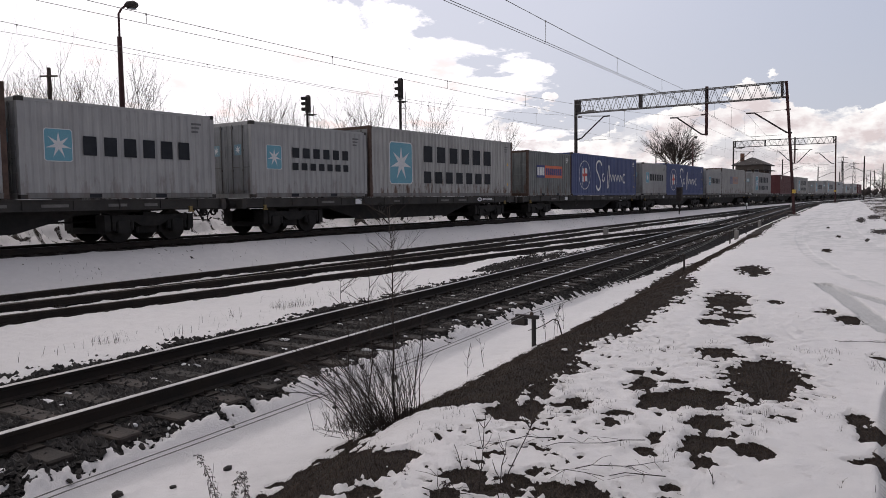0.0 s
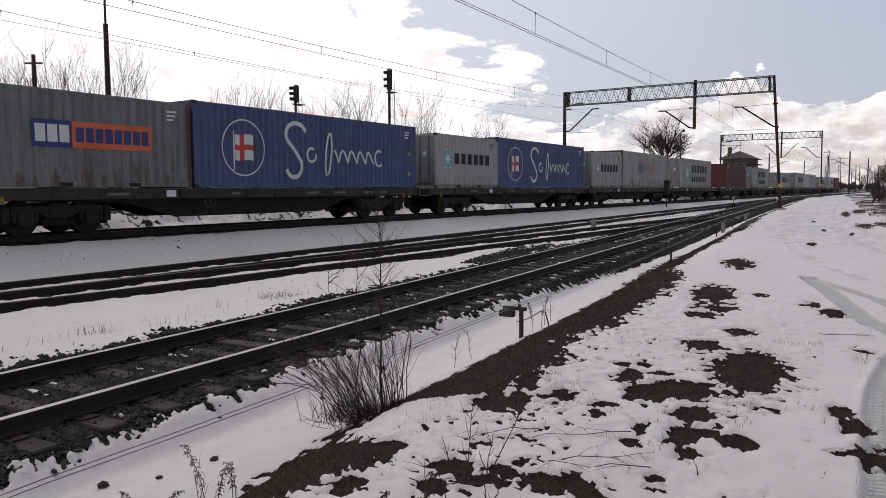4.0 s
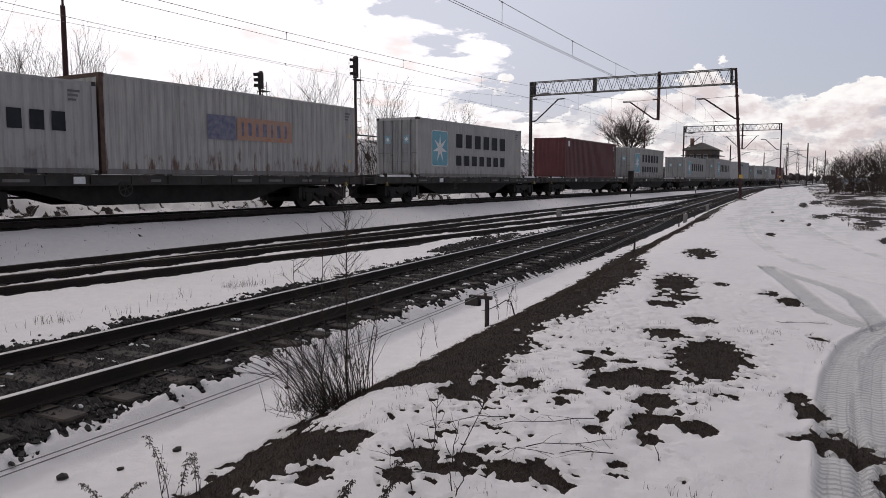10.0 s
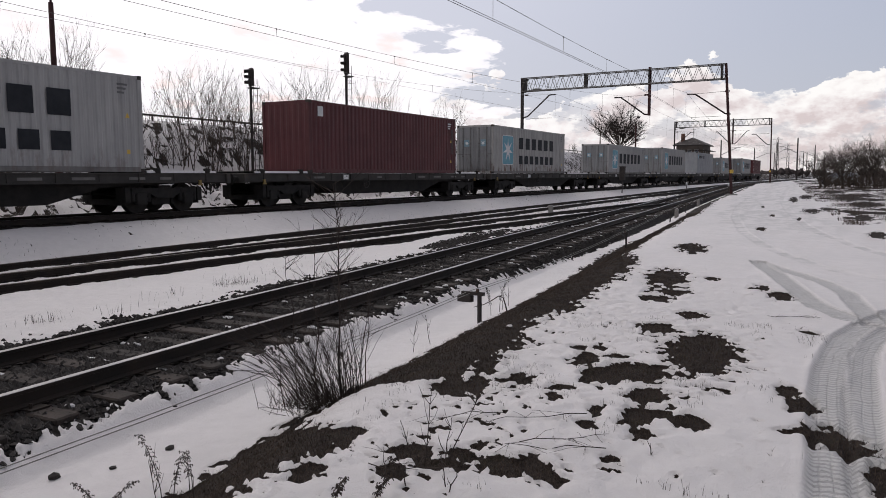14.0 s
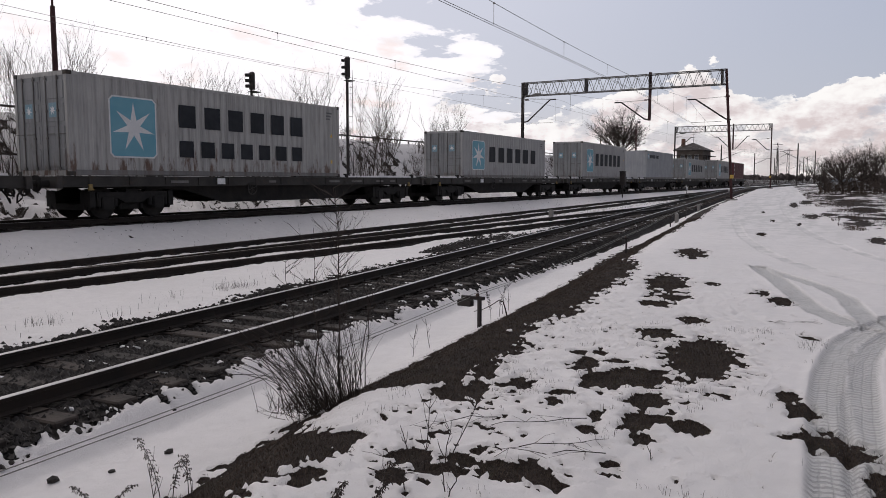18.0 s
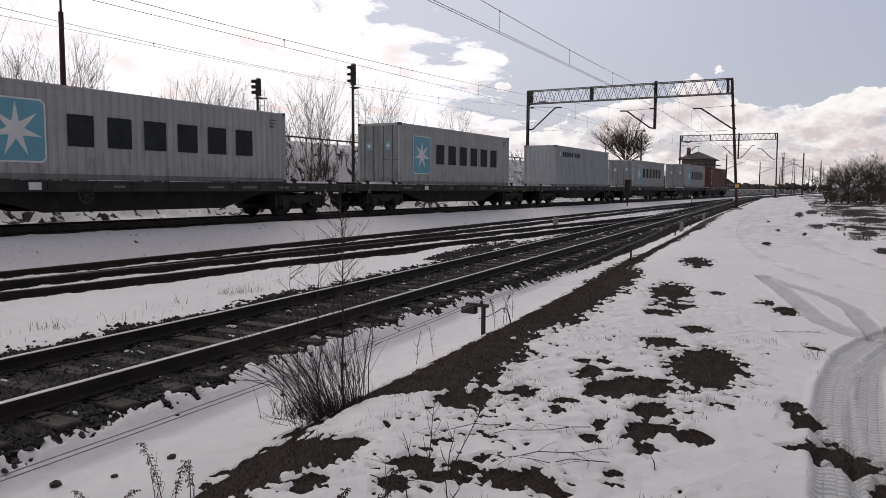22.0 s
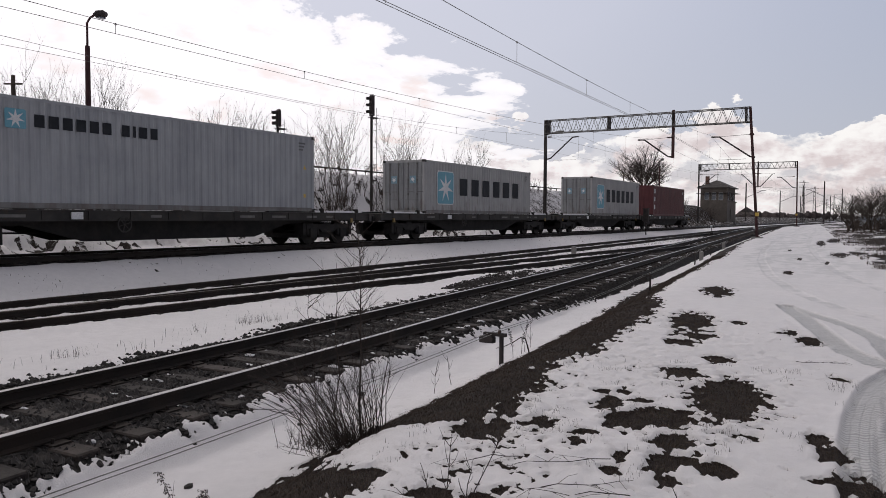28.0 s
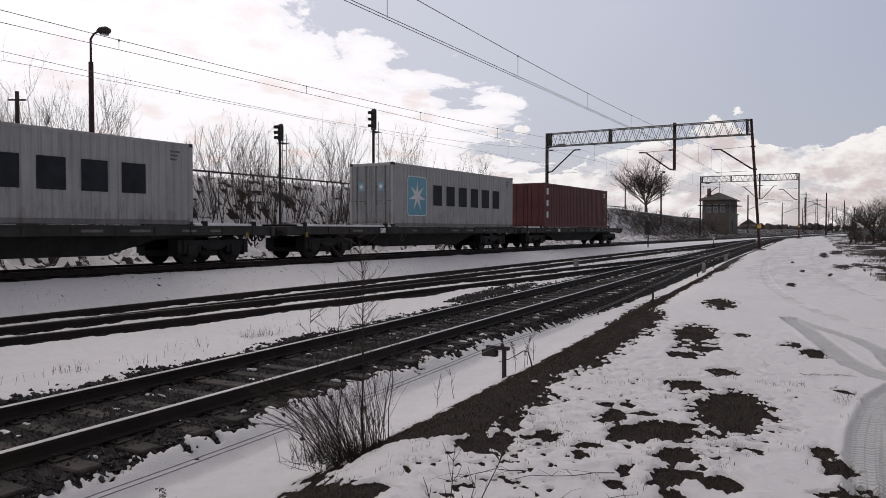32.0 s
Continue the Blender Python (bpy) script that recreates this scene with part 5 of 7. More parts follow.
    if crest:
        m = Mb()
        for i in range(14):
            q0, q1 = 2 * math.pi * i / 14, 2 * math.pi * (i + 1) / 14
            m.add([(15.62 + a * 0.24 * math.cos(q), -1.2365, FLOOR - 0.16 + a * 0.10 * math.sin(q)) for q in (q0, q1) for a in (0.5, 1.0)], [(0, 1, 3, 2)])
        c = part("painted_crest", m, M_WHITE, w, "white painted oval")
        for k in range(8):
            part("crest_bar", Mb().box(15.95 + 0.12 * k, 16.04 + 0.12 * k, -1.2365, -1.2325, FLOOR - 0.20, FLOOR - 0.10), M_WHITE, c, "short white painted bar")
    rnd = random.Random(3)
    x = 1.0
    while x < L - 1.5:
        q = rnd.uniform(0.2, 0.8)
        if rnd.random() < 0.5:
            z0 = FLOOR - 0.22
            part("marking_bar", lambda: Mb().box(0, q, -1.1955, -1.190, z0, z0 + 0.08), M_LATTICE, w, "faded marking bar", key=("wmark", round(x, 2)), at=Matrix.Translation((x, 0, 0)))
        x += q + rnd.uniform(0.2, 0.9)
    for x in (1.2, L - 1.5):
        part("rope_hook", lambda: Mb().box(-0.05, 0.05, -1.26, -1.19, FLOOR - 0.40, FLOOR - 0.24).box(-0.09, 0.09, -1.27, -1.23, FLOOR - 0.42, FLOOR - 0.37), M_HOOK, w, "small worn yellow hook", key="hook", at=Matrix.Translation((x, 0, 0)))
    for a, b in free:
        def crust():
            m = Mb()
            rnd = random.Random(int(a * 100))
            n = max(3, int((b - a) / 0.35))
            ridge = [(a + (b - a) * i / n, FLOOR + 0.045 + 0.03 * rnd.random()) for i in range(n + 1)]
            rows = [[(x, -1.2, FLOOR - 0.015), (x, -1.16, z), (x, 1.16, z), (x, 1.2, FLOOR - 0.015)] for x, z in ridge]
            v = [p for r in rows for p in r]
            f = [(4 * i + k, 4 * i + 4 + k, 4 * i + 5 + k, 4 * i + 1 + k) for i in range(len(rows) - 1) for k in range(3)]
            return m.add(v, f)
        part("deck_snow", crust, M_SNOW, w, "thin crust of snow on the empty deck")
        for q in (a + 0.4, b - 0.4):
            part("twist_lock", lambda: Mb().box(-0.09, 0.09, -1.24, -1.08, 0, 0.16, bev=0.02), M_BOGIE, w, at=Matrix.Translation((q, 0, FLOOR - 0.02)), key="twistlock")
    return w


def make_wagons():
    first, pitch = -3.55, 20.087
    for k in range(14):
        x = first + k * pitch
        spans = [(s - x, s - x + L) for _, s, L, _ in LOAD if x - 0.5 < s < x + pitch - 1]
        free, a = [], 0.7
        for p, q in spans:
            if p - a > 1.0:
                free.append((a + 0.05, p - 0.1))
            a = q
        if 19.0 - a > 1.0:
            free.append((a + 0.1, 19.0))
        MOVING.append((flat_wagon(free, k == 1), x, YC, ZC))


load_train()
make_wagons()

# ---- overhead line ----
GX1, GX2 = 55.0, 113.5


def lattice_beam(x, y0, y1, top, deep, wide, bay, chord=0.032, lace=0.020):
    """A box truss across the tracks: four chords with zigzag lacing on its faces."""
    m = Mb()
    low = top - deep
    for dx in (-wide / 2, wide / 2):
        for z in (low, top):
            m.box(x + dx - chord, x + dx + chord, y0, y1, z - chord, z + chord)
        n = int(abs(y1 - y0) / bay)
        for i in range(n):
            a, b = y0 + (y1 - y0) * i / n, y0 + (y1 - y0) * (i + 1) / n
            c = (a + b) / 2
            m.tube((x + dx, a, low), (x + dx, c, top), lace, n=4, caps=False)
            m.tube((x + dx, c, top), (x + dx, b, low), lace, n=4, caps=False)
    n = int(abs(y1 - y0) / (bay * 1.6))
    for i in range(n + 1):
        a = y0 + (y1 - y0) * i / n
        for z in (low, top):
            m.tube((x - wide / 2, a, z), (x + wide / 2, a, z), lace, n=4, caps=False)
    return m


def insulator(a, b, r=0.06, n=4):
    m = Mb()
    a, b = Vector(a), Vector(b)
    m.tube(a, b, r * 0.35, n=6)
    for k in range(n):
        c = a.lerp(b, (k + 0.5) / n)
        d = (b - a).normalized() * 0.02
        m.tube(c - d, c + d, r, r * 0.7, n=8)
    return m


def bracket(base, x, y0, z0, y1, z1, y2, mat):
    """A cantilever tube from its mast out to the wire, with its tie and its insulators."""
    s = 1 if y1 > y0 else -1
    a = part("cantilever_tube", Mb().path([(x, y0, z0), (x, y0 + s * 0.35, z0 + 0.06), (x, y1, z1), (x, y2, z1 + 0.02)], 0.055, 7), mat, base)
    part("insulator", insulator((x, y0 + s * 0.08, z0 + 0.01), (x, y0 + s * 0.36, z0 + 0.06)), M_MAST, a)
    part("tie_rod", Mb().tube((x, y0 + s * 0.15, z1 + 0.10), (x, y1, z1 + 0.02), 0.014, n=5), M_WIRE, a)
    part("insulator", insulator((x, y0 + s * 0.10, z1 + 0.10), (x, y0 + s * 0.42, z1 + 0.09), 0.075), M_MAST, a)
    part("steady_arm", Mb().path([(x, y0 + s * 0.6, z0 - 0.1), (x, (y1 + y2) / 2, z0 - 0.12)], 0.015, 5), M_WIRE, a)


def portal(x, right_top, right_foot, left, mid, top, deep, rz, lz, lamp):
    g = thing("catenary_portal", Matrix(), "steel catenary portal with a lattice beam over the tracks", "catenary portal", "portals over the railway")
    def mast(y0, z0, y1, z1, w):
        m = Mb()
        for dx in (-w, w):
            a, b = Vector((x + dx, y0, z0)), Vector((x + dx * 0.75, y1, z1))
            for s in (-1, 1):
                m.tube(a + Vector((0, s * 0.04, 0)), b + Vector((0, s * 0.04, 0)), 0.055, 0.05, n=4)
        for k in range(12):
            q = k / 12
            a = Vector((x - w, y0, z0)).lerp(Vector((x - w, y1, z1)), q)
            b = Vector((x + w, y0, z0)).lerp(Vector((x + w, y1, z1)), q + 0.08)
            m.tube(a, b, 0.03, n=4)
        return m
    p = part("mast", mast(right_foot, rz, right_top, top, 0.10), M_MAST, g, "rusty brown lattice mast, leaning slightly")
    part("mast_base", Mb().box(x - 0.4, x + 0.4, right_foot - 0.35, right_foot + 0.35, rz - 0.4, rz + 0.12, bev=0.04), M_CONCRETE, p)
    part("warning_band", Mb().box(x - 0.17, x + 0.17, right_foot - 0.06, right_foot + 0.15, rz + 1.55, rz + 1.80), M_YELLOW, p, "narrow yellow band")
    p = part("mast", mast(left, lz, left, top, 0.14), M_DARKSTEEL, g, "dark steel lattice mast")
    part("mast_base", Mb().box(x - 0.4, x + 0.4, left - 0.35, left + 0.35, lz - 0.4, lz + 0.12, bev=0.04), M_CONCRETE, p)
    part("lattice_beam", lattice_beam(x, right_top, left, top - 0.06, deep, 0.62, 0.72), M_LATTICE, g, "grey lattice box beam")
    for y in (right_top + 0.25, left - 0.25, mid, (mid + left) / 2 - 0.2):
        part("beam_joint", Mb().box(x - 0.36, x + 0.36, y - 0.035, y + 0.035, top - 0.06 - deep, top - 0.02), M_DARKSTEEL, g)
    part("drop_post", Mb().box(x - 0.09, x + 0.09, mid - 0.09, mid + 0.09, 6.15, top + 0.12), M_MAST, g, "short hanging post")
    bracket(g, x, right_foot + 0.25, 6.0, right_top + 2.0, 7.5, right_top + 2.55, M_DARKSTEEL)
    if x < 80:
        bracket(g, x, mid, 6.2, mid + 2.1, 7.55, mid + 2.6, M_DARKSTEEL)
    else:
        bracket(g, x, mid, 6.2, mid + 2.1, 8.0, mid + 2.3, M_DARKSTEEL)
        bracket(g, x, mid, 6.2, mid - 1.9, 8.0, mid - 2.2, M_DARKSTEEL)
    bracket(g, x, left - 0.1, 6.4, left - 2.3, 8.05, left - 2.8, M_DARKSTEEL)
    if lamp:
        a = part("lamp_arm", Mb().tube((x, left - 0.1, top - 1.15), (x, left - 0.8, top - 1.05), 0.03, n=6), M_DARKSTEEL, g)
        m = Mb()
        m.tube((x, left - 0.7, top - 1.05), (x, left - 1.1, top - 1.0), 0.07, 0.14, n=10).tube((x, left - 1.1, top - 1.0), (x, left - 1.55, top - 0.96), 0.14, 0.06, n=10)
        part("lamp_head", m, M_LATTICE, a, "grey street-lamp head")


portal(GX1, 8.43, 7.78, 23.7, 13.65, 9.5, 1.0, ground_z(GX1, 7.75), ground_z(GX1, 23.7), True)
portal(GX2, 11.1, 11.0, 24.3, 16.15, 9.7, 0.85, ground_z(GX2, 11.0), ground_z(GX2, 24.3), True)


def overhead(name, middle, wire, low, sup, x_low, x0, double, label):
    """A messenger wire that sags between supports, droppers, and the contact wire under it."""
    base = thing(name, Matrix(), label, "overhead wire", "overhead wires")
    def msg(x):
        if x <= GX1:
            return min(sup + 0.4, low + (sup - low) * ((x - x_low) / (GX1 - x_low)) ** 2)
        u = ((x - GX1) / 58.5) % 1.0
        return sup - 0.9 * 4 * u * (1 - u)
    xs = [x0 + i * 1.5 for i in range(int((230 - x0) / 1.5))]
    part("messenger_wire", Mb().path([(x, middle(x), msg(x)) for x in xs], 0.008, 4), M_WIRE, base)
    for off in ((-0.05, 0.05) if double else (0.0,)):
        part("contact_wire", Mb().path([(x, middle(x) + off, wire(x)) for x in xs[::4]], 0.007, 4), M_WIRE, base)
    x = -2.0
    while x < 200:
        part("dropper", Mb().tube((x, middle(x), min(wire(x), msg(x) - 0.02)), (x, middle(x), msg(x)), 0.006, n=4), M_WIRE, base)
        part("clamp", Mb().box(-0.018, 0.018, -0.012, 0.012, -0.03, 0.015), M_WIRE, base, at=Matrix.Translation((x, middle(x), msg(x))), key="clamp")
        x += 6.3


overhead("overhead_wire", lambda x: float(track_a(x)) + 0.1, lambda x: 5.30 + 0.0205 * min(max(x, 0.0), 38.0), 6.12, 7.65, 8.0, -34, True, "double contact wire with droppers over the near track")
overhead("overhead_wire", lambda x: YB + 0.3, lambda x: 5.90, 6.11, 7.6, 14.0, -34, False, "contact wire with droppers over the second track")
overhead("overhead_wire", lambda x: YC + 0.5, lambda x: 6.42, 6.48, 8.1, 22.0, -34, False, "contact wire with droppers over the far track")


def far_mast(x, y, h, arm):
    g = thing("catenary_mast", Matrix.Translation((x, y, ground_z(x, y) - 0.1)), "distant steel catenary mast with a bracket arm", "catenary mast", "distant masts")
    m = Mb()
    for s in (-1, 1):
        m.tube((s * 0.18, 0, 0), (s * 0.10, 0, h), 0.07, 0.05, n=4)
        m.tube((0, s * 0.12, 0), (0, s * 0.08, h), 0.06, 0.05, n=4)
    part("mast", m, M_DARKSTEEL, g)
    part("bracket_arm", Mb().path([(0, 0, h - 3.2), (0, arm, h - 1.7), (0, arm * 1.25, h - 1.7)], 0.06, 5), M_LATTICE, g)
    part("tie_rod", Mb().tube((0, 0, h - 1.5), (0, arm, h - 1.65), 0.025, n=4), M_WIRE, g)


for x, y, h, arm in ((170, 26.5, 8.4, -3.2), (172, 11.6, 9.0, 2.8), (230, 26.7, 8.6, -3.4), (232, 11.2, 9.4, 3.0), (232, 20.9, 10.6, -2.4), (290, 17.6, 9.0, 2.6),
                     (290, 27.0, 8.6, -3.4), (292, 11.0, 9.0, 3.0), (350, 26.8, 8.6, -3.4), (352, 11.2, 9.2, 3.0), (352, 20.0, 11.0, 2.6), (415, 11.4, 9.0, 3.0), (415, 27, 9.0, -3.2), (470, 18, 11.0, 2.4)):
    far_mast(x, y, h, arm)


def high_mast(x, y, h):
    """A lattice tower, far down the line."""
    g = thing("lattice_tower", Matrix.Translation((x, y, ground_z(x, y) - 0.2)), "distant slender lattice tower with short cross arms", "lattice tower", "distant masts")
    m = Mb()
    for sx in (-1, 1):
        for sy in (-1, 1):
            m.tube((sx * 0.5, sy * 0.5, 0), (sx * 0.2, sy * 0.2, h), 0.06, 0.04, n=4)
    n = 9
    for k in range(n):
        a, b = 0.5 - 0.3 * k / n, 0.5 - 0.3 * (k + 1) / n
        for s in (-1, 1):
            m.tube((-a, s * a, h * k / n), (b, s * b, h * (k + 1) / n), 0.03, n=4)
            m.tube((s * a, -a, h * k / n), (s * b, b, h * (k + 1) / n), 0.03, n=4)
    part("tower", m, M_DARKSTEEL, g)
    for z in (h - 0.6, h - 2.0):
        part("cross_arm", Mb().box(-0.06, 0.06, -1.3, 1.3, z, z + 0.1), M_DARKSTEEL, g)


high_mast(240, 21.6, 12.5)
high_mast(262, 20.4, 11.5)

# ---- signals, lamps, posts, embankment rail, signal box ----
def signal(x, y, foot, top, head):
    g = thing("railway_signal", Matrix.Translation((x, y, foot)), "black hooded railway signal on a thin mast", "railway signal", "signals beside the far track")
    h = top - foot
    part("mast", Mb().tube((0, 0, 0), (0, 0, h - head), 0.07, 0.06, n=10), M_DARKSTEEL, g)
    hd = part("signal_head", Mb().box(-0.05, 0.16, -0.17, 0.17, h - head, h, bev=0.09), M_DARKSTEEL, g, "rounded black signal head")
    n = 3
    for k in range(n):
        z = h - head + head * (k + 0.62) / (n + 0.25)
        part("lens_hood", Mb().tube((-0.04, 0.04, z), (-0.24, 0.12, z - 0.02), 0.085, 0.08, n=10, caps=False), M_DARKSTEEL, hd)
    lad = Mb()
    for s in (-0.13, 0.13):
        lad.tube((0.32, s, 0.1), (0.30, s, h - head * 0.6), 0.014, n=5)
    k = 0.3
    while k < h - head:
        lad.tube((0.32, -0.13, k), (0.32, 0.13, k), 0.010, n=4)
        k += 0.3
    part("ladder", lad, M_DARKSTEEL, g)
    part("platform_bracket", Mb().box(0.0, 0.42, -0.2, 0.2, h - head - 0.12, h - head - 0.08), M_DARKSTEEL, g)


signal(31.5, 23.5, ground_z(31.5, 23.5), 8.2, 1.12)
signal(26.1, 25.0, ground_z(26.1, 25.0), 6.85, 0.82)


def street_lamp(x, y, top, reach, mat):
    z = ground_z(x, y)
    g = thing("street_lamp", Matrix.Translation((x, y, z)), "tall brown lamp post with a rounded lamp head", "street lamp", "lamp posts")
    h = top - z
    part("post", Mb().tube((0, 0, 0), (0, 0, h * 0.86), 0.12, 0.085, n=12), mat, g)
    part("post_foot", Mb().tube((0, 0, -0.2), (0, 0, 1.1), 0.15, 0.14, n=12), M_CONCRETE, g)
    a = part("arm", Mb().path([(0, 0, h * 0.86), (0, 0, h * 0.96), (reach * 0.15, -0.03, h * 0.985), (reach * 0.35, -0.07, h)], 0.04, 8), mat, g)
    pts = [(reach * 0.30, 0.05, h), (reach * 0.5, 0.13, h + 0.06), (reach * 0.8, 0.16, h + 0.10), (reach, 0.09, h + 0.13), (reach * 1.08, 0.02, h + 0.13)]
    m = Mb()
    for (x0, r0, z0), (x1, r1, z1) in zip(pts[:-1], pts[1:]):
        m.tube((x0, -0.07, z0), (x1, -0.07, z1), r0, r1, n=12)
    hd = part("lamp_head", m, M_DARKSTEEL, a, "dark drop-shaped lamp head")
    part("lamp_glass", Mb().box(reach * 0.5, reach * 0.9, -0.17, 0.03, h - 0.07, h - 0.03, bev=0.015), M_GLASS, hd)


street_lamp(16.4, 25.0, 9.05, 0.72, M_MAST)
street_lamp(92.0, 24.4, 8.9, 1.3, M_MAST)
street_lamp(150.0, 28.6, 8.2, 1.2, M_DARKSTEEL)


def pole(x, y, top, arms):
    z = ground_z(x, y)
    g = thing("wooden_pole", Matrix.Translation((x, y, z)), "thin weathered wooden pole behind the embankment", "pole")
    part("post", Mb().tube((0, 0, 0), (0, 0, top - z), 0.11, 0.07, n=8), M_BARK, g)
    for k in range(arms):
        part("cross_arm", Mb().tube((0, -0.55, top - z - 0.35 - 0.3 * k), (0, 0.55, top - z - 0.25 - 0.3 * k), 0.035, n=5), M_BARK, g)


pole(14.6, 26.6, 6.7, 1)
pole(105.0, 33.0, 8.2, 0)


def stake(x, y, h):
    z = ground_z(x, y)
    g = thing("signal_wire_post", Matrix.Translation((x, y, z - 0.05)), "low rusty T-shaped post that carries signal wires", "post", "signal wire posts")
    part("upright", Mb().box(-0.025, 0.025, -0.022, 0.022, 0, h), M_DARKSTEEL, g)
    part("crossbar", Mb().box(-0.03, 0.03, -0.07, 0.27, h - 0.045, h), M_DARKSTEEL, g)
    part("pulley_box", Mb().box(-0.05, 0.05, 0.11, 0.33, h - 0.145, h - 0.055, bev=0.012), M_DARKSTEEL, g)
    part("pulley", Mb().disc((0, 0.03, h + 0.012), 1, 0.01, 0.035, 0.02, 12), M_RUST, g)
    return z - 0.05 + h - 0.02


STAKES = [(9.05, 4.52, 0.50), (21.3, 5.86, 0.50), (30.2, 6.55, 0.5), (37.0, 7.3, 0.5), (51.0, 8.7, 0.5)]
tops = [(2.5, 4.60, -0.03), (-8.0, 3.9, -0.03)][::-1] + [(x, y + 0.14, stake(x, y, h)) for x, y, h in STAKES]
for off in (0.0, 0.055):
    line = []
    for (x0, y0, z0), (x1, y1, z1) in zip(tops[:-1], tops[1:]):
        n = 6
        for i in range(n):
            u = i / n
            line.append((x0 + (x1 - x0) * u, y0 + (y1 - y0) * u + off, z0 + (z1 - z0) * u - 0.06 * 4 * u * (1 - u) * (x1 - x0) / 12 + off * 0.2))
    w = part("signal_wire", Mb().path(line, 0.0045, 4), M_WIRE)
    tagged(w, "thin twin signal wire strung low along the ditch", "wire", "signal wires")


def concrete_post(x, y, h, w):
    z = ground_z(x, y)
    g = part("marker_post", Mb().box(-w, w, -w, w, -0.1, h, bev=0.02), M_CONCRETE, at=Matrix.Translation((x, y, z)))
    tagged(g, "short weathered concrete marker post in the snow", "post", "marker posts")


concrete_post(33.5, 12.9, 0.42, 0.10)
concrete_post(34.0, 7.1, 0.40, 0.08)
concrete_post(43.0, 7.8, 0.38, 0.08)


def point_machine(x, y, turn):
    z = ground_z(x, y)
    g = thing("point_machine", pose(x, y, z, 0, 0, turn), "dark switch stand with a lever beside the points", "switch stand")
    part("body", Mb().box(-0.35, 0.35, -0.2, 0.2, 0, 0.28, bev=0.03), M_DARKSTEEL, g)
    part("lever", Mb().tube((0.1, 0, 0.25), (0.3, 0, 0.85), 0.03, n=6), M_DARKSTEEL, g)
    part("counterweight", Mb().tube((0.27, -0.08, 0.8), (0.27, 0.08, 0.8), 0.13, n=12), M_WHITE, g)


def trackside_box(x, y, top):
    z = ground_z(x, y)
    g = thing("trackside_box", Matrix.Translation((x, y, z - 0.1)), "narrow dark steel trackside box on a post", "trackside box")
    part("post", Mb().box(-0.04, 0.04, -0.04, 0.04, 0, top - z - 1.0), M_DARKSTEEL, g)
    part("case", Mb().box(-0.18, 0.18, -0.22, 0.22, top - z - 1.05, top - z + 0.06, bev=0.03), M_DARKSTEEL, g)
    part("lid", Mb().box(-0.21, 0.21, -0.25, 0.25, top - z + 0.06, top - z + 0.10), M_DARKSTEEL, g)


trackside_box(62.0, 17.5, 2.55)
point_machine(71.0, 14.0, 10)
point_machine(64.0, 9.3, 0)

# steel rail along the crest of the embankment
fence = thing("crest_railing", Matrix(), "dark steel pipe railing along the embankment crest", "railing")
part("top_pipe", Mb().tube((-60, 30.0, 4.82), (96, 30.0, 4.74), 0.05, n=8), M_DARKSTEEL, fence)
part("lower_pipe", Mb().tube((-60, 30.0, 4.52), (96, 30.0, 4.46), 0.03, n=6), M_DARKSTEEL, fence)
for k in range(58):
    x = 6 + k * 1.55
    part("post", Mb().box(-0.035, 0.035, -0.035, 0.035, 0, 1.0), M_DARKSTEEL, fence, key="railpost", at=Matrix.Translation((x, 30.0, 4.80 - 0.0005 * x - 1.0)))
for x in (22.8, 44.2):
    p = part("gate_pillar", Mb().box(-0.17, 0.17, -0.17, 0.17, 0, 0.95, bev=0.03), M_CONCRETE, at=Matrix.Translation((x, 30.5, 4.0)))
    tagged(p, "square weathered concrete pillar on the embankment crest", "pillar", "crest pillars")


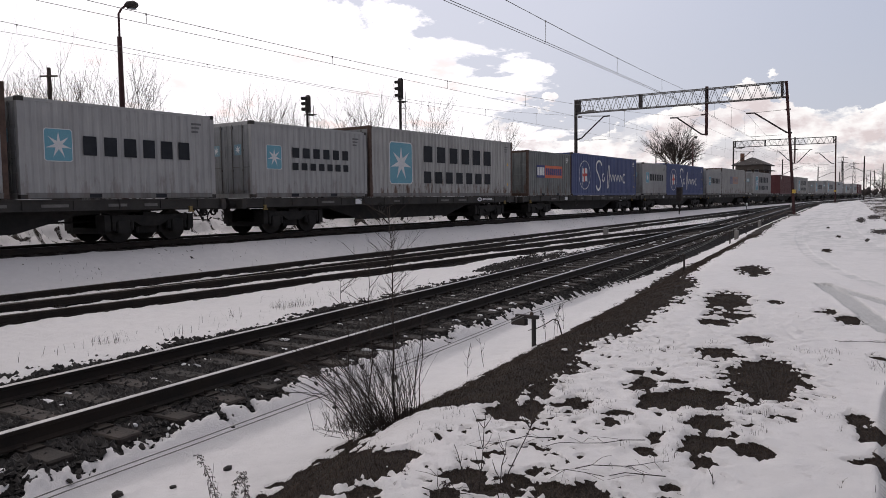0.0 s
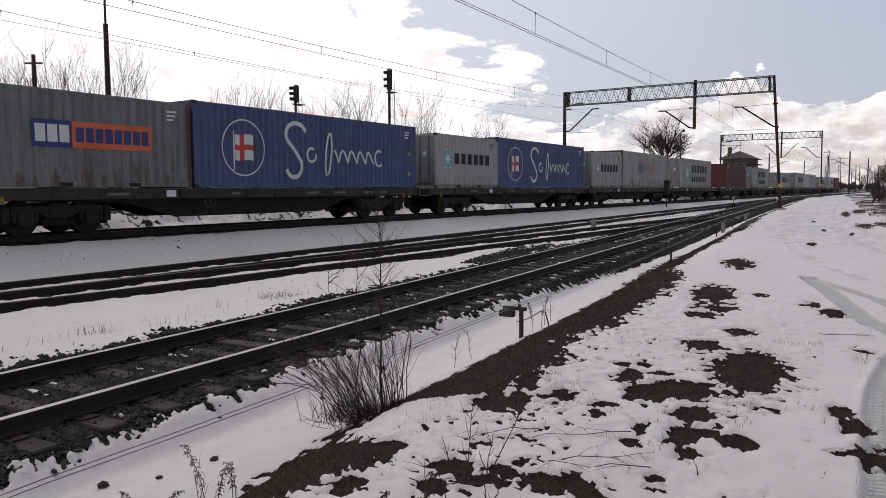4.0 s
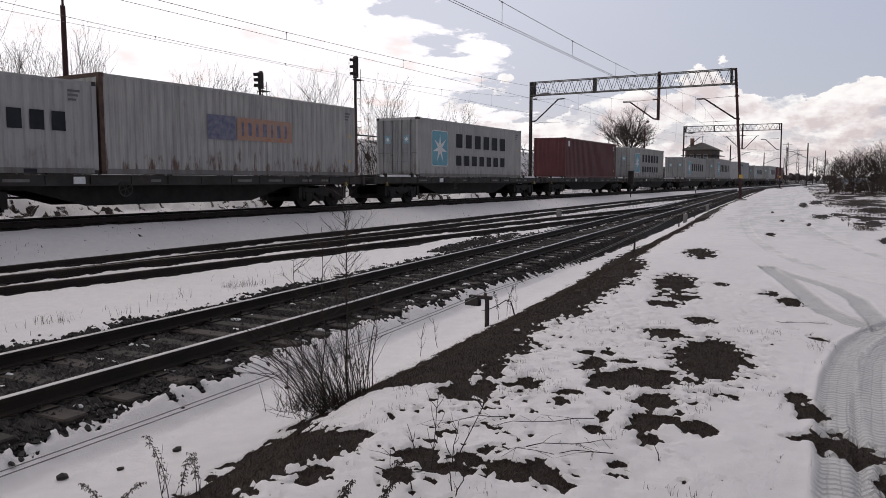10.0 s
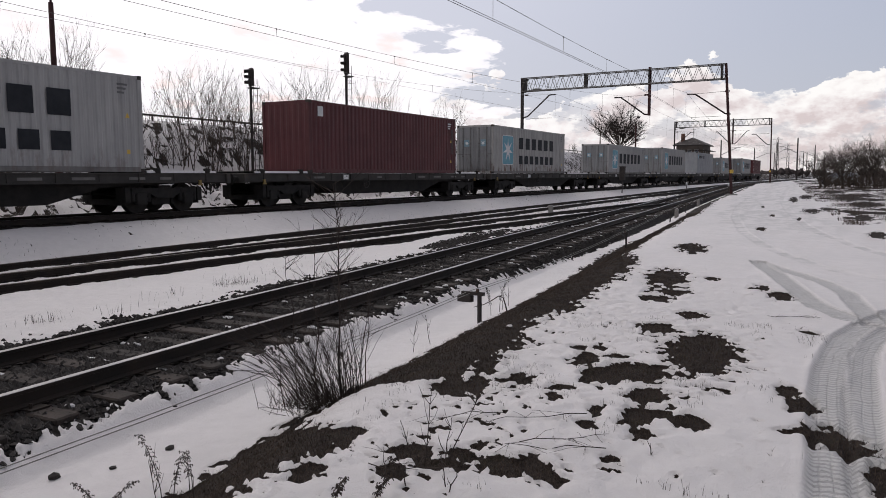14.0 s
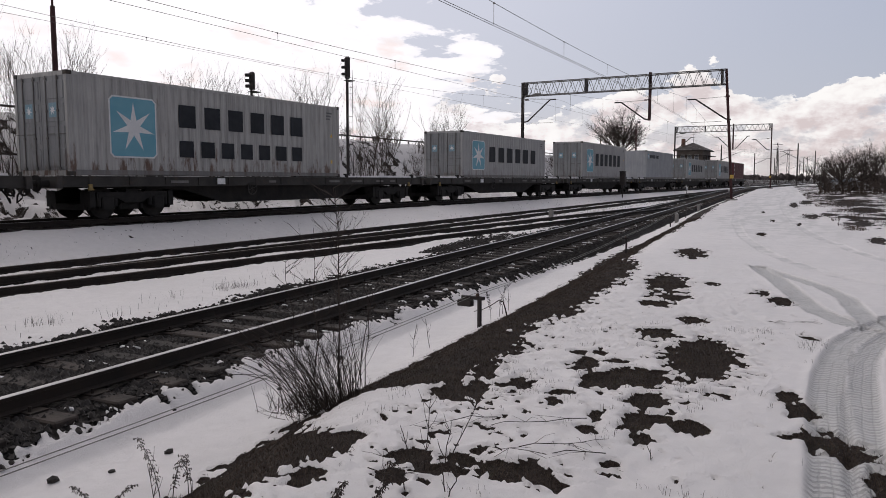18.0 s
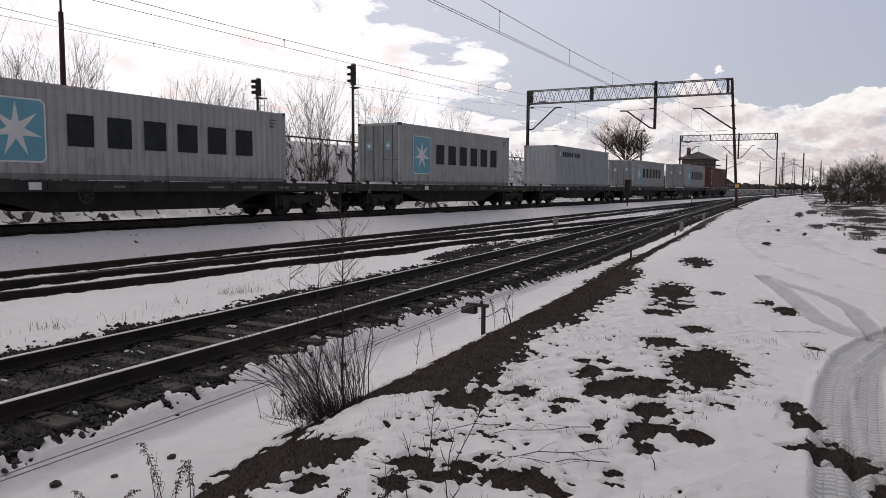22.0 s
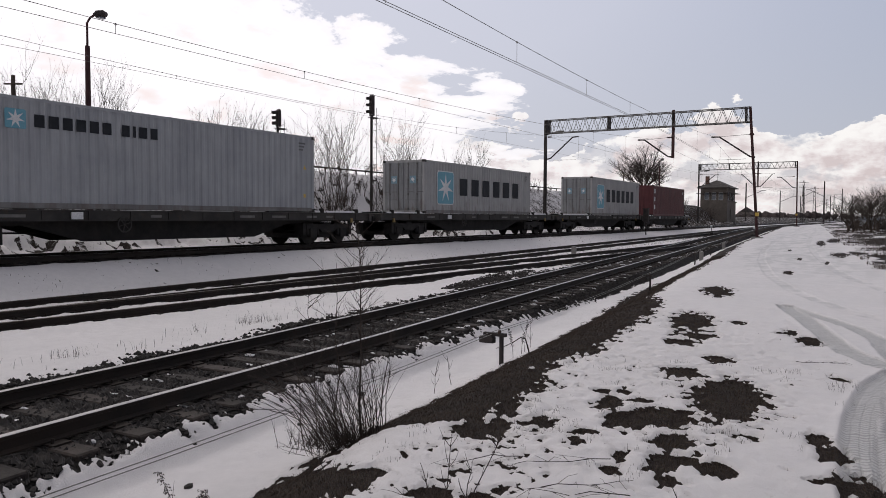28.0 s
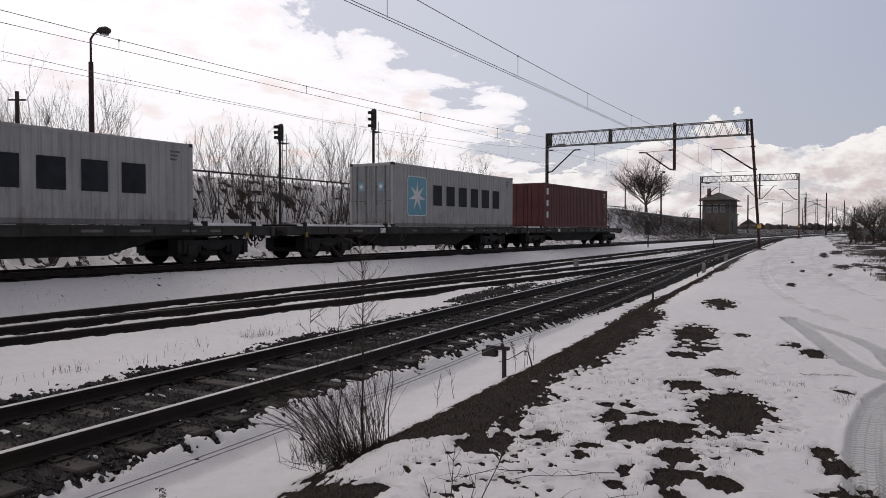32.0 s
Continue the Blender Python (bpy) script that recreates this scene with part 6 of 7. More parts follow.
def signal_box():
    x0, x1, y0, y1 = 138.0, 145.6, 24.6, 29.2
    z0 = ground_z(141, 26.5) - 0.3
    g = thing("signal_box", Matrix.Translation((x0, y0, z0)), "two-storey plastered signal box with a dark hipped roof", "signal box")
    L, W, eave = x1 - x0, y1 - y0, 7.05 - z0
    def wall(axis, at, a, b, holes):
        """A wall with window openings right through it."""
        m = Mb()
        xs = sorted({a, b, *[h[0] for h in holes], *[h[1] for h in holes]})
        zs = sorted({0, eave, *[h[2] for h in holes], *[h[3] for h in holes]})
        nx, nz = len(xs), len(zs)
        def solid(i, j):
            if not (0 <= i < nx - 1 and 0 <= j < nz - 1):
                return False
            cx, cz = (xs[i] + xs[i + 1]) / 2, (zs[j] + zs[j + 1]) / 2
            return not any(h[0] < cx < h[1] and h[2] < cz < h[3] for h in holes)
        v = [((x, at + e, z) if axis == "x" else (at + e, x, z)) for e in (0.0, 0.3) for x in xs for z in zs]
        def k(e, i, j):
            return e * nx * nz + i * nz + j
        f = []
        for i in range(nx - 1):
            for j in range(nz - 1):
                if not solid(i, j):
                    continue
                f += [(k(0, i, j), k(0, i + 1, j), k(0, i + 1, j + 1), k(0, i, j + 1)), (k(1, i, j + 1), k(1, i + 1, j + 1), k(1, i + 1, j), k(1, i, j))]
                for (p, q), near in ((((i, j), (i, j + 1)), (i - 1, j)), (((i + 1, j), (i + 1, j + 1)), (i + 1, j)), (((i, j), (i + 1, j)), (i, j - 1)), (((i, j + 1), (i + 1, j + 1)), (i, j + 1))):
                    if not solid(*near):
                        f.append((k(0, *p), k(1, *p), k(1, *q), k(0, *q)))
        m.add(v, f)
        return m
    end_holes = [(0.7, 1.5, 3.9, 5.3), (1.9, 2.7, 3.9, 5.3), (3.1, 3.9, 3.9, 5.3)]
    long_holes = [(0.6 + 1.7 * k, 1.8 + 1.7 * k, 3.9, 5.3) for k in range(4)]
    low = [(2.6, 3.5, 0.3, 2.4)]
    walls = {}
    walls["near"] = part("wall", wall("y", 0, 0, W, end_holes), M_PLASTER, g)
    walls["far"] = part("wall", wall("y", L - 0.3, 0, W, []), M_PLASTER, g)
    walls["front"] = part("wall", wall("x", 0, 0.3, L - 0.3, long_holes + low), M_PLASTER, g)
    walls["back"] = part("wall", wall("x", W - 0.3, 0.3, L - 0.3, []), M_PLASTER, g)
    for h in end_holes:
        f = part("window", Mb().box(0.1, 0.16, h[0], h[0] + 0.07, h[2], h[3]).box(0.1, 0.16, h[1] - 0.07, h[1], h[2], h[3]).box(0.1, 0.16, h[0], h[1], h[2], h[2] + 0.07).box(0.1, 0.16, h[0], h[1], h[3] - 0.07, h[3]).box(0.1, 0.16, h[0], h[1], 4.75, 4.8), M_WHITE, g)
        part("pane", Mb().box(0.12, 0.135, h[0] + 0.07, h[1] - 0.07, h[2] + 0.07, h[3] - 0.07), M_GLASS, f)
    for h in long_holes:
        f = part("window", Mb().box(h[0], h[0] + 0.07, 0.1, 0.16, h[2], h[3]).box(h[1] - 0.07, h[1], 0.1, 0.16, h[2], h[3]).box(h[0], h[1], 0.1, 0.16, h[2], h[2] + 0.07).box(h[0], h[1], 0.1, 0.16, h[3] - 0.07, h[3]), M_WHITE, g)
        part("pane", Mb().box(h[0] + 0.07, h[1] - 0.07, 0.12, 0.135, h[2] + 0.07, h[3] - 0.07), M_GLASS, f)
    part("door", Mb().box(2.6, 3.5, 0.12, 0.18, 0.3, 2.4), M_DARKSTEEL, g)
    part("upper_floor", Mb().box(0.3, L - 0.3, 0.3, W - 0.3, 3.2, 3.4), M_CONCRETE, g)
    part("balcony", Mb().box(-0.9, L + 0.3, -0.9, -0.02, eave - 0.95, eave - 0.85).box(-0.9, -0.02, -0.02, W + 0.6, eave - 0.95, eave - 0.85), M_DARKSTEEL, g, "narrow dark canopy round the upper storey")
    o = 0.55
    m = Mb().box(-o, L + o, -o, W + o, eave, eave + 0.12)
    m.add([(-o, -o, eave + 0.12), (L + o, -o, eave + 0.12), (L + o, W + o, eave + 0.12), (-o, W + o, eave + 0.12), (W / 2, W / 2, eave + 1.5), (L - W / 2, W / 2, eave + 1.5)], [(0, 1, 5, 4), (1, 2, 5), (2, 3, 4, 5), (3, 0, 4)])
    r = part("roof", m, M_ROOF, g)
    part("chimney", Mb().box(1.0, 1.6, W - 1.2, W - 0.6, eave + 0.2, eave + 2.2), M_BRICK, r)
    part("aerial", Mb().tube((3.2, W / 2, eave + 1.4), (3.2, W / 2, eave + 3.4), 0.03, n=5).tube((3.2, W / 2 - 0.5, eave + 3.0), (3.2, W / 2 + 0.5, eave + 3.0), 0.02, n=4), M_DARKSTEEL, r)
    a = thing("shed", Matrix.Translation((x1 + 0.2, y0 + 0.6, z0)), "low flat-roofed shed beside the signal box", "shed")
    part("wall", Mb().box(0, 4.2, 0, 3.4, 0, 3.6), M_PLASTER, a)
    part("roof", Mb().box(-0.2, 4.4, -0.2, 3.6, 3.6, 3.8), M_ROOF, a)


signal_box()


def far_house(x, y, w, d, h, turn):
    g = thing("house", pose(x, y, ground_z(x, y) - 0.3, 0, 0, turn), "distant plain house with a dark gabled roof", "house", "distant houses")
    part("wall", Mb().box(-d / 2, d / 2, -w / 2, w / 2, 0, h), M_PLASTER, g)
    part("roof", Mb().add([(-d / 2 - 0.3, -w / 2 - 0.3, h), (d / 2 + 0.3, -w / 2 - 0.3, h), (d / 2 + 0.3, w / 2 + 0.3, h), (-d / 2 - 0.3, w / 2 + 0.3, h), (-d / 2 - 0.3, 0, h + w * 0.35), (d / 2 + 0.3, 0, h + w * 0.35)],
                          [(0, 1, 5, 4), (2, 3, 4, 5), (0, 4, 3), (1, 2, 5), (3, 2, 1, 0)]), M_ROOF, g)
    for k in (-1, 1):
        part("window", Mb().box(-d / 2 - 0.03, -d / 2 + 0.02, k * w / 4 - 0.5, k * w / 4 + 0.5, 1.2, 2.6), M_GLASS, g)


far_house(620, 96, 12, 9, 4.5, 10)


def car(x, y, turn):
    g = thing("car", pose(x, y, ground_z(x, y) + 0.02, 0, 0, turn), "pale silver estate car parked behind the hedge", "car")
    side = [(-2.1, 0.35), (2.1, 0.35), (2.12, 0.75), (1.2, 0.92), (0.55, 1.42), (-1.5, 1.44), (-2.05, 0.95)]
    n = len(side)
    m = Mb()
    m.add([(a, s * (0.85 if z < 1 else 0.68), z) for s in (-1, 1) for a, z in side], [tuple(range(n)), tuple(range(2 * n - 1, n - 1, -1))] + [(i, (i + 1) % n, n + (i + 1) % n, n + i) for i in range(n)])
    part("body", m, M_GREY_BLUE, g)
    for s in (-1, 1):
        part("window", Mb().add([(1.0, s * 0.85, 0.97), (0.5, s * 0.71, 1.36), (-1.4, s * 0.71, 1.37), (-1.8, s * 0.85, 0.98)], [(0, 1, 2, 3)]), M_GLASS, g)
        for a in (-1.3, 1.3):
            w = part("wheel", Mb().disc((a, s * 0.78, 0.32), 1, 0.18, 0.32, 0.2, 20), M_BOGIE, g)
            part("rim", Mb().disc((a, s * 0.80, 0.32), 1, 0.0, 0.19, 0.18, 16), M_LATTICE, w)


car(96.0, 2.0, 80)

# ---- plants ----
def limb(mb, p, way, length, r, depth, rnd, kids, spread, lift, sides=4, bend=0.22):
    """A tapering twig with side twigs; depth counts how often it forks again."""
    n = 4 if depth else 3
    pts = [Vector(p)]
    d = Vector(way).normalized()
    for i in range(n):
        d = (d + Vector((rnd.uniform(-1, 1), rnd.uniform(-1, 1), rnd.uniform(-0.6, 1) + lift)) * bend).normalized()
        pts.append(pts[-1] + d * length / n)
    mb.path(pts, r, sides if r > 0.006 else 3, taper=0.75)
    if depth > 0:
        for k in range(kids):
            u = rnd.uniform(0.25, 0.98)
            i = min(n - 1, int(u * n))
            q = pts[i].lerp(pts[i + 1], u * n - i)
            side = Vector((rnd.uniform(-1, 1), rnd.uniform(-1, 1), rnd.uniform(-0.3, 0.5))).normalized()
            limb(mb, q, d * (1 - spread) + side * spread + Vector((0, 0, lift * 0.6)), length * rnd.uniform(0.35, 0.62) * (1.15 - 0.5 * u), r * 0.5 * (1.1 - 0.4 * u), depth - 1, rnd, max(2, kids - 2), spread, lift, 3, bend)


def shrub(x, y, top, stems, wide, seed, label="bare multi-stemmed shrub on the snowy embankment", group="shrubs on the embankment", r=0.024, kids=8):
    rnd = random.Random(seed)
    z = ground_z(x, y)
    h = max(1.2, top - z)
    g = thing("bare_shrub", Matrix.Translation((x, y, z)), label, "shrub", group)
    for k in range(stems):
        q = rnd.uniform(0, 2 * math.pi)
        o = rnd.uniform(0, 0.35) * wide
        lean = rnd.uniform(0.05, 0.42) * wide / 1.6
        mb = Mb()
        limb(mb, (o * math.cos(q), o * math.sin(q), -0.1), (math.cos(q) * lean, math.sin(q) * lean, 1), h * rnd.uniform(0.6, 1.0), r * rnd.uniform(0.6, 1.1), 2, rnd, kids, 0.48, 0.34)
        part("stem", mb, M_BRUSH, g)


SLOPE_SHRUBS = [(14.2, 27.4, 6.6), (15.5, 26.8, 7.0), (16.7, 27.2, 6.8), (17.6, 26.7, 6.5), (18.7, 27.4, 6.5), (20.6, 27.1, 5.2), (24.2, 27.2, 5.9), (25.3, 26.8, 6.5), (26.4, 27.4, 6.6),
                (27.8, 27.0, 6.4), (29.4, 27.3, 6.1), (32.2, 26.9, 7.1), (33.9, 27.3, 7.6), (38.2, 27.0, 7.4), (40.6, 27.4, 7.4), (47.3, 27.1, 7.0), (49.6, 27.5, 6.9), (11.0, 27.2, 6.6), (12.6, 26.9, 7.0)]
for k, (x, y, top) in enumerate(SLOPE_SHRUBS):
    shrub(x, y, top + 0.3, 8 + k % 4, 1.5, 100 + k)
for k in range(62):
    rnd = random.Random(500 + k)
    shrub(11 + k * 1.95 + rnd.uniform(-1.2, 1.2), rnd.uniform(25.0, 29.6), ground_z(11 + k * 1.95, 27) + rnd.uniform(0.9, 2.1), 8, 1.8, 900 + k, "low dense bare brush on the snowy slope", "brush on the embankment", 0.020)
for k in range(18):
    rnd = random.Random(1500 + k)
    x, y = 19 + k * 1.9 + rnd.uniform(-0.6, 0.6), rnd.uniform(25.4, 29.0)
    shrub(x, y, ground_z(x, y) + rnd.uniform(1.2, 2.6), 8, 1.7, 1600 + k, "low dense bare brush on the snowy slope", "brush on the embankment", 0.018)


def tree(x, y, height, wide, seed, label):
    rnd = random.Random(seed)
    z = ground_z(x, y)
    g = thing("bare_tree", Matrix.Translation((x, y, z - 0.1)), label, "tree", "bare trees")
    fork = height * 0.24
    part("trunk", Mb().path([(0, 0, 0), (0.06, 0.04, fork * 0.5), (0, 0.08, fork)], height * 0.030, 10, taper=0.3), M_BARK, g)
    mb = Mb()
    for k in range(22):
        q = k * 2.4 + rnd.uniform(-0.3, 0.3)
        tip = radians(64) * math.sqrt((k + 0.5) / 22)
        way = (math.sin(tip) * math.cos(q) * wide / height * 1.25, math.sin(tip) * math.sin(q) * wide / height * 1.25, math.cos(tip))
        limb(mb, (0, 0.05, fork * rnd.uniform(0.7, 1.0)), way, height * 0.74 * (1 - 0.16 * tip * tip) * rnd.uniform(0.72, 1.0), height * 0.0085, 2, rnd, 14, 0.46, 0.10, 4, 0.16)
    part("crown", mb, M_TWIG, g, "wide crown of bare twigs")


tree(115.0, 32.8, 9.0, 7.0, 7, "large bare tree with a wide crown on the embankment")

# hedge and scrub on the right of the lane, far ahead
def hedge_tree(x, y, top, seed):
    """A low forking tree with a lacy crown."""
    rnd = random.Random(seed)
    z = ground_z(x, y)
    h = top - z
    g = thing("hedge_tree", Matrix.Translation((x, y, z - 0.1)), "low bare crooked tree in the hedge beside the lane", "tree", "hedge trees")
    fork = h * rnd.uniform(0.18, 0.3)
    part("trunk", Mb().path([(0, 0, 0), (rnd.uniform(-0.1, 0.1), rnd.uniform(-0.1, 0.1), fork * 0.5), (0, 0.05, fork)], h * 0.03, 8, taper=0.3), M_BARK, g)
    mb = Mb()
    for k in range(10):
        q = k * 2.4 + rnd.uniform(-0.4, 0.4)
        tip = radians(66) * math.sqrt((k + 0.5) / 10)
        limb(mb, (0, 0.03, fork * rnd.uniform(0.75, 1.0)), (math.sin(tip) * math.cos(q), math.sin(tip) * math.sin(q), math.cos(tip)), (h - fork) * rnd.uniform(0.72, 1.0), h * 0.0082, 2, rnd, 10, 0.5, 0.08, 4, 0.2)
    part("crown", mb, M_TWIG, g, "lacy crown of bare twigs")


for k, (x, y, top) in enumerate([(78, 3.3, 4.0), (80, 1.4, 4.7), (83, -0.2, 5.2), (82, 3.0, 4.1), (88, 0.9, 5.4), (84, -2.2, 5.6), (91, -1.4, 6.0), (92, 1.6, 5.0), (97, -3.2, 6.3), (88, -5.0, 6.0), (102, -1.0, 5.7), (95, -7.5, 6.4), (104, -5.0, 6.2), (86, -7.0, 6.0), (99, 2.2, 5.2)]):
    hedge_tree(x, y, top, 300 + k)
for k in range(44):
    rnd = random.Random(650 + k)
    x = rnd.uniform(78, 100)
    y = rnd.uniform(-9, 0.047 * x)
    shrub(x, y, ground_z(x, y) + rnd.uniform(1.0, 2.0), 9, 2.6, 700 + k, "low tangled brush under the hedge", "hedge underbrush", 0.035, 7)


def far_woods():
    """A low ragged belt of bare trees on the horizon."""
    rnd = random.Random(77)
    mb = Mb()
    for k in range(760):
        a = radians(rnd.uniform(-24, 70))
        d = rnd.uniform(330, 640)
        x, y = d * math.cos(a), d * math.sin(a)
        if 6 < y < 29 and d < 600:
            continue
        z = ground_z(x, y)
        h, w = rnd.uniform(1.6, 3.4) * (0.7 + d / 900), rnd.uniform(2.5, 6)
        for q in range(5):
            ox, oy = rnd.uniform(-w, w) * 0.7, rnd.uniform(-w, w)
            t = h * rnd.uniform(0.5, 1)
            mb.tube((x + ox, y + oy, z - 0.5), (x + ox * 1.2, y + oy * 1.2, z + t * 0.6), w * 0.22, w * 0.30, n=5, caps=False)
            mb.tube((x + ox * 1.2, y + oy * 1.2, z + t * 0.6), (x + ox * 1.4, y + oy * 1.3, z + t), w * 0.30, w * 0.12, n=5)
    me = mb.mesh("far_woods", (M_HEDGE,))
    tagged(new("far_woods", me), "ragged belt of bare dark woods on the horizon", "woods", kind="stuff")


far_woods()


def front_bush():
    """The bush in the ditch bank: thin fanning stems, long ones that arch over toward the track, and one tall sapling."""
    rnd = random.Random(21)
    x, y = 5.10, 3.80
    z = ground_z(x, y)
    g = thing("ditch_bush", Matrix.Translation((x, y, z - 0.03)), "leafless twiggy bush with one tall sapling on the ditch bank", "bush")
    out = Vector((-0.49, 0.87, 0.0))      # down the bank, toward the track
    along = Vector((0.87, 0.49, 0.0))
    for k in range(54):
        u = rnd.random()
        o = out * (0.34 * u - 0.06 + rnd.gauss(0, 0.05)) + along * rnd.gauss(0.02 - 0.10 * u, 0.07)
        way = Vector((0, 0, 1)) + out * (rnd.gauss(0.02, 0.16) + 0.62 * u) + along * rnd.gauss(0.05, 0.20)
        mb = Mb()
        limb(mb, o + Vector((0, 0, -0.10)), way, rnd.uniform(0.45, 1.05) * (1.12 - 0.3 * u), rnd.uniform(0.003, 0.006), 2 if k % 3 == 0 else 1, rnd, 5, 0.42, 0.05, 4, 0.18)
        part("stem", mb, M_TWIG, g)
    for k in range(30):
        mb = Mb()
        p = out * rnd.uniform(0.1, 0.55) + along * rnd.gauss(-0.05, 0.12) + Vector((0, 0, -0.06))
        d = (Vector((0, 0, 1)) * rnd.uniform(1.2, 2.2) + out * rnd.uniform(0.5, 1.0) + along * rnd.gauss(-0.12, 0.3)).normalized()
        pts, step = [p], rnd.uniform(0.10, 0.17)
        for i in range(7):
            d = (d + Vector((0, 0, -0.16)) + Vector((rnd.uniform(-1, 1), rnd.uniform(-1, 1), 0)) * 0.06).normalized()
            p = p + d * step
            if p.z < -0.22:
                break
            pts.append(p)
        mb.path(pts, rnd.uniform(0.0028, 0.0045), 4, taper=0.6)
        for q in pts[2:-1:2]:
            limb(mb, q, d + Vector((rnd.uniform(-0.5, 0.5), rnd.uniform(-0.5, 0.5), 0.4)), rnd.uniform(0.08, 0.22), 0.002, 0, rnd, 0, 0.4, 0.0, 3, 0.12)
        part("arching_stem", mb, M_TWIG, g)
    mb = Mb()
    for k in range(380):
        o = out * rnd.gauss(0.18, 0.24) + along * rnd.gauss(0.0, 0.13)
        limb(mb, o + Vector((0, 0, -0.10)), (rnd.uniform(-1, 1), rnd.uniform(-1, 1), rnd.uniform(0.2, 1.4)), rnd.uniform(0.12, 0.34), 0.003, 1, rnd, 2, 0.5, 0.0, 3, 0.2)
    part("tangle", mb, M_TWIG, g, "dense dark tangle of short twigs and dead grass at the foot")
    saplings = (((-0.02, 0.09), (0.02, 0.05), 1.95, 0.0105, 46), ((-0.14, 0.26), (0.02, 0.03), 1.6, 0.007, 16), ((-0.22, 0.42), (-0.05, 0.08), 1.45, 0.006, 10), ((0.28, 0.05), (0.06, -0.02), 1.0, 0.006, 8), ((-0.30, 0.5), (-0.1, 0.1), 0.95, 0.005, 7))
    for (dx, dy), (lx, ly), h, r, kids in saplings:
        mb = Mb()
        pts = [Vector((dx + lx * u * u + rnd.uniform(-0.022, 0.022), dy + ly * u * u + rnd.uniform(-0.022, 0.022), -0.08 + h * u)) for u in (0, 0.2, 0.4, 0.6, 0.8, 1.0)]
        mb.path(pts, r, 6, taper=0.75)
        for k in range(kids):
            u = rnd.uniform(0.42, 1.0)
            i = min(4, int(u * 5))
            q = pts[i].lerp(pts[i + 1], u * 5 - i)
            a = rnd.uniform(0, 2 * math.pi)
            limb(mb, q, (math.cos(a), math.sin(a), 0.75), rnd.uniform(0.10, 0.34) * h / 1.6, 0.0034, 1, rnd, 3, 0.45, 0.15, 3, 0.14)
        part("sapling", mb, M_TWIG, g, "tall thin sapling with a twiggy head")


front_bush()


def weed(x, y, h, lean, seed, kids=5, r=0.004, label="dry brown weed stalk standing in the snow"):
    rnd = random.Random(seed)
    g = thing("weed", Matrix.Translation((x, y, ground_z(x, y))), label, "weed", "dry weeds")
    pts = [Vector((lean[0] * u * h + rnd.uniform(-0.01, 0.01), lean[1] * u * h + rnd.uniform(-0.01, 0.01), -0.03 + h * u)) for u in (0, 0.3, 0.55, 0.8, 1.0)]
    part("stalk", Mb().path(pts, r, 5, taper=0.65), M_TWIG, g)
    for k in range(kids):
        q = pts[rnd.randint(1, 3)]
        a = rnd.uniform(0, 2 * math.pi)
        l = rnd.uniform(0.2, 0.45) * h
        e = q + Vector((math.cos(a) * 0.5, math.sin(a) * 0.5, 0.85)) * l
        part("side_stalk", Mb().path([q, q.lerp(e, 0.5) + Vector((math.cos(a), math.sin(a), 0)) * 0.08 * l, e], r * 0.55, 4, taper=0.6), M_TWIG, g)


for k, (x, y, h, lx, ly) in enumerate([(3.56, 2.13, 0.50, 0.05, -0.06), (3.60, 2.02, 0.52, 0.10, -0.42), (3.60, 2.03, 0.32, 0.05, -0.12), (3.55, 2.2, 0.25, 0.0, 0.35), (2.98, 3.72, 0.46, -0.05, 0.10), (2.75, 3.95, 0.34, 0.1, -0.1),
                                       (2.9, 3.3, 0.30, 0.0, 0.1), (3.35, 2.75, 0.28, 0.0, 0.5), (3.3, 1.85, 0.2, 0.05, 0.2), (3.25, 1.8, 0.2, 0.1, -0.3), (7.6, 4.72, 0.45, 0.05, -0.1), (8.1, 4.75, 0.4, 0.0, 0.2),
                                       (10.6, 4.9, 0.55, 0.0, -0.1), (11.0, 4.95, 0.5, 0.1, 0.1), (4.3, 1.0, 0.12, 0, 0.2), (6.6, 5.0, 0.42, 0.1, 0.2), (5.9, 4.75, 0.5, -0.1, 0.3)]):
    weed(x, y, h, (lx, ly), 40 + k, 6 if h > 0.3 else 3)


def seed_weed(x, y, h, lean, seed):
    """A dry stalk whose drooping side sprays still carry seed heads."""
    rnd = random.Random(seed)
    mb = Mb()
    pts = [Vector((lean[0] * u * u * h, lean[1] * u * u * h, -0.02 + h * u * (1 - 0.12 * u))) for u in (0, 0.25, 0.5, 0.75, 1.0)]
    mb.path(pts, 0.004, 5, taper=0.6)
    for k in range(70):
        u = rnd.uniform(0.38, 1.0)
        i = min(3, int(u * 4))
        q = pts[i].lerp(pts[i + 1], u * 4 - i)
        a = rnd.uniform(0, 2 * math.pi)
        w = Vector((math.cos(a), math.sin(a), rnd.uniform(-0.5, 0.5)))
        e = q + w.normalized() * rnd.uniform(0.008, 0.03)
        mb.tube(q, e, 0.0015, 0.0012, n=3, caps=False)
        mb.tube(e, e + Vector((w.x * 0.006, w.y * 0.006, -0.010)), 0.0036, 0.002, n=5)
    tagged(part("seed_weed", mb, M_TWIG, at=Matrix.Translation((x, y, ground_z(x, y)))), "dry brown weed with drooping seed heads in the snow", "weed", "weeds with seed heads")


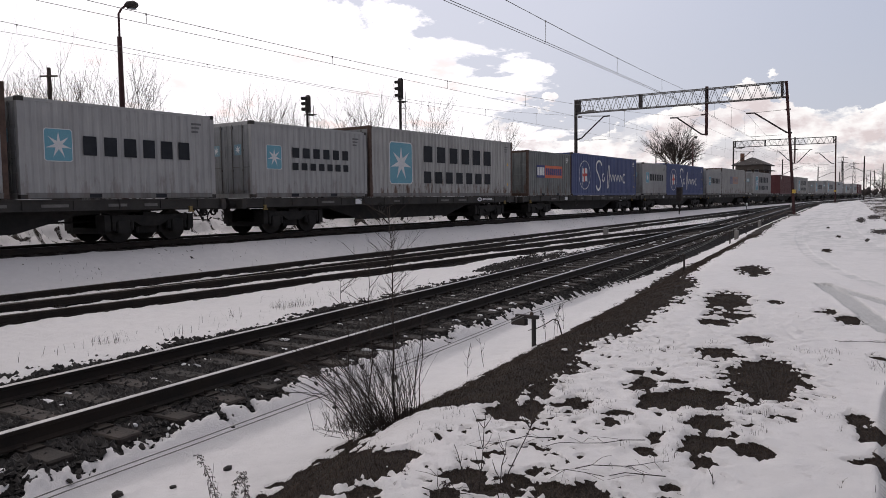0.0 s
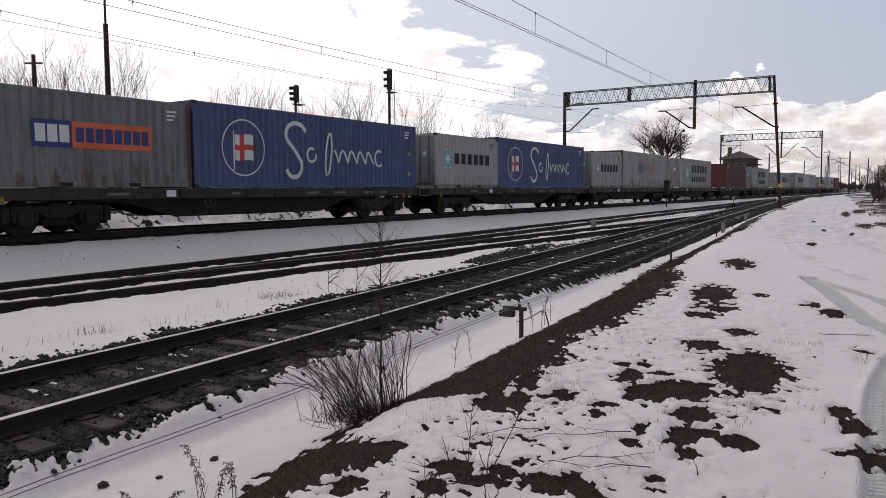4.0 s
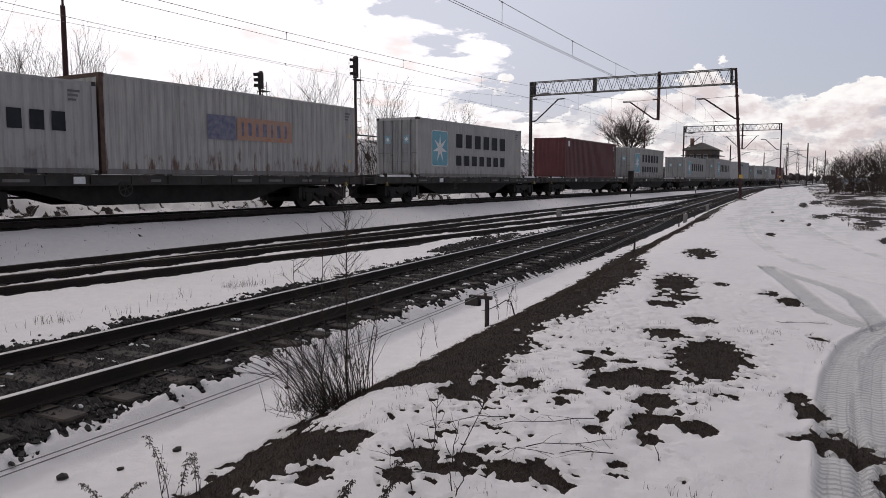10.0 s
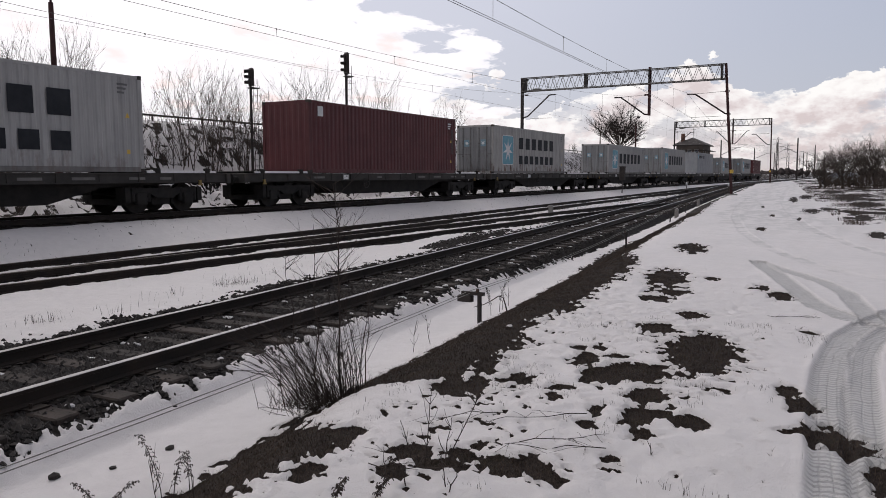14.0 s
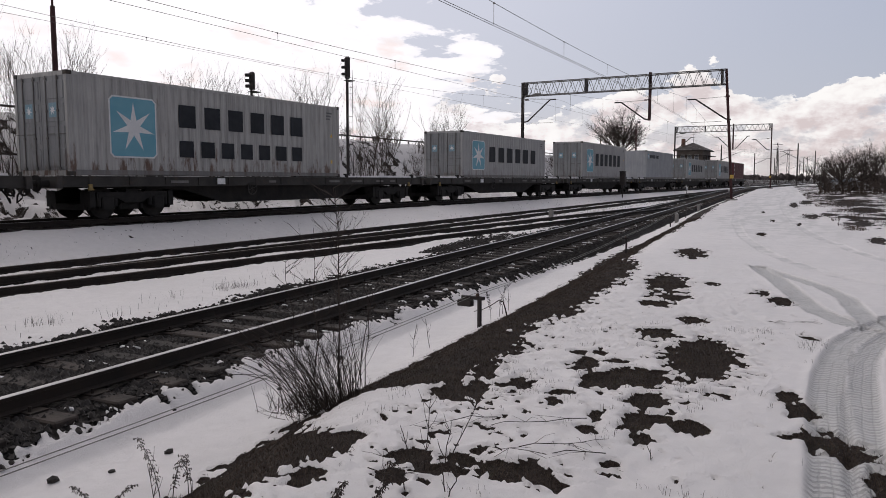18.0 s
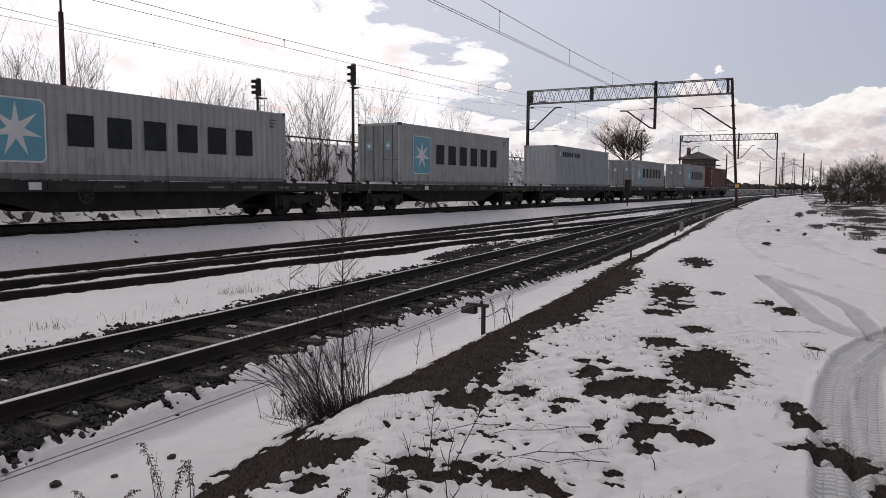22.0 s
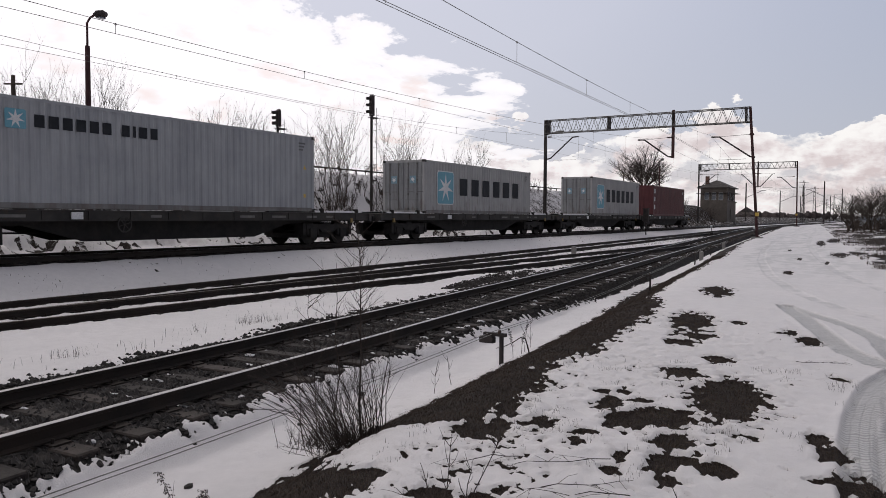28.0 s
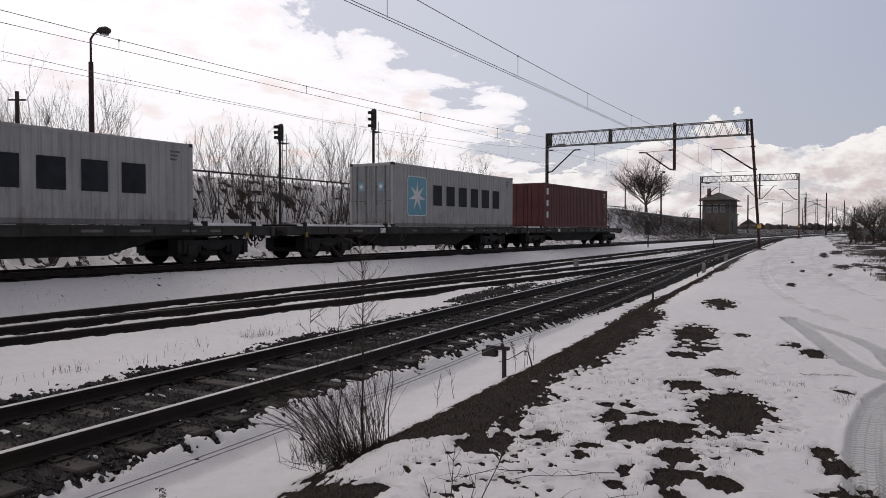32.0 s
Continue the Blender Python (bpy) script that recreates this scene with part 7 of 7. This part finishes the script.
for k, (x, y, h, lx, ly) in enumerate([(3.28, 4.06, 0.62, -0.10, 0.22), (3.34, 4.02, 0.45, 0.1, -0.15), (2.98, 4.34, 0.30, -0.35, 0.3), (3.02, 4.28, 0.26, 0.5, -0.5), (3.55, 4.1, 0.36, 0.05, 0.1), (2.86, 2.25, 0.16, 0.3, -0.2), (3.0, 2.1, 0.2, 0.1, -0.4), (3.22, 2.05, 0.18, -0.2, 0.5), (9.9, 4.75, 0.5, 0.1, 0.2), (10.3, 4.8, 0.6, 0.0, -0.2)]):
    seed_weed(x, y, h, (lx, ly), 240 + k)


def bent_stick(x, y, turn, seed):
    rnd = random.Random(seed)
    a = radians(turn)
    pts = [(-0.02, 0, -0.05), (0.02, 0, 0.10), (0.05, 0, 0.20), (0.12, 0, 0.23), (0.22, 0, 0.16), (0.34, 0, 0.10), (0.48, 0, 0.06)]
    pts = [(p[0] * math.cos(a), p[0] * math.sin(a), p[2] + rnd.uniform(-0.01, 0.01)) for p in pts]
    tagged(part("bent_stick", Mb().path(pts, 0.011, 6, taper=0.5), M_TWIG, at=Matrix.Translation((x, y, ground_z(x, y)))), "dark bent stick poking out of the ditch bank", "stick")


bent_stick(9.8, 4.45, 120, 1)


def fallen_twig(x, y, length, turn, seed):
    rnd = random.Random(seed)
    a = radians(turn)
    g = thing("fallen_twig", Matrix.Translation((x, y, ground_z(x, y) + 0.01)), "thin bare twig lying on the snow", "twig", "twigs on the snow")
    pts, d = [Vector((0, 0, 0.01))], Vector((math.cos(a), math.sin(a), 0))
    for i in range(6):
        d = (d + Vector((rnd.uniform(-1, 1), rnd.uniform(-1, 1), 0)) * 0.22).normalized()
        p = pts[-1] + d * length / 6
        pts.append(Vector((p.x, p.y, ground_z(x + p.x, y + p.y) - ground_z(x, y) + 0.004 + rnd.uniform(0, 0.02))))
    part("twig_stem", Mb().path(pts, 0.0034, 5, taper=0.6), M_TWIG, g)
    for k in range(9):
        i = rnd.randint(1, 5)
        q = pts[i] + Vector((rnd.uniform(-1, 1), rnd.uniform(-1, 1), 0)).normalized() * rnd.uniform(0.06, 0.2) + d * 0.06
        part("side_twig", Mb().path([pts[i], pts[i].lerp(q, 0.5) + Vector((0, 0, rnd.uniform(0, 0.03))), q], 0.0016, 4, taper=0.5), M_TWIG, g)


for k, (x, y, l, t) in enumerate([(4.75, 1.55, 0.85, 132), (4.2, 1.25, 0.7, 118), (4.05, 1.75, 0.6, -50), (3.3, 2.35, 0.55, -60), (4.5, 2.1, 0.6, 140), (9.1, 0.85, 0.5, -80), (3.2, 2.2, 0.4, 10)]):
    fallen_twig(x, y, l, t, 70 + k)


def scatter(count, x0, x1, y0, y1, seed, mark, least=0.5):
    r = np.random.RandomState(seed)
    x, y = r.uniform(x0, x1, count), r.uniform(y0, y1, count)
    z, bare, gravel, wheel = land(x, y)
    keep = (bare if mark == "bare" else gravel) > least
    return x[keep], y[keep], z[keep], r


def blades(name, x, y, z, r, h0, h1, w, mat, label, lean=0.6):
    n = len(x)
    q = r.uniform(0, 2 * np.pi, n)
    h = r.uniform(h0, h1, n)
    l = r.uniform(0.1, lean, n) * h
    dx, dy = np.cos(q), np.sin(q)
    v = np.empty((n, 5, 3))
    ww = w * r.uniform(0.6, 1.4, n)
    for k, (sx, wk, lk, hk) in enumerate(((-1, 1.0, 0.0, 0.0), (1, 1.0, 0.0, 0.0), (1, 0.7, 0.42, 0.6), (-1, 0.7, 0.42, 0.6), (0, 0.0, 1.0, 0.95))):
        v[:, k] = np.stack([x + dx * l * lk + sx * dy * ww * wk, y + dy * l * lk - sx * dx * ww * wk, z - (0.01 if hk == 0 else 0) + h * hk], -1)
    b = np.arange(n)[:, None] * 5
    f = np.concatenate([b + [0, 1, 2], b + [0, 2, 3], b + [3, 2, 4]], 0)
    me = bpy.data.meshes.new(name)
    me.from_pydata(v.reshape(-1, 3).tolist(), [], f.tolist())
    me.materials.append(mat)
    return tagged(new(name, me), label, "grass", kind="stuff")


x, y, z, r = scatter(250000, 2.4, 12.0, -0.8, 5.2, 1, "bare", 0.45)
blades("dead_grass", x, y, z, r, 0.006, 0.030, 0.0017, M_GRASS, "matted dead brown grass on bare ground", 1.6)
x, y, z, r = scatter(9000, 2.4, 11.0, -0.6, 4.6, 2, "bare", 0.4)
blades("winter_grass", x, y, z, r, 0.012, 0.055, 0.0014, M_GREENGRASS, "sparse olive winter grass on bare ground", 1.0)
x, y, z, r = scatter(150000, 12.0, 32.0, 2.0, 7.0, 3, "bare", 0.5)
blades("verge_grass", x, y, z, r, 0.008, 0.036, 0.0026, M_GRASS, "matted dead grass along the ditch bank", 1.5)

r = np.random.RandomState(6)
x = 24 + 75 * r.uniform(0, 1, 60000) ** 1.5
y = 0.085 * x - 1.8 - r.uniform(0, 1, 60000) ** 1.3 * 13
z, bare, gravel, wheel = land(x, y)
k = 0.5 * fbm(0.43 * x + 0.31 * y, 0.9 * y - 0.17 * x, 5, 91) + 0.5 * fbm(1.7 * x - 0.9 * y, 2.1 * y + 0.8 * x, 4, 92) > 0.555
blades("field_grass", x[k], y[k], z[k], r, 0.04, 0.18, 0.006, M_GRASS, "rough dead grass standing out of the snow beside the lane", 0.9)


def tufts():
    """Dry stalks poking through the snow between the tracks and on the verge."""
    r = np.random.RandomState(9)
    xs, ys = [], []
    for cx, cy, n, s in [(6.0, 9.81, 30, 0.12), (6.1, 9.65, 14, 0.10), (6.85, 9.32, 8, 0.08), (9.82, 10.04, 60, 0.16), (10.15, 9.9, 30, 0.16), (8.4, 9.9, 10, 0.1), (9.5, 9.9, 14, 0.2), (8.3, 9.5, 16, 0.5), (11.5, 10.2, 26, 0.5), (13.0, 10.4, 20, 0.6), (7.4, 9.7, 10, 0.5), (5.2, 9.5, 8, 0.2)]:
        n = int(n * 1.3)
        xs.append(r.normal(cx, s * 1.3, n)), ys.append(r.normal(cy, s * 0.8, n))
    # sedge along the second track and the far bank
    xs.append(r.uniform(26, 75, 1500)), ys.append(r.normal(13.1, 0.25, 1500))
    xs.append(r.uniform(8, 60, 260)), ys.append(r.uniform(16.2, 18.6, 260))
    xs.append(r.uniform(8, 60, 1500)), ys.append(r.uniform(22.3, 25.5, 1500))
    x, y = np.concatenate(xs), np.concatenate(ys)
    keep = land(x, y)[2] < 0.5
    x, y = x[keep], y[keep]
    z = land(x, y)[0]
    blades("dry_stalks", x, y, z, r, 0.03, 0.20, 0.0024, M_TWIG, "thin dry stalks poking through the snow", 0.7)
    # broken sticks and straw lying on the far bank
    x, y = 6 + 50 * r.uniform(0, 1, 900) ** 1.4, r.uniform(16.3, 18.9, 900)
    k = fbm(x * 0.8, y * 0.8, 3, 71) > 0.5
    x, y = x[k], y[k]
    blades("bank_straw", x, y, land(x, y)[0], r, 0.02, 0.08, 0.004, M_TWIG, "broken straw and sticks lying on the snowy bank", 3.0)
    # little grass tips on the bank
    x, y = r.uniform(2.6, 9.0, 16000), r.uniform(0.2, 3.2, 16000)
    k = (0.5 * fbm(x * 1.3, y * 1.3, 3, 5) + 0.5 * fbm(x * 6, y * 6, 3, 6)) > 0.655
    x, y = x[k], y[k]
    blades("grass_tips", x, y, land(x, y)[0], r, 0.012, 0.05, 0.0013, M_GREENGRASS, "grass tips showing through thin snow", 0.9)


tufts()


def stones():
    """Ballast beside and between the rails of the near track, and the snow caught in it."""
    r = np.random.RandomState(4)
    n = 84000
    x = 1.6 + 24 * r.uniform(0, 1, n) ** 1.8
    d = r.uniform(-4.3, 1.1, n)
    y = track_a(x) - GAUGE / 2 - d
    z, bare, gravel, wheel = land(x, y)
    k = (gravel > 0.36) & (np.abs(d) > 0.09) & (np.abs(d + GAUGE) > 0.09)
    x, y, z = x[k], y[k], z[k]
    s = 0.017 + 0.036 * r.uniform(0, 1, len(x)) ** 1.6
    s = s * np.where((d[k] < -2.2) | (d[k] > 0.3), 0.75, 1.0)
    base = np.array([(1, 0, 0), (-1, 0, 0), (0, 1, 0), (0, -1, 0), (0.1, 0, 0.8), (0, 0.1, -0.8)], float)
    v = base[None] + r.uniform(-0.35, 0.35, (len(x), 6, 3))
    v = v * s[:, None, None] + np.stack([x, y, z + s * 0.35], -1)[:, None]
    f = np.array([(0, 2, 4), (2, 1, 4), (1, 3, 4), (3, 0, 4), (2, 0, 5), (1, 2, 5), (3, 1, 5), (0, 3, 5)])
    f = (np.arange(len(x))[:, None, None] * 6 + f[None]).reshape(-1, 3)
    me = bpy.data.meshes.new("ballast")
    me.from_pydata(v.reshape(-1, 3).tolist(), [], f.tolist())
    me.materials.append(M_STONE)
    tagged(new("ballast", me), "dark coarse ballast stones of the near track", "gravel", kind="stuff")
    # snow caught beside the sleepers
    mb = Mb()
    rnd = random.Random(31)
    q = -1.86
    while q < 60:
        for side_y, chance in ((0.58, 0.85), (0.50, 0.5), (-1.08, 0.75), (-0.98, 0.4), (-0.2, 0.3), (0.15, 0.3), (-0.5, 0.25)):
            if rnd.random() < chance:
                cx, cy = q + rnd.choice((-0.15, 0.16, 0.22)) + rnd.uniform(-0.05, 0.05), float(track_a(q)) + side_y + rnd.uniform(-0.10, 0.10)
                lump = rnd.random() < 0.45
                w, l, h = (rnd.uniform(0.025, 0.055), rnd.uniform(0.04, 0.10), rnd.uniform(0.012, 0.03)) if lump else (rnd.uniform(0.012, 0.035), rnd.uniform(0.07, 0.24), rnd.uniform(0.004, 0.014))
                z0 = float(rise(q)) - 0.205
                ring = []
                m = 9
                for i in range(m):
                    a = 2 * math.pi * i / m
                    j = rnd.uniform(0.45, 1.5)
                    ring.append((cx + w * j * math.cos(a), cy + l * j * math.sin(a), z0))
                hump = [(cx + (p[0] - cx) * 0.82, cy + (p[1] - cy) * 0.82, z0 + 0.010 + h * 0.55) for p in ring]
                crest = [(cx + (p[0] - cx) * 0.42, cy + (p[1] - cy) * 0.42, z0 + 0.010 + h * rnd.uniform(0.75, 1.05)) for p in ring]
                mb.add(ring + hump + crest + [(cx, cy, z0 + 0.012 + h)], [(k * m + i, k * m + (i + 1) % m, (k + 1) * m + (i + 1) % m, (k + 1) * m + i) for k in (0, 1) for i in range(m)] + [(2 * m + i, 2 * m + (i + 1) % m, 3 * m) for i in range(m)])
        q += 0.62
    tagged(new("trapped_snow", mb.mesh("trapped_snow", (M_SNOW,), smooth=True)), "small lumps of old snow between the sleepers", "snow", kind="stuff")


stones()
for k, (x, y, s) in enumerate([(2.62, 4.35, 0.035), (2.95, 4.6, 0.03), (3.55, 4.95, 0.025), (4.05, 4.9, 0.035), (5.9, 5.35, 0.03), (7.3, 5.6, 0.04), (3.2, 5.15, 0.04)]):
    rnd = random.Random(k)
    bm = bmesh.new()
    bmesh.ops.create_icosphere(bm, subdivisions=1, radius=s)
    for v in bm.verts:
        v.co = Vector((v.co.x * 1.3, v.co.y, v.co.z * 0.8)) * rnd.uniform(0.8, 1.2)
    me = bpy.data.meshes.new("stone")
    bm.to_mesh(me)
    bm.free()
    me.materials.append(M_STONE)
    ob = new("stone", me)
    ob.location = (x, y, ground_z(x, y) + s * 0.3)
    tagged(ob, "single dark ballast stone lying on the snow", "stone", "stray stones")


def motions():
    """The whole train rolls toward the viewer's left, slowing a little, and its wheels turn."""
    stops = [0, 4, 8, 12, 16, 20, 24, 28, 32]
    for ob, x, y, z in MOVING:
        walk(ob, [(t, pose(x - travel(t), y, z)) for t in stops])
    beats = [k / 10 for k in range(321)]
    spin = [(t, -math.degrees(travel(t) / 0.46)) for t in beats]
    for ob, along in WHEELS:
        walk(ob, [(t, pose(along, 0, 0.46, 0, turn, 0)) for t, turn in spin])


motions()
